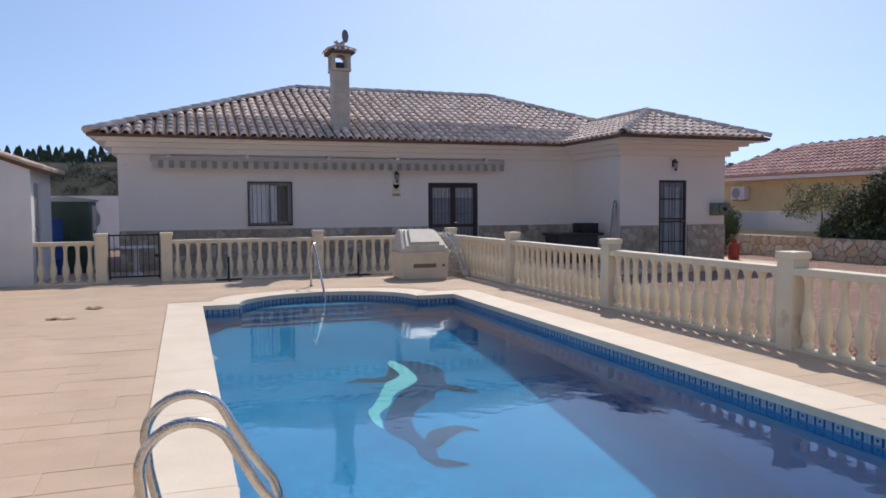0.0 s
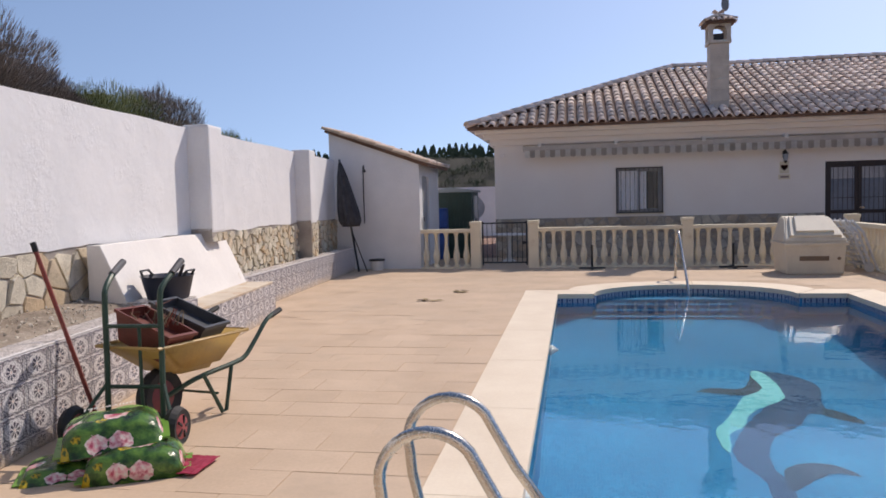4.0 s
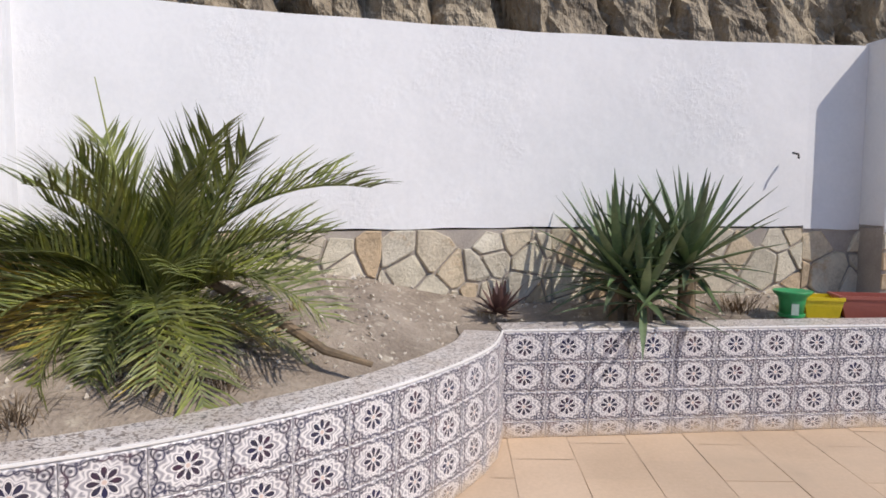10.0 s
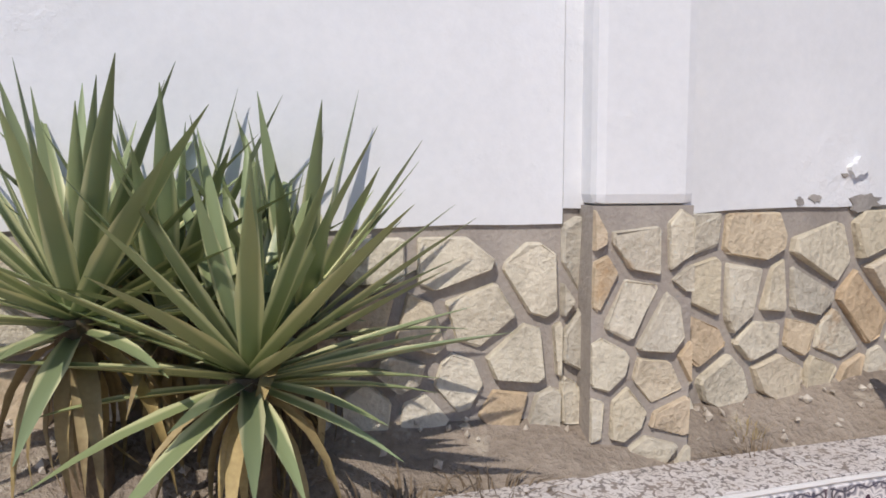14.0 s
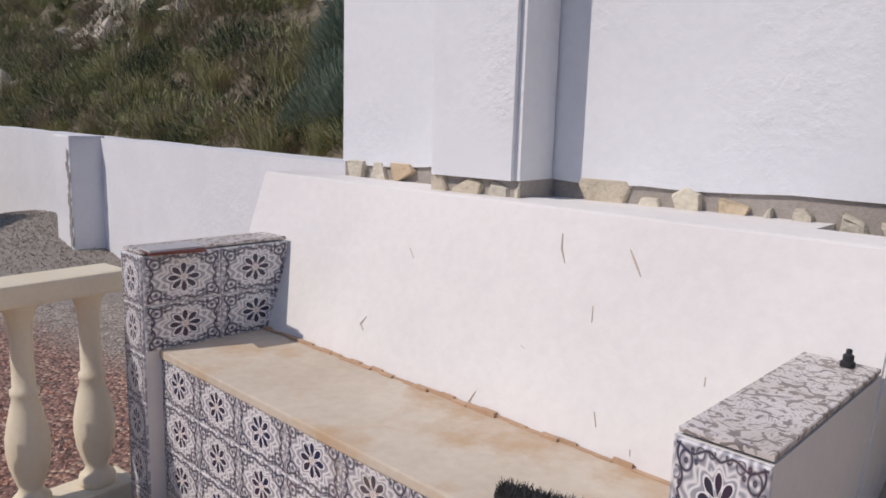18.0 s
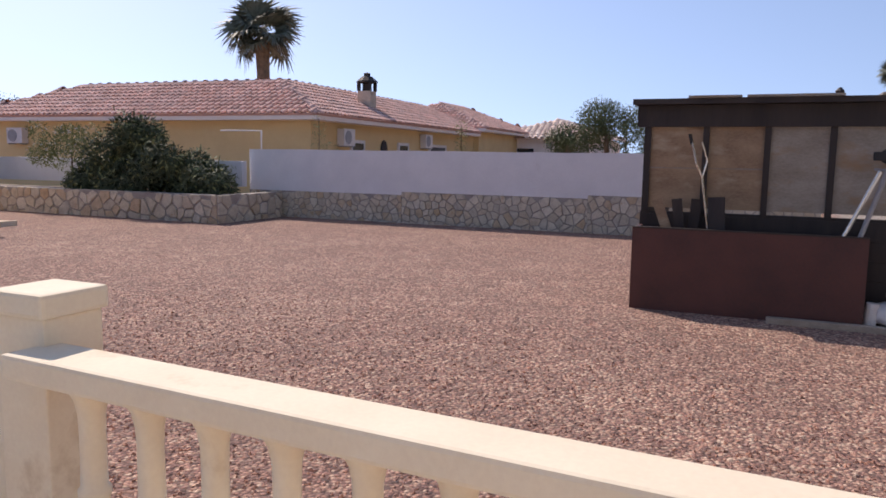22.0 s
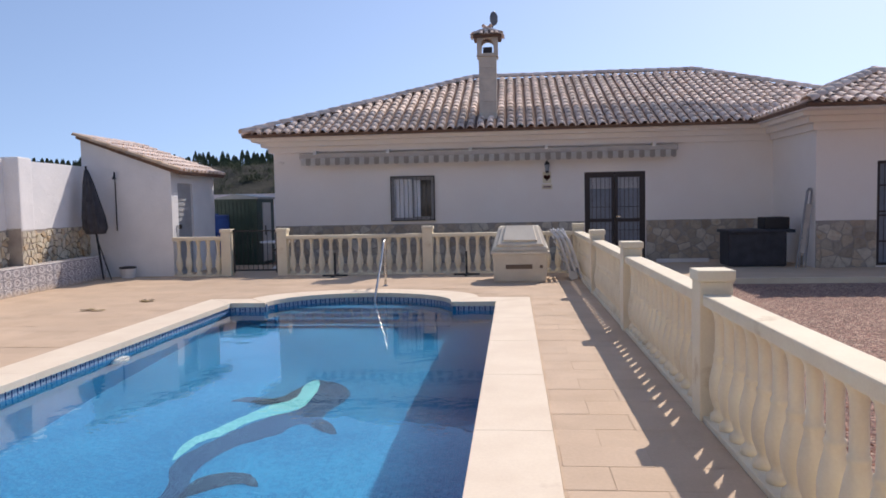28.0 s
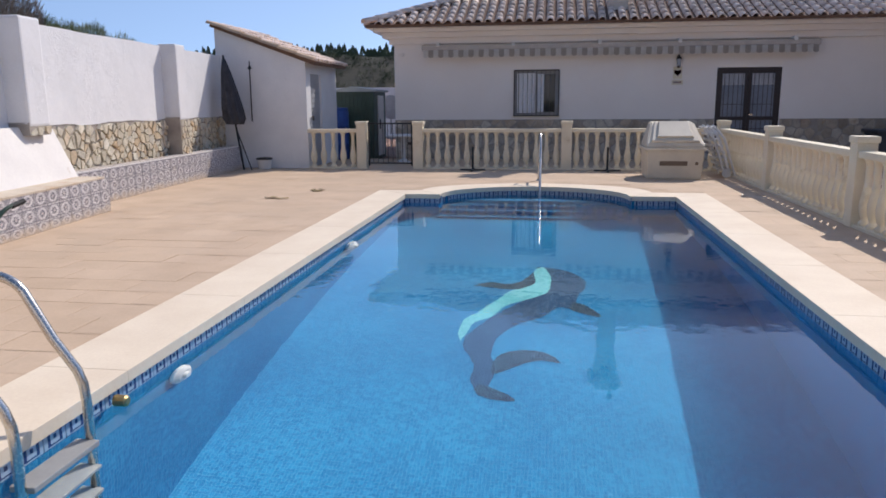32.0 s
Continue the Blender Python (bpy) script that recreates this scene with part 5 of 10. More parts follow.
wall("wall_boundary", (BX, -2.2), (BX, 10.6), 0.45, 1.55, 0.2, white_wall, "white rendered boundary wall on a stone base", back=-1, z1b=1.32)
wall("wall_boundary_2", (BX - 0.3, 10.6), (BX - 1.0, 19.5), 0.62, 1.25, 0.2, white_wall, "white rendered boundary wall on a stone base", back=-1)
for k in range(3):
    stone_band("stone_base_%d" % (8 + 12 * k), (BX - 0.02, -2.2 + 4.27 * k), (BX - 0.02, 2.07 + 4.265 * k), GROUND_Z - 0.1, 0.69 - 0.07 * k, 0.18, stone_mat, "rubble stone base of the boundary wall", seed=12 + 30 * k, depth=0.025, gap=0.009)
stone_band("stone_base_19", (BX - 0.1, 9.58), (10.95, 9.58), GROUND_Z - 0.1, 0.52, 0.30, stone_mat, "low rubble end wall of the shrub bed", seed=14, depth=0.04, thick=0.25)
stone_band("stone_base_9", (10.96, 9.6), (10.96, 19.5), GROUND_Z - 0.1, 0.52, 0.30, stone_mat, "low rubble wall of the shrub bed", seed=13, depth=0.04)

# ---- the house ----
FY, WY = 17.07, 14.58               # main front and wing front
HX0, HX1, WX0, WX1 = -7.32, 8.0, 4.66, 7.92
WALL_H = 3.05


def front_wall(name, x0, x1, y, z0, z1, openings, material, thick=0.28, parent=None):
    """A wall facing -y with openings (x0, x1, z0, z1) cut through it."""
    xs_ = sorted({x0, x1, *[o[0] for o in openings], *[o[1] for o in openings]})
    zs_ = sorted({z0, z1, *[o[2] for o in openings], *[o[3] for o in openings]})
    bm = bmesh.new()
    for a, b in zip(xs_, xs_[1:]):
        for c, d in zip(zs_, zs_[1:]):
            if any(o[0] <= (a + b) / 2 <= o[1] and o[2] <= (c + d) / 2 <= o[3] for o in openings):
                continue
            box_into(bm, a, b, y, y + thick, c, d)
    bmesh.ops.remove_doubles(bm, verts=bm.verts, dist=0.0005)
    return part(name, bm, material, parent)


WIN = (-4.38, -3.31, 1.04, 2.115)
MDOOR = (0.31, 1.74, 0.02, 2.12)
SDOOR = (5.83, 6.69, 0.03, 2.125)
house = thing("house", "single-storey white villa with a clay-tile hip roof", "house")
front_wall("front_wall", HX0, WX0 + 0.1, FY, -0.1, WALL_H, [WIN, MDOOR], house_wall, parent=house)
front_wall("wing_wall", WX0, WX1, WY, -0.1, WALL_H, [SDOOR], house_wall, parent=house)
part("wing_side_wall", box(WX0, WX0 + 0.28, WY + 0.28, FY, -0.1, WALL_H), house_wall, house)
part("side_wall", box(HX0, HX0 + 0.28, FY + 0.28, 25.6, -0.1, WALL_H), house_wall, house)
part("side_wall", box(WX1 - 0.28, WX1, WY + 0.28, 25.6, -0.1, WALL_H), house_wall, house)
part("back_wall", box(HX0, WX1, 25.6, 25.88, -0.1, WALL_H), house_wall, house)
part("room_floor", box(HX0 + 0.3, WX1 - 0.3, FY + 0.3, 25.5, -0.05, 0.0), paver_mat, house)
part("room_wall", box(HX0 + 0.3, WX1 - 0.3, 20.4, 20.5, 0, WALL_H), house_wall, house)
part("room_ceiling", box(HX0 + 0.28, WX1 - 0.28, FY + 0.28, 25.6, 2.9, 2.95), house_wall, house)
EZ = 3.17
E0, E1, EY = -7.9, 8.55, 16.45
WE0, WE1, WEY = 4.1, 8.55, 13.62
RX0, RX1, RY, RZ = -2.55, 3.9, 21.45, 5.12
BACK = RY + (RY - EY)
# cornice: stepped moulding under the eaves
for k, (o, z0, z1) in enumerate(((0.10, 2.76, 2.90), (0.24, 2.90, 3.02), (0.42, 3.02, 3.10))):
    part("cornice", box(HX0 - o, WX0 - o, FY - o, FY - 0.002, z0, z1), house_wall, house)
    part("cornice", box(WX0 - o, WX1 + o, WY - o, WY - 0.002, z0, z1), house_wall, house)
    part("cornice", box(WX0 - o, WX0 - 0.002, WY - 0.002, FY - 0.002, z0, z1), house_wall, house)
    part("cornice", box(HX0 - o, HX0 - 0.002, FY, 25.8, z0, z1), house_wall, house)
    part("cornice", box(WX1 + 0.002, WX1 + o, WY, 25.8, z0, z1), house_wall, house)
bm = prism([(E0 + 0.04, EY + 0.04), (WE0, EY + 0.04), (WE0 + 0.04, WEY + 0.04), (WE1 - 0.04, WEY + 0.04), (WE1 - 0.04, BACK - 0.04), (E0 + 0.04, BACK - 0.04)], 3.10, EZ - 0.055)
part("eaves_soffit", bm, house_wall, house)
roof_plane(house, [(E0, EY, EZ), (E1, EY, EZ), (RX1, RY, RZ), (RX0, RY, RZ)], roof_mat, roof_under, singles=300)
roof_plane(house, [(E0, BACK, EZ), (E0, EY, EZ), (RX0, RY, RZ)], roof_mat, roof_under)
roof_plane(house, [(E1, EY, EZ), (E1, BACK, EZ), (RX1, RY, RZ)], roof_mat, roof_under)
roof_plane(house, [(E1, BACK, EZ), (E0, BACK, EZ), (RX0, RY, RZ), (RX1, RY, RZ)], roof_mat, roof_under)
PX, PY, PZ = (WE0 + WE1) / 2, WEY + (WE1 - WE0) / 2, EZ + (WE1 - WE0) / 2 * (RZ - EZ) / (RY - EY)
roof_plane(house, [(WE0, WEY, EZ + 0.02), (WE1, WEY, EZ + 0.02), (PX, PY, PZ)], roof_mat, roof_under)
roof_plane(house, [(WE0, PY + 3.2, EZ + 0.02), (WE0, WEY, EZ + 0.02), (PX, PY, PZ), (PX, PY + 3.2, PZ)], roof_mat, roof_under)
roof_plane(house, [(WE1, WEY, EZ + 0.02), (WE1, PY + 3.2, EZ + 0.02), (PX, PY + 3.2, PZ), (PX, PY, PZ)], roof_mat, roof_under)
for a, b in (((E0, EY, EZ), (RX0, RY, RZ)), ((RX0, RY, RZ), (RX1, RY, RZ)), ((E1, EY, EZ), (RX1, RY, RZ)), ((E0, BACK, EZ), (RX0, RY, RZ)),
             ((WE0, WEY, EZ), (PX, PY, PZ)), ((WE1, WEY, EZ), (PX, PY, PZ)), ((PX, PY, PZ), (PX, PY + 2.5, PZ))):
    ridge_caps(house, a, b, roof_mat, w=0.25, lift=0.05)
# stone dado
for x0, x1, y, sd in ((HX0, MDOOR[0] - 0.02, FY, 31), (MDOOR[1] + 0.02, WX0, FY, 32), (WX0, SDOOR[0] - 0.02, WY, 33), (SDOOR[1] + 0.02, WX1, WY, 34)):
    d = stone_band("stone_dado", (x1, y - 0.03), (x0, y - 0.03), 0.0, 0.95, 0.23, house_stone, "", seed=sd, depth=0.012, gap=0.010, thick=0.028)
    for k in ("label", "category", "kind"):
        if k in d:
            del d[k]
    d.parent = house
# paved porch along the house
porch = thing("porch", "paved porch slab along the house front", "porch", kind="structure")
part("slab", box(0.15, 8.45, 12.62, FY, GROUND_Z - 0.05, 0.0), paver_mat, porch)
part("slab_edge", box(0.15, 8.47, 12.58, 12.618, GROUND_Z - 0.05, 0.012), cream, porch)
part("slab", box(HX0 - 1.5, 0.145, NORTH_Y + 0.12, FY, GROUND_Z - 0.05, -0.01), paver_mat, porch)
# ---- house fittings ----
glass_m, gt, gb = nt("window_glass")
gb.inputs["Transmission Weight"].default_value = 0.0
gb.inputs["Base Color"].default_value = (0.03, 0.035, 0.04, 1)
gb.inputs["Roughness"].default_value = 0.06
curtain = surface("white_curtain", (0.90, 0.90, 0.92), (0.74, 0.74, 0.76), 0.9, 4, 30, 0.4, 0.01, stretch=(6, 6, 0.3))
frame_grey = plain("grey_aluminium", (0.35, 0.35, 0.36), 0.4)
lace = surface("grey_lace", (0.52, 0.53, 0.56), (0.36, 0.37, 0.40), 0.9, 6, 60, 0.4, 0.006, stretch=(8, 8, 1))
wrought = plain("dark_brown_ironwork", (0.045, 0.035, 0.035), 0.5)


def corrugated(x0, x1, y, z0, z1, waves, amp):
    bm = bmesh.new()
    prev = None
    for i in range(waves * 6 + 1):
        u = i / (waves * 6)
        p = [bm.verts.new((x0 + (x1 - x0) * u, y + amp * math.sin(u * waves * 2 * math.pi), z)) for z in (z0, z1)]
        if prev:
            bm.faces.new((prev[0], p[0], p[1], prev[1]))
        prev = p
    return bm


def rect_frame(x0, x1, y0, y1, z0, z1, w):
    bm = box(x0, x0 + w, y0, y1, z0, z1)
    box_into(bm, x1 - w, x1, y0, y1, z0, z1)
    box_into(bm, x0 + w, x1 - w, y0, y1, z1 - w, z1)
    box_into(bm, x0 + w, x1 - w, y0, y1, z0, z0 + w)
    return bm


win = thing("window_1", "barred house window with a pale net curtain half drawn", "window", kind="structure")
x0, x1, z0, z1 = WIN
part("window_frame", rect_frame(x0, x1, FY + 0.08, FY + 0.14, z0, z1, 0.05), frame_grey, win)
part("sash", rect_frame((x0 + x1) / 2 - 0.02, x1 - 0.05, FY + 0.06, FY + 0.10, z0 + 0.05, z1 - 0.05, 0.04), frame_grey, win)
part("pane", box(x0 + 0.05, x1 - 0.05, FY + 0.12, FY + 0.125, z0 + 0.05, z1 - 0.05), glass_m, win)
part("curtain", corrugated(x0 + 0.06, x0 + 0.71, FY + 0.105, z0 + 0.06, z1 - 0.06, 6, 0.012), curtain, win, "pale net curtain")
part("window_sill", box(x0 - 0.04, x1 + 0.04, FY - 0.04, FY + 0.1, z0 - 0.03, z0), cream, win)
part("grille_frame", rect_frame(x0 - 0.01, x1 + 0.01, FY - 0.05, FY - 0.03, z0 - 0.01, z1 + 0.01, 0.025), wrought, win)
for i in range(9):
    x = x0 + (x1 - x0) * (i + 1) / 10
    part("bar", tube([(x, FY - 0.04, z0), (x, FY - 0.04, z1)], 0.006, 6), wrought, win)

door = thing("door_1", "dark double patio door with ironwork and lace curtains", "door", kind="structure")
x0, x1, z0, z1 = MDOOR
part("door_frame", rect_frame(x0, x1, FY + 0.02, FY + 0.10, z0, z1, 0.06), wrought, door)
for a, b in ((x0 + 0.06, (x0 + x1) / 2 - 0.005), ((x0 + x1) / 2 + 0.005, x1 - 0.06)):
    leaf = part("door_leaf", rect_frame(a, b, FY + 0.03, FY + 0.075, z0 + 0.06, z1 - 0.06, 0.07), wrought, door)
    part("mid_rail", box(a + 0.07, b - 0.07, FY + 0.03, FY + 0.07, 0.92, 1.0), wrought, leaf)
    part("pane", box(a + 0.07, b - 0.07, FY + 0.055, FY + 0.06, z0 + 0.13, z1 - 0.13), door_glass_dark, leaf, "opaque grey door pane")
    part("curtain", corrugated(a + 0.08, b - 0.08, FY + 0.05, 1.72, z1 - 0.14, 7, 0.004), lace, leaf, "short grey lace curtain")
    for i in range(5):
        x = a + 0.07 + (b - a - 0.14) * (i + 0.5) / 5
        part("bar", tube([(x, FY + 0.025, z0 + 0.13), (x, FY + 0.025, z1 - 0.1)], 0.006, 6), wrought, leaf)
    for z in (0.72, 1.28):
        part("bar", tube([(a + 0.07, FY + 0.022, z), (b - 0.07, FY + 0.022, z)], 0.006, 6), wrought, leaf)
part("door_handle", box((x0 + x1) / 2 + 0.03, (x0 + x1) / 2 + 0.13, FY + 0.0, FY + 0.028, 1.03, 1.06), steel, door)

door = thing("door_2", "dark barred side door with narrow frosted panes", "door", kind="structure")
x0, x1, z0, z1 = SDOOR
part("door_frame", rect_frame(x0, x1, WY + 0.02, WY + 0.10, z0, z1, 0.06), wrought, door)
part("pane", box(x0 + 0.06, x1 - 0.06, WY + 0.06, WY + 0.07, z0 + 0.06, z1 - 0.06), door_glass_dark, door, "opaque grey door pane")
frost = surface("frosted_pane", (0.37, 0.40, 0.46), (0.28, 0.31, 0.36), 0.5, 4, 40, 0.2)
for i in (0, 1):
    c = x0 + (x1 - x0) * (0.36 + 0.30 * i)
    part("frosted_pane", box(c - 0.09, c + 0.09, WY + 0.050, WY + 0.058, 0.25, 1.95), frost, door, "pale frosted pane")
for i in range(4):
    x = x0 + 0.06 + (x1 - x0 - 0.12) * (i + 0.5) / 4
    part("bar", tube([(x, WY + 0.03, z0 + 0.06), (x, WY + 0.03, z1 - 0.06)], 0.007, 6), wrought, door)
for z in (0.5, 1.02, 1.10, 1.62):
    part("rail", box(x0 + 0.06, x1 - 0.06, WY + 0.02, WY + 0.035, z, z + 0.03), wrought, door)
part("door_handle", box(x1 - 0.15, x1 - 0.06, WY - 0.02, WY + 0.02, 1.04, 1.07), steel, door)

# awning: cassette, arms and striped scalloped valance
awn = thing("awning", "rolled striped awning with a scalloped valance on the house front", "awning")
canvas_a, canvas_b = plain("awning_cream", (0.90, 0.87, 0.82), 0.9), plain("awning_taupe", (0.58, 0.52, 0.46), 0.9)
part("cassette", box(-6.6, 2.45, 16.82, 16.97, 2.58, 2.72, bevel=0.03), canvas_b, awn, "rolled taupe canvas")
n = 74
for i in range(n):
    a, b = -6.55 + 8.95 * i / n, -6.55 + 8.95 * (i + 1) / n
    bm = bmesh.new()
    up_, lo_ = [], []
    for k in range(5):
        u = k / 4
        up_.append(bm.verts.new((a + (b - a) * u, 16.80, 2.60)))
        lo_.append(bm.verts.new((a + (b - a) * u, 16.79, 2.44 - 0.02 * math.sin(math.pi * u))))
    for k in range(4):
        bm.faces.new((up_[k], up_[k + 1], lo_[k + 1], lo_[k]))
    bmesh.ops.solidify(bm, geom=bm.faces, thickness=0.003)
    part("valance_strip", bm, canvas_b if i % 2 else canvas_a, awn)
for x in (-6.2, -4.4, -2.4, -0.6, 1.9):
    part("bracket", box(x - 0.04, x + 0.04, 16.80, 17.07, 2.68, 2.78), canvas_a, awn)
    part("folding_arm", tube([(x, 16.86, 2.57), (x + 0.5, 16.84, 2.56)], 0.02, 8), canvas_a, awn)


def wall_lantern(x, y, z):
    lan = thing("wall_lantern", "small black wall lantern on the white house wall", "lamp", "wall lanterns", at=pose(x, y, z))
    part("back_plate", box(-0.035, 0.035, -0.015, 0.0, -0.10, 0.08), black_iron, lan)
    part("arm", tube([(0, 0, 0.05), (0, -0.06, 0.10), (0, -0.11, 0.10)], 0.009, 6), black_iron, lan)
    part("roof", lathe([(0.075, 0.02), (0.05, 0.06), (0.015, 0.09), (0.01, 0.12)], 8), black_iron, lan).matrix_basis = pose(0, -0.11, -0.02)
    part("glass", lathe([(0.04, -0.14), (0.062, 0.02)], 6), frost, lan).matrix_basis = pose(0, -0.11, -0.02)
    part("base", lathe([(0.012, -0.19), (0.045, -0.15), (0.045, -0.135)], 8), black_iron, lan).matrix_basis = pose(0, -0.11, -0.02)
    return lan


wall_lantern(-0.58, 17.07, 2.32)
wall_lantern(6.26, 14.58, 2.57)
plq = thing("wall_plaque", "small pale plaque with a dark red emblem", "plaque", at=pose(-0.58, 17.07, 1.95))
part("plate", box(-0.10, 0.10, -0.014, 0, -0.07, 0.20, bevel=0.005), cream, plq)
bm = bmesh.new()
heart = []
for k in range(28):
    a = 2 * math.pi * k / 28
    heart.append(bm.verts.new((0.0052 * 16 * math.sin(a) ** 3, -0.016, 0.065 + 0.0052 * (13 * math.cos(a) - 5 * math.cos(2 * a) - 2 * math.cos(3 * a) - math.cos(4 * a)))))
bm.faces.new(heart)
bmesh.ops.solidify(bm, geom=bm.faces, thickness=0.012)
part("emblem", bm, plain("dull_red", (0.25, 0.07, 0.06)), plq, "dull red heart-shaped emblem")
part("name_plate", box(-0.125, 0.125, -0.022, 0, -0.21, -0.10, bevel=0.006), cream, plq)
part("writing_bar", box(-0.09, 0.09, -0.026, -0.022, -0.175, -0.135), plain("grey_pink_print", (0.34, 0.24, 0.22)), plq)
for x, y in ((-7.1, 16.98), ):
    cam_u = thing("security_light", "white wall-mounted light under the eaves", "light", at=pose(x, y, 2.52))
    part("bracket", box(-0.03, 0.03, 0, 0.09, -0.03, 0.03), house_wall, cam_u)
    part("head", lathe([(0.03, 0), (0.06, 0.10), (0.055, 0.11)], 10), house_wall, cam_u).matrix_basis = pose(-0.02, -0.02, 0.02, 110)

# chimney
chim = thing("chimney", "pale block chimney with a tiled cap and metal disc", "chimney", at=pose(-1.97, 17.45, 0))
chim_mat = surface("pale_block", (0.66, 0.58, 0.49), (0.52, 0.45, 0.38), 0.85, 4, 50, 0.3)
for k in range(6):
    z = 3.35 + 0.27 * k
    part("block", box(-0.215, 0.215, -0.215, 0.215, z + 0.003, z + 0.267, bevel=0.008), chim_mat, chim)
part("stack_core", box(-0.205, 0.205, -0.205, 0.205, 3.3, 4.98), chim_mat, chim)
part("collar", box(-0.26, 0.26, -0.26, 0.26, 4.975, 5.05, bevel=0.01), chim_mat, chim)
for sx in (-1, 1):
    for sy in (-1, 1):
        part("pier", box(sx * 0.20 - 0.05, sx * 0.20 + 0.05, sy * 0.20 - 0.05, sy * 0.20 + 0.05, 5.05, 5.42), chim_mat, chim)
for s_ in range(4):
    arch = bmesh.new()
    for k in range(8):
        a0, a1 = math.pi * k / 8, math.pi * (k + 1) / 8
        x0_, x1_ = -0.15 * math.cos(a0), -0.15 * math.cos(a1)
        h_ = 5.27 + 0.13 * (math.sin(a0) + math.sin(a1)) / 2
        box_into(arch, x0_, x1_, -0.245, -0.165, h_, 5.42)
    arch.transform(pose(0, 0, 0, 0, 0, 90 * s_))
    part("arch", arch, chim_mat, chim)
part("inner_flue", box(-0.11, 0.11, -0.11, 0.11, 5.05, 5.22), wrought, chim)
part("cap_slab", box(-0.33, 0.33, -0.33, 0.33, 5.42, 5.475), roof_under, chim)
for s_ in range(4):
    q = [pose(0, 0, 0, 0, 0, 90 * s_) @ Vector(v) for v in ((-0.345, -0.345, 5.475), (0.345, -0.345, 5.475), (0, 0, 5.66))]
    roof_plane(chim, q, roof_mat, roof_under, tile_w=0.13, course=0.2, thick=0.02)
    ridge_caps(chim, pose(0, 0, 0, 0, 0, 90 * s_) @ Vector((-0.345, -0.345, 5.48)), (0, 0, 5.67), roof_mat, step=0.22, w=0.12, lift=0.01)
part("mast", tube([(0.10, 0, 5.55), (0.14, 0, 5.78)], 0.014, 6), black_iron, chim)
disc = part("disc", lathe([(0.02, 0), (0.13, 0.01), (0.155, 0.03), (0.14, 0.045), (0.02, 0.05)], 16), plain("grey_metal_disc", (0.20, 0.21, 0.23), 0.5), chim, "grey round metal disc")
disc.matrix_basis = pose(0.15, 0.02, 5.92, 90, 0, 25) @ Matrix.Diagonal((0.70, 1.13, 1, 1))

# things before the house wing
tbl = thing("covered_table", "low table and crates under a dark cover on the porch", "table")
dark_cover = surface("dark_tarpaulin", (0.05, 0.052, 0.065), (0.025, 0.027, 0.035), 0.6, 5, 40, 0.5, 0.02)
part("cover", box(3.08, 4.25, 14.95, 15.7, 0.0, 0.74, bevel=0.05), dark_cover, tbl)
part("cover_top", box(3.04, 4.40, 14.9, 15.75, 0.70, 0.77, bevel=0.02), dark_cover, tbl)
part("crate", box(3.85, 4.35, 15.1, 15.6, 0.77, 1.02, bevel=0.02), black_iron, tbl)
chair = thing("folded_deck_chair", "folded aluminium deck chair leaning on the wing wall", "deck chair")
for dx, dy in ((0.0, 0.0), (0.07, 0.05)):
    part("frame_loop", tube(smooth_line([(4.30 + dx, 14.60 + dy, 0.0), (4.50 + dx * 0.6, 14.66 + dy, 1.40), (4.53 + dx * 0.6, 14.67 + dy, 1.55), (4.57 + dx * 0.6, 14.68 + dy, 1.60), (4.61 + dx * 0.4, 14.69 + dy, 1.55), (4.60 + dx * 0.4, 14.68 + dy, 1.40), (4.44 + dx, 14.62 + dy, 0.0)], 4), 0.015, 8), frame_grey, chair)
for z in (0.25, 0.60, 1.0):
    part("cross_bar", tube([(4.33 + 0.14 * z, 14.61 + 0.04 * z, z), (4.46 + 0.11 * z, 14.63 + 0.04 * z, z)], 0.011, 8), frame_grey, chair)
bm = box(-0.05, 0.05, -0.008, 0.008, 0.30, 1.30)
bm.transform(pose(4.385, 14.62, 0, -2, 8, 0))
part("fabric", bm, canvas_b, chair, "taupe canvas folded between the frames")
plank = single("white_plank", box(0.95 + 0.9, 3.0, 16.2, 16.34, 0.0, 0.08, bevel=0.01), white_trim, "white plank lying by the patio door", "plank")
reel = thing("hose_reel", "grey-green wall hose reel with a drip-stained wall below", "hose reel", at=pose(7.66, 14.58, 1.36))
reel_mat = plain("grey_green_plastic", (0.17, 0.22, 0.18), 0.5)
part("case", box(-0.24, 0.24, -0.20, 0, -0.17, 0.17, bevel=0.03), reel_mat, reel)
part("drum", lathe([(0.15, 0), (0.15, 0.06), (0.08, 0.07), (0.08, 0.08)], 18), reel_mat, reel).matrix_basis = pose(0.05, -0.20, 0, 90)
part("hub", lathe([(0.06, 0), (0.05, 0.03)], 12), black_iron, reel).matrix_basis = pose(0.05, -0.28, 0, 90)
gasb = thing("gas_bottle", "orange-red gas bottle standing on the porch corner", "gas bottle", at=pose(8.1, 14.4, 0))
red_paint = surface("red_orange_paint", (0.48, 0.07, 0.035), (0.36, 0.05, 0.03), 0.4, 6, 50, 0.1)
smooth(part("bottle", lathe([(0.13, 0.0), (0.145, 0.03), (0.145, 0.36), (0.13, 0.42), (0.06, 0.46), (0.05, 0.47)], 18), red_paint, gasb))
part("collar", lathe([(0.08, 0.44), (0.085, 0.54), (0.075, 0.54), (0.07, 0.45)], 14), red_paint, gasb)
part("valve", lathe([(0.02, 0.46), (0.02, 0.53)], 8), steel, gasb)

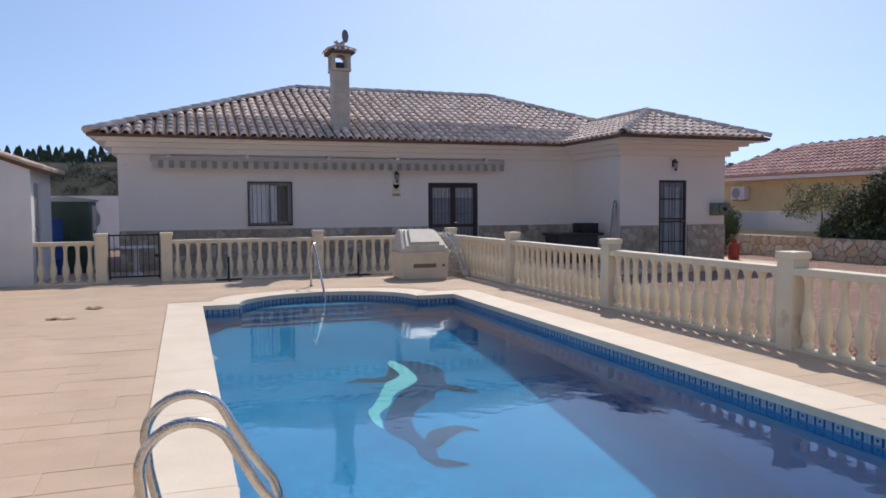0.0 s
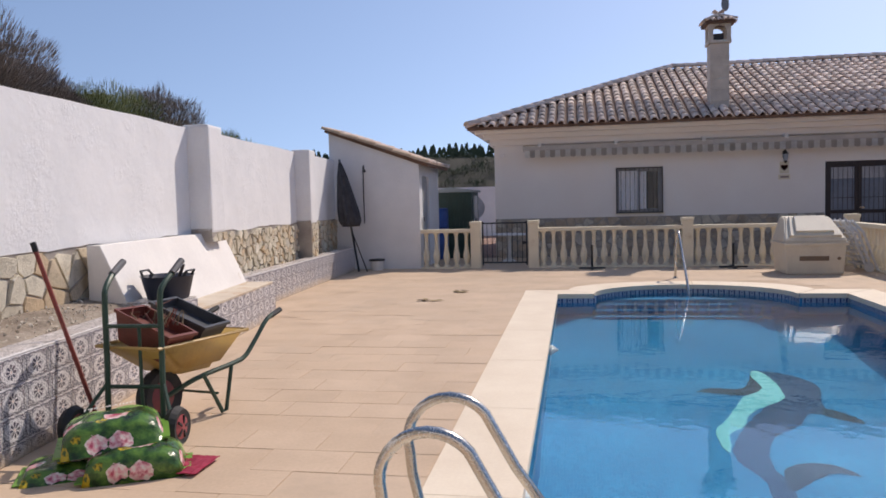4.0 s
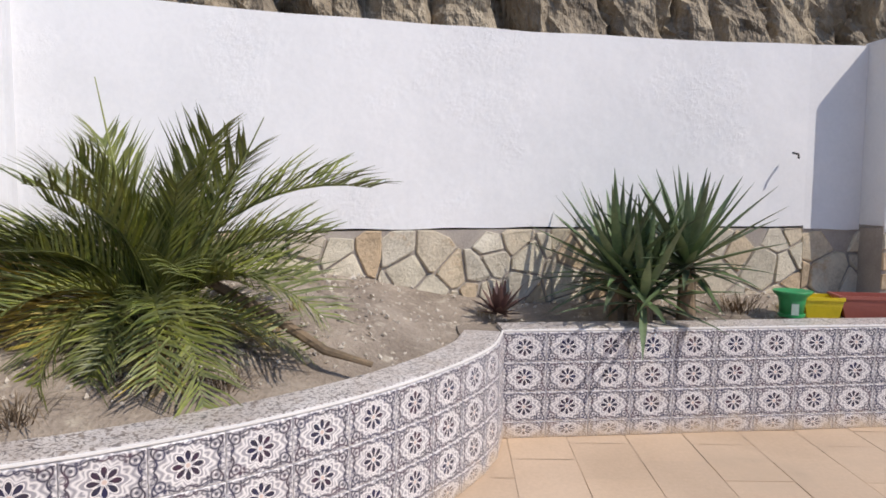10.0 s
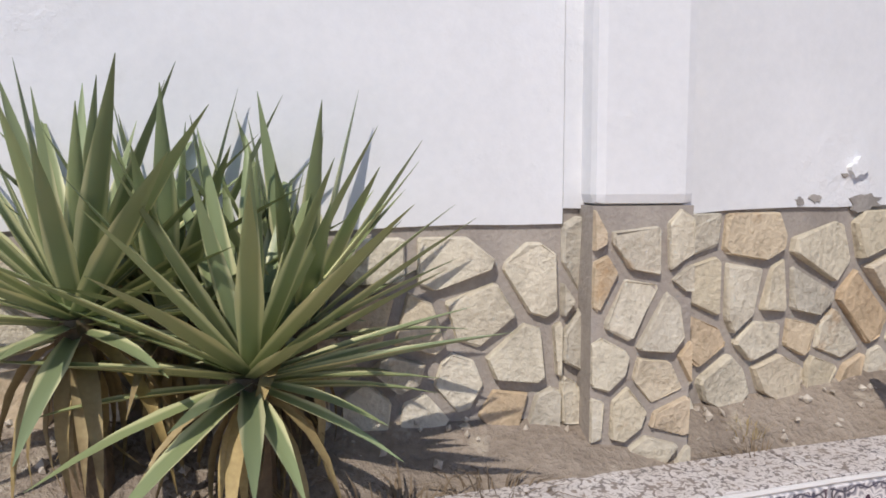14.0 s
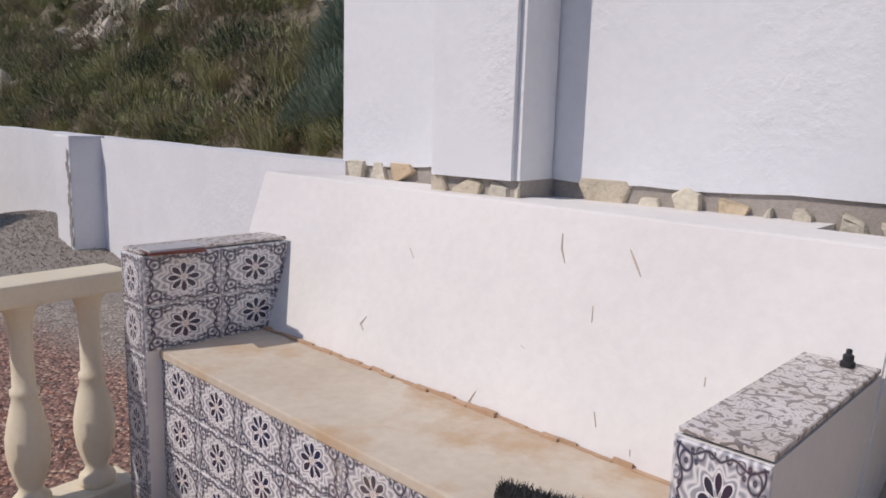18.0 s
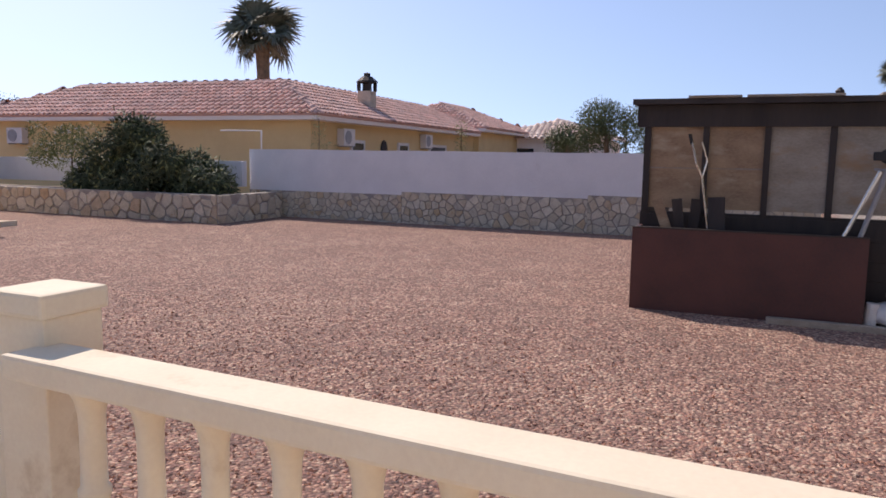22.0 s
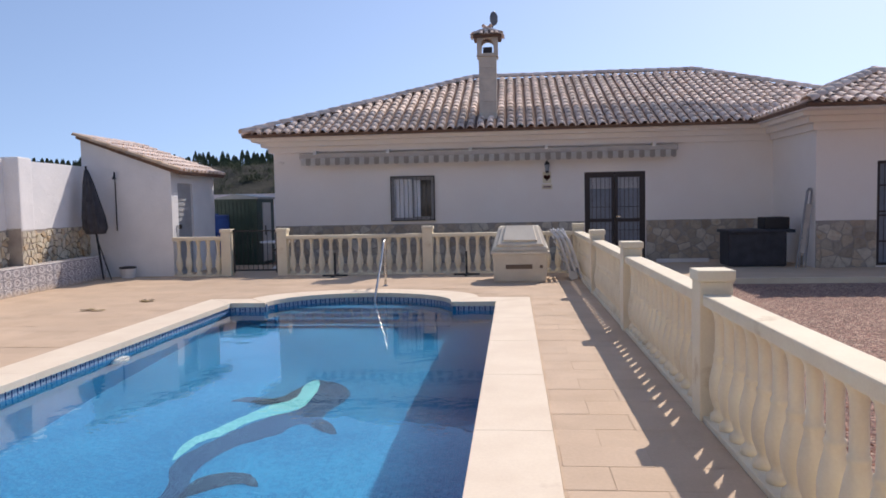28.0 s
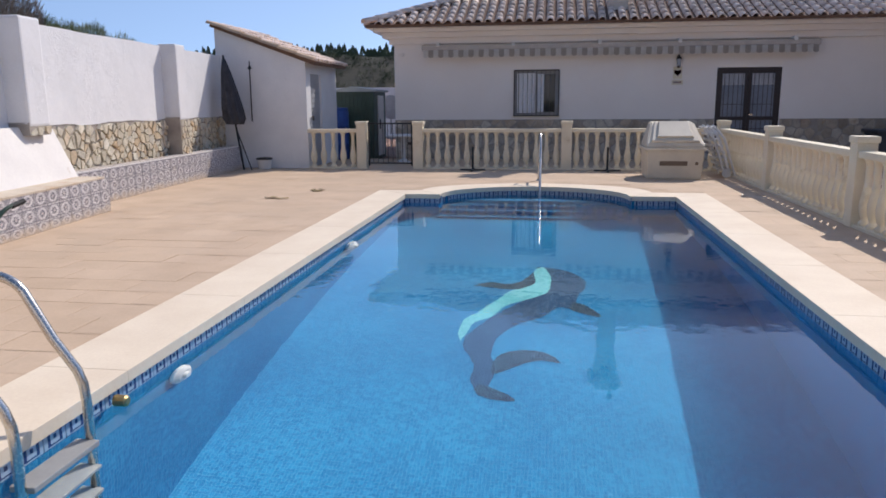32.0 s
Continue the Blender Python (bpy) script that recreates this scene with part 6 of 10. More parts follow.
# ---- shed at the end of the hillside wall ----
hut = thing("garden_shed", "white rendered lean-to shed with a tiled mono-pitch roof", "shed")
HXA, HXB, HYA, HYB = -10.62, -8.64, 14.20, 16.3
bm = prism([(HXA, HYA), (HXB, HYA), (HXB, HYA + 0.15), (HXA, HYA + 0.15)], -0.1, lambda x, y: 2.98 - (x - HXA) * 0.36)
part("shed_wall", bm, white_wall, hut)
bm = prism([(HXA, HYB), (HXB, HYB), (HXB, HYB + 0.15), (HXA, HYB + 0.15)], -0.1, lambda x, y: 2.98 - (x - HXA) * 0.36)
part("shed_wall", bm, white_wall, hut)
part("shed_wall", box(HXA - 0.002, HXA + 0.15, HYA + 0.15, HYB, -0.1, 2.9), white_wall, hut)
bm = bmesh.new()
for a, b, c, d in ((HYA + 0.15, 14.5, -0.1, 2.25), (15.25, HYB, -0.1, 2.25), (14.5, 15.25, 2.0, 2.25)):
    box_into(bm, HXB - 0.15, HXB, a, b, c, d)
part("shed_wall", bm, white_wall, hut)
slats_mat = plain("grey_white_door", (0.42, 0.43, 0.45), 0.5)
sd = part("door", box(HXB - 0.10, HXB - 0.05, 14.5, 15.25, 0, 2.0), slats_mat, hut, "grey louvred door")
for k in range(16):
    part("slat", box(HXB - 0.052, HXB - 0.035, 14.56, 15.19, 0.12 + k * 0.115, 0.19 + k * 0.115), slats_mat, sd)
part("handle", box(HXB - 0.05, HXB + 0.02, 14.58, 14.62, 1.0, 1.1), wrought, sd)
for dx, z in ((0.0, 1.0),):
    part("hung_hose", tube([(HXB + 0.03, 14.38 + 0.05 * math.cos(a), 0.95 + 0.14 * math.sin(a)) for a in [k * 0.5 for k in range(13)]], 0.012, 6), slats_mat, hut)
roof_plane(hut, [(HXB + 0.22, HYA - 0.06, 2.23), (HXB + 0.22, HYB + 0.3, 2.23), (HXA - 0.05, HYB + 0.3, 3.05), (HXA - 0.05, HYA - 0.06, 3.05)], roof_mat, roof_under, tile_w=0.22, course=0.36)
vergem = barrel_tile("verge_tile", 0.17, 0.42)
vergem.materials.append(surface("sandy_clay_tile", (0.60, 0.45, 0.32), (0.46, 0.33, 0.23), 0.85, 3, 40, 0.3, rand=0.2))
for k in range(6):
    x = HXB + 0.22 - 0.385 * k
    shared("verge_tile", vergem, hut, pose(x, HYA - 0.05, 2.25 + 0.135 * k, 0, 0, 90) @ pose(0, 0, 0, 18))

shower = thing("outdoor_shower", "thin steel shower pipe on the shed wall", "shower")
part("pipe", tube([(-9.86, 14.16, 1.0), (-9.86, 14.16, 1.95), (-9.85, 14.14, 2.20), (-9.81, 14.05, 2.24), (-9.79, 14.0, 2.16)], 0.012, 8), black_iron, shower)
part("head", lathe([(0.045, 0.0), (0.03, 0.04), (0.012, 0.07)], 12), black_iron, shower).matrix_basis = pose(-9.79, 14.0, 2.09)
par = thing("parasol", "closed dark grey parasol leaning in the wall corner", "parasol")
par_mat = surface("charcoal_fabric", (0.07, 0.07, 0.08), (0.03, 0.03, 0.038), 0.85, 6, 50, 0.4, 0.01)
part("pole", tube([(-9.81, 13.46, 0.02), (-10.24, 13.72, 2.36)], 0.022, 8), black_iron, par)
bm = bmesh.new()
rings = []
for k, (u, r) in enumerate(((0.40, 0.15), (0.45, 0.20), (0.55, 0.19), (0.7, 0.14), (0.85, 0.09), (0.97, 0.03))):
    c = Vector((-9.81, 13.46, 0.02)).lerp(Vector((-10.24, 13.72, 2.36)), u)
    rings.append([bm.verts.new(c + Vector((math.cos(a) * r * (1 + 0.25 * math.cos(8 * a)), math.sin(a) * r * (1 + 0.25 * math.cos(8 * a)), 0))) for a in [i * math.pi / 16 for i in range(32)]])
for u, v in zip(rings, rings[1:]):
    for i in range(32):
        bm.faces.new((u[i], u[(i + 1) % 32], v[(i + 1) % 32], v[i]))
bm.faces.new(rings[-1]), bm.faces.new(rings[0][::-1])
smooth(part("canopy", bm, par_mat, par))
part("foot_brace", tube([(-9.94, 13.54, 0.8), (-9.62, 13.42, 0.02)], 0.012, 6), black_iron, par)
bk = thing("white_tub", "small white tub with a dark lid by the shed wall", "tub", at=pose(-9.55, 13.95, 0))
part("tub", lathe([(0.13, 0), (0.16, 0.20), (0.15, 0.20), (0.12, 0.02)], 14), white_trim, bk)
part("lid", lathe([(0.17, 0.20), (0.17, 0.235), (0.02, 0.25)], 14), black_iron, bk)

# behind the gate
cont = thing("metal_garden_shed", "small dark green metal shed with a white door", "shed")
green = surface("dark_green_steel", (0.05, 0.095, 0.07), (0.03, 0.06, 0.045), 0.5, 3, 40, 0.1)
part("body", box(-9.14, -8.0, 17.66, 19.0, -0.1, 1.66, bevel=0.01), green, cont)
for k in range(11):
    part("rib", box(-9.10 + 0.105 * k, -9.06 + 0.105 * k, 17.645, 17.662, -0.05, 1.62), green, cont)
bm = bmesh.new()
for y in (17.60, 19.06):
    bm.verts.new((-9.22, y, 1.66)), bm.verts.new((-8.57, y, 1.79)), bm.verts.new((-7.93, y, 1.70)), bm.verts.new((-7.93, y, 1.65))
bmesh.ops.convex_hull(bm, input=bm.verts)
part("roof", bm, plain("zinc_sheet", (0.40, 0.43, 0.42), 0.5, 0.4), cont, "grey-green sheet roof")
part("door", box(-8.002, -7.972, 18.05, 18.66, 0.0, 1.56, bevel=0.006), white_trim, cont, "white panel door")
part("door_handle", box(-7.972, -7.945, 18.14, 18.17, 0.70, 0.95), black_iron, cont)
single("wall_back", box(-30, -7.4, 30.0, 30.2, -0.1, 2.0), white_wall, "white rendered wall behind the storage yard", "wall", kind="structure")
brl = thing("blue_barrel", "blue plastic drum standing behind the balustrade", "barrel", at=pose(-8.83, 16.98, GROUND_Z))
blue = surface("blue_plastic", (0.025, 0.09, 0.34), (0.02, 0.06, 0.25), 0.4, 5, 40, 0.1)
smooth(part("drum", lathe([(0.30, 0.0), (0.325, 0.03), (0.325, 0.42), (0.34, 0.44), (0.325, 0.46), (0.325, 0.88), (0.34, 0.90), (0.325, 0.92), (0.325, 1.26), (0.30, 1.30)], 24), blue, brl))
part("lid", lathe([(0.315, 1.29), (0.315, 1.34), (0.28, 1.35), (0.06, 1.35), (0.06, 1.38)], 24), blue, brl)
dish = thing("satellite_dish", "white satellite dish on a short mast by the house", "satellite dish", at=pose(-8.72, 23.0, 0))
part("mast", tube([(0, 0, -0.1), (0, 0, 1.1)], 0.025, 8), frame_grey, dish)
bm = bmesh.new()
prev = None
for k in range(6):
    r = 0.42 * k / 5
    ring = [bm.verts.new((r * math.cos(a), r * math.sin(a), r * r * 0.45)) for a in [i * math.pi / 12 for i in range(24)]] if k else [bm.verts.new((0, 0, 0))]
    if prev:
        for i in range(24):
            if len(prev) == 1:
                bm.faces.new((prev[0], ring[i], ring[(i + 1) % 24]))
            else:
                bm.faces.new((prev[i], ring[i], ring[(i + 1) % 24], prev[(i + 1) % 24]))
    prev = ring
bmesh.ops.solidify(bm, geom=bm.faces, thickness=0.008)
smooth(part("reflector", bm, plain("dish_white", (0.62, 0.62, 0.62), 0.5), dish)).matrix_basis = pose(0, 0, 1.2, -68, 0, -155)
part("feed_arm", tube([(0, 0, 1.0), (0.32, 0.16, 1.05)], 0.012, 6), frame_grey, dish)
cabm = thing("meter_cabinet", "small white cabinet standing beyond the gate", "cabinet")
part("body", box(-9.3, -8.85, 22.2, 22.6, -0.1, 1.05, bevel=0.01), white_trim, cabm)
part("door", box(-9.26, -8.89, 22.18, 22.2, 0.05, 1.0), white_trim, cabm)
tb2 = thing("garden_table", "white round garden table beyond the gate", "table", at=pose(-6.9, 15.9, 0))
part("tabletop", lathe([(0.40, 0.60), (0.42, 0.62), (0.40, 0.64)], 20), white_trim, tb2)
part("pedestal", lathe([(0.18, 0), (0.05, 0.08), (0.05, 0.6)], 12), white_trim, tb2)

# ---- poolside things ----
rail_n = thing("pool_handrail", "polished steel grab rail at the pool steps", "handrail")
smooth(part("rail", tube(smooth_line([(-3.68, 11.98, 0.0), (-3.67, 11.97, 0.50), (-3.66, 11.95, 0.70), (-3.65, 11.86, 0.81), (-3.65, 11.72, 0.78), (-3.64, 11.36, 0.45), (-3.64, 10.84, 0.02), (-3.64, 10.62, -0.30)]), 0.021, 10), steel, rail_n))
part("brace", tube([(-3.67, 11.97, 0.40), (-3.65, 11.30, 0.40)], 0.016, 8), steel, rail_n)
part("flange", lathe([(0.045, 0), (0.04, 0.012)], 12), steel, rail_n).matrix_basis = pose(-3.68, 11.98, 0.004)
lad = thing("pool_ladder", "polished steel pool ladder with curved hand rails", "ladder")
for y in (1.15, 1.60):
    pts = [(-5.985, y + 0.02, 0.0), (-6.01, y + 0.015, 0.14), (-6.05, y, 0.34)]
    for k in range(0, 13):
        a = math.pi * 1.08 - k / 12 * (math.pi * 0.86)
        pts.append((-5.885 + 0.178 * math.cos(a), y, 0.475 + 0.178 * math.sin(a)))
    pts += [(-5.63, y, 0.375), (-5.53, y, 0.235), (-5.507, y, 0.17), (-5.50, y, 0.08), (-5.50, y, -1.1)]
    smooth(part("hand_rail", tube(pts, 0.0215, 14), steel, lad))
    part("flange", lathe([(0.055, 0), (0.05, 0.016), (0.026, 0.022)], 16), steel, lad).matrix_basis = pose(-5.985, y + 0.02, 0.016)
for z in (-0.10, -0.34, -0.58, -0.82):
    tr = part("tread", box(-5.56, -5.45, 1.16, 1.59, z - 0.014, z + 0.014, bevel=0.006), plain("grey_tread", (0.34, 0.34, 0.33), 0.5), lad)
inl = thing("pool_inlet", "white round return inlet in the pool wall", "inlet", "pool inlets", at=pose(-5.675, 2.72, -0.40, 0, 90, 0) @ Matrix.Scale(1.5, 4))
part("ring", lathe([(0.075, 0), (0.075, 0.015), (0.05, 0.03), (0.03, 0.03)], 18), white_trim, inl)
part("nozzle", lathe([(0.03, 0.03), (0.02, 0.045)], 12), white_trim, inl)
copy_thing(inl, pose(-5.675, 6.6, -0.40, 0, 90, 0) @ Matrix.Scale(1.5, 4))
vlv = thing("pool_hose_stub", "short brass-coloured stub below the coping", "pipe", at=pose(-5.64, 2.02, -0.09, 0, 90, 0))
part("stub", lathe([(0.03, 0), (0.03, 0.06), (0.02, 0.07)], 10), plain("brass", (0.45, 0.33, 0.16), 0.4, 1.0), vlv)
dr = thing("skimmer_cover", "square cream skimmer cover set in the coping", "cover", at=pose(-1.36, 1.78, 0.0125, 0, 0, 2))
part("cover_plate", box(-0.12, 0.12, -0.12, 0.12, 0, 0.007, bevel=0.003), cream, dr)
part("finger_hole", lathe([(0.014, 0.0072), (0.012, 0.0085)], 10), wrought, dr)

boxm = surface("beige_plastic", (0.76, 0.68, 0.54), (0.66, 0.58, 0.46), 0.5, 3, 50, 0.1, 0.003)
dbox = thing("deck_box", "beige moulded pump box with a stepped lid", "storage box", at=pose(-1.29, 12.80, 0, 0, 0, 0))
bm = box(-0.50, 0.50, -0.42, 0.42, 0.0, 0.52, bevel=0.03)
for v in bm.verts:
    k = 1 - 0.06 * (1 - v.co.z / 0.52)
    v.co.x, v.co.y = v.co.x * k, v.co.y * k
part("body", bm, boxm, dbox)
part("rim", box(-0.53, 0.53, -0.45, 0.45, 0.50, 0.56, bevel=0.015), boxm, dbox)
def lid_point(u, v, out):
    """A point of the lid's sloping front: u across, v up the slope, out above it."""
    half = 0.50 - 0.12 * v
    return (u * half, -0.42 + 0.50 * v - 0.62 * out, 0.62 + 0.36 * v + 0.78 * out)


bm = bmesh.new()
for p in ((-0.51, -0.43, 0.56), (0.51, -0.43, 0.56), (-0.51, 0.43, 0.56), (0.51, 0.43, 0.56), lid_point(-1, 0, 0), lid_point(1, 0, 0), lid_point(-1, 1, 0), lid_point(1, 1, 0), (-0.38, 0.40, 1.0), (0.38, 0.40, 1.0)):
    bm.verts.new(p)
bmesh.ops.convex_hull(bm, input=bm.verts)
bmesh.ops.dissolve_limit(bm, angle_limit=0.02, verts=bm.verts, edges=bm.edges)
bmesh.ops.bevel(bm, geom=bm.edges, offset=0.02, segments=2, affect="EDGES")
lid = part("lid", bm, boxm, dbox)
for u, v0, v1, o in ((0.86, 0.07, 0.97, 0.045), (0.66, 0.20, 0.93, 0.085)):
    bm = bmesh.new()
    for k, out in ((1.0, -0.01), (1.0, o - 0.02), (0.95, o)):
        for a, b in ((-u, v0), (u, v0), (u, v1), (-u, v1)):
            bm.verts.new(lid_point(a * k, b + (1 - k) * (0.5 - b), out))
    bmesh.ops.convex_hull(bm, input=bm.verts)
    part("raised_panel", bm, boxm, lid)
part("vent_slot", box(-0.26, 0.22, -0.415, -0.40, 0.24, 0.32), plain("brown_vent", (0.22, 0.15, 0.10), 0.6), dbox, "brown vent slot")
part("vent_hole", lathe([(0.035, 0), (0.03, 0.012)], 12), plain("brown_vent", (0.22, 0.15, 0.10), 0.6), dbox).matrix_basis = pose(0.38, -0.40, 0.28, 90)

lng = thing("folded_loungers", "white plastic sun loungers folded against the balustrade", "sun lounger")
wpl = surface("white_plastic", (0.66, 0.66, 0.66), (0.54, 0.54, 0.55), 0.45, 4, 50, 0.1)
for k in range(3):
    o = 0.09 * k
    for s in (0, 1):
        part("side_frame", tube([(-0.72 + o + 0.08 * s, 12.95 + 0.55 * s, 0.92), (-0.55 + o, 12.85 + 0.5 * s, 0.70), (-0.42 + o, 12.80 + 0.5 * s, 0.30), (-0.34 + o, 12.75 + 0.5 * s, 0.02)], 0.022, 8), wpl, lng)
    for j in range(8):
        u = j / 7
        part("slat", box(-0.02, 0.02, 12.80, 13.40, -0.012, 0.012, pose(-0.70 + o + 0.30 * u, 0.05, 0.88 - 0.75 * u, 0, 68, 0)), wpl, lng)
part("wheel", lathe([(0.08, 0), (0.08, 0.04)], 14), wpl, lng).matrix_basis = pose(-0.33, 12.70, 0.085, 90)
for x, w in ((-5.05, 0.5), (-2.35, 0.5)):
    st = thing("parasol_stand", "low black iron parasol stand by the balustrade", "parasol stand", "parasol stands", at=pose(x, 13.85, 0))
    part("cross_foot", box(-0.26, 0.26, -0.025, 0.025, 0, 0.03), black_iron, st)
    part("cross_foot", box(-0.025, 0.025, -0.26, 0.26, 0.001, 0.031), black_iron, st)
    part("socket", tube([(0, 0, 0.0), (0, 0, 0.48)], 0.022, 8), black_iron, st)
rng = random.Random(11)
for x, y in ((-7.46, 9.15), (-7.25, 10.1)):
    lf = thing("dry_leaf_litter", "dry brown leaf scraps on the terrace tiles", "leaves", "leaf scraps", at=pose(x, y, 0.003))
    for k in range(4):
        bm = bmesh.new()
        bmesh.ops.create_grid(bm, x_segments=3, y_segments=2, size=0.5)
        for v in bm.verts:
            v.co = Vector((v.co.x * rng.uniform(0.12, 0.2), v.co.y * 0.07, 0.016 + 0.014 * abs(v.co.x) * rng.uniform(-1, 1)))
        bmesh.ops.solidify(bm, geom=bm.faces, thickness=0.002)
        part("leaf", bm, frond_dry if k % 2 else trunk_mat, lf).matrix_basis = pose(rng.uniform(-0.15, 0.15), rng.uniform(-0.08, 0.08), 0, 0, 0, rng.uniform(0, 180))
# ---- wheelbarrow, hand truck and sacks ----
yellow = surface("yellow_tray_paint", (0.50, 0.33, 0.10), (0.38, 0.24, 0.08), 0.45, 4, 50, 0.15, stain=(0.24, 0.15, 0.07), stain_at=0.6, stain_scale=4)
green_tube = surface("green_tube_paint", (0.03, 0.075, 0.055), (0.02, 0.05, 0.035), 0.45, 5, 60, 0.1)
rubber = surface("black_rubber", (0.03, 0.03, 0.032), (0.018, 0.018, 0.02), 0.7, 6, 60, 0.2)
brown_pot = surface("brown_plastic", (0.20, 0.055, 0.04), (0.14, 0.04, 0.03), 0.55, 5, 50, 0.1)
barrow = thing("wheelbarrow", "yellow wheelbarrow with green frame, loaded with old planters", "wheelbarrow", at=pose(-8.10, 3.16, 0, 0, 0, 80))
bm = bmesh.new()
lo_ = [bm.verts.new(p) for p in ((0.02, -0.15, 0.33), (0.40, -0.17, 0.31), (0.40, 0.17, 0.31), (0.02, 0.15, 0.33))]
hi_ = [bm.verts.new(p) for p in ((-0.29, -0.24, 0.57), (0.57, -0.29, 0.55), (0.57, 0.29, 0.55), (-0.29, 0.24, 0.57))]
bm.faces.new(lo_[::-1])
for i in range(4):
    bm.faces.new((lo_[i], lo_[(i + 1) % 4], hi_[(i + 1) % 4], hi_[i]))
bmesh.ops.bevel(bm, geom=[e for e in bm.edges if not e.is_boundary], offset=0.05, segments=3, affect="EDGES")
bmesh.ops.solidify(bm, geom=bm.faces, thickness=0.006)
smooth(part("tray", bm, yellow, barrow))
part("tray_rim", tube([(-0.29, -0.24, 0.57), (0.57, -0.29, 0.55), (0.57, 0.29, 0.55), (-0.29, 0.24, 0.57), (-0.29, -0.24, 0.57)], 0.012, 6), yellow, barrow)
wheel = part("wheel", lathe([(0.10, -0.03), (0.17, -0.045), (0.195, 0.0), (0.17, 0.045), (0.10, 0.03)], 22), rubber, barrow)
wheel.matrix_basis = pose(-0.02, 0, 0.195, 90)
part("rim", lathe([(0.03, -0.05), (0.11, -0.03), (0.11, 0.03), (0.03, 0.05)], 16), plain("dull_red_rim", (0.22, 0.04, 0.05), 0.5), wheel)
for s in (-1, 1):
    part("handle_tube", tube(smooth_line([(-0.03, 0.06 * s, 0.195), (0.14, 0.17 * s, 0.285), (0.46, 0.25 * s, 0.33), (0.56, 0.27 * s, 0.36), (0.68, 0.28 * s, 0.46), (0.82, 0.29 * s, 0.585), (0.98, 0.29 * s, 0.625)]), 0.017, 8), green_tube, barrow)
    part("grip", tube([(0.88, 0.29 * s, 0.602), (1.0, 0.29 * s, 0.63)], 0.021, 8), rubber, barrow)
    part("leg", tube([(0.16, 0.22 * s, 0.30), (0.30, 0.25 * s, 0.02), (0.34, 0.25 * s, 0.02), (0.42, 0.25 * s, 0.32)], 0.014, 8), green_tube, barrow)
part("cross_brace", tube([(0.26, -0.25, 0.16), (0.26, 0.25, 0.16)], 0.010, 6), green_tube, barrow)


def trough(name, label, w, d, h, m, material):
    """A tapered planter box with a rolled rim."""
    t_ = thing(name, label, "planter", at=m)
    bm = bmesh.new()
    k = 0.78
    outer = [[bm.verts.new((x * f, y * f, z)) for x, y in ((-w / 2, -d / 2), (w / 2, -d / 2), (w / 2, d / 2), (-w / 2, d / 2))] for f, z in ((k, 0), (1.0, h), (1.06, h), (1.06, h + 0.02), (0.95, h + 0.02), (0.95, h * 0.75))]
    bm.faces.new(outer[0][::-1])
    for u, v in zip(outer, outer[1:]):
        for i in range(4):
            bm.faces.new((u[i], u[(i + 1) % 4], v[(i + 1) % 4], v[i]))
    bm.faces.new(outer[-1])
    part("box", bm, material, t_)
    return t_


bwm = barrow.matrix_basis
trough("planter_trough", "brown plastic planter trough lying in the wheelbarrow", 0.46, 0.24, 0.18, bwm @ pose(-0.07, 0.02, 0.52, 26) @ pose(0, 0, 0, 0, 6, 86), brown_pot)
trough("planter_trough", "black plastic planter trough in the wheelbarrow", 0.46, 0.26, 0.18, bwm @ pose(0.26, 0.02, 0.53, 14) @ pose(0, 0, 0, 0, -6, 90), surface("black_planter_plastic", (0.075, 0.08, 0.09), (0.045, 0.048, 0.055), 0.5, 5, 50, 0.1))
roots = thing("dry_roots", "tangle of dry reddish stems in the planter", "dry plant")
rng = random.Random(3)
for k in range(26):
    p = bwm @ Vector((-0.08 + rng.uniform(-0.10, 0.14), rng.uniform(-0.2, 0.2), 0.68))
    q = p + Vector((rng.uniform(-0.12, 0.12), rng.uniform(-0.12, 0.12), rng.uniform(0.0, 0.14)))
    mid = (p + q) / 2 + Vector((rng.uniform(-0.05, 0.05), rng.uniform(-0.05, 0.05), 0.05))
    part("stem", tube([p, mid, q], [0.006, 0.004, 0.002], 5), brown_pot if k % 2 else trunk_mat, roots)

truck = thing("hand_truck", "green tubular hand truck with red-hubbed rubber wheels", "hand truck", at=pose(-8.09, 2.86, 0, 0, 0, 4))
for s in (-1, 1):
    part("upright", tube(smooth_line([(0.18 * s, -0.02, 0.06), (0.18 * s, 0.0, 0.50), (0.18 * s, 0.01, 0.86), (0.185 * s, 0.04, 0.95), (0.20 * s, 0.16, 1.03), (0.20 * s, 0.26, 1.08)]), 0.018, 8), green_tube, truck)
    part("grip", tube([(0.20 * s, 0.14, 1.02), (0.20 * s, 0.28, 1.09)], 0.024, 8), surface("grey_rubber_grip", (0.14, 0.14, 0.15), (0.09, 0.09, 0.10), 0.7, 5, 50, 0.2), truck)
    w_ = part("wheel", lathe([(0.07, -0.03), (0.105, -0.038), (0.125, 0.0), (0.105, 0.038), (0.07, 0.03)], 22), rubber, truck)
    w_.matrix_basis = pose(0.33 * s, -0.15, 0.125, 0, 90)
    part("hub", lathe([(0.02, -0.042), (0.074, -0.032), (0.074, 0.032), (0.02, 0.042)], 14), plain("dull_red_hub", (0.34, 0.06, 0.07), 0.5), w_)
    for k in range(5):
        part("spoke", box(-0.006, 0.006, 0.02, 0.068, -0.045, 0.045, pose(0, 0, 0, 0, 0, 72 * k)), rubber, w_)
    part("axle_strut", tube([(0.18 * s, 0.0, 0.36), (0.30 * s, -0.14, 0.14)], 0.012, 8), green_tube, truck)
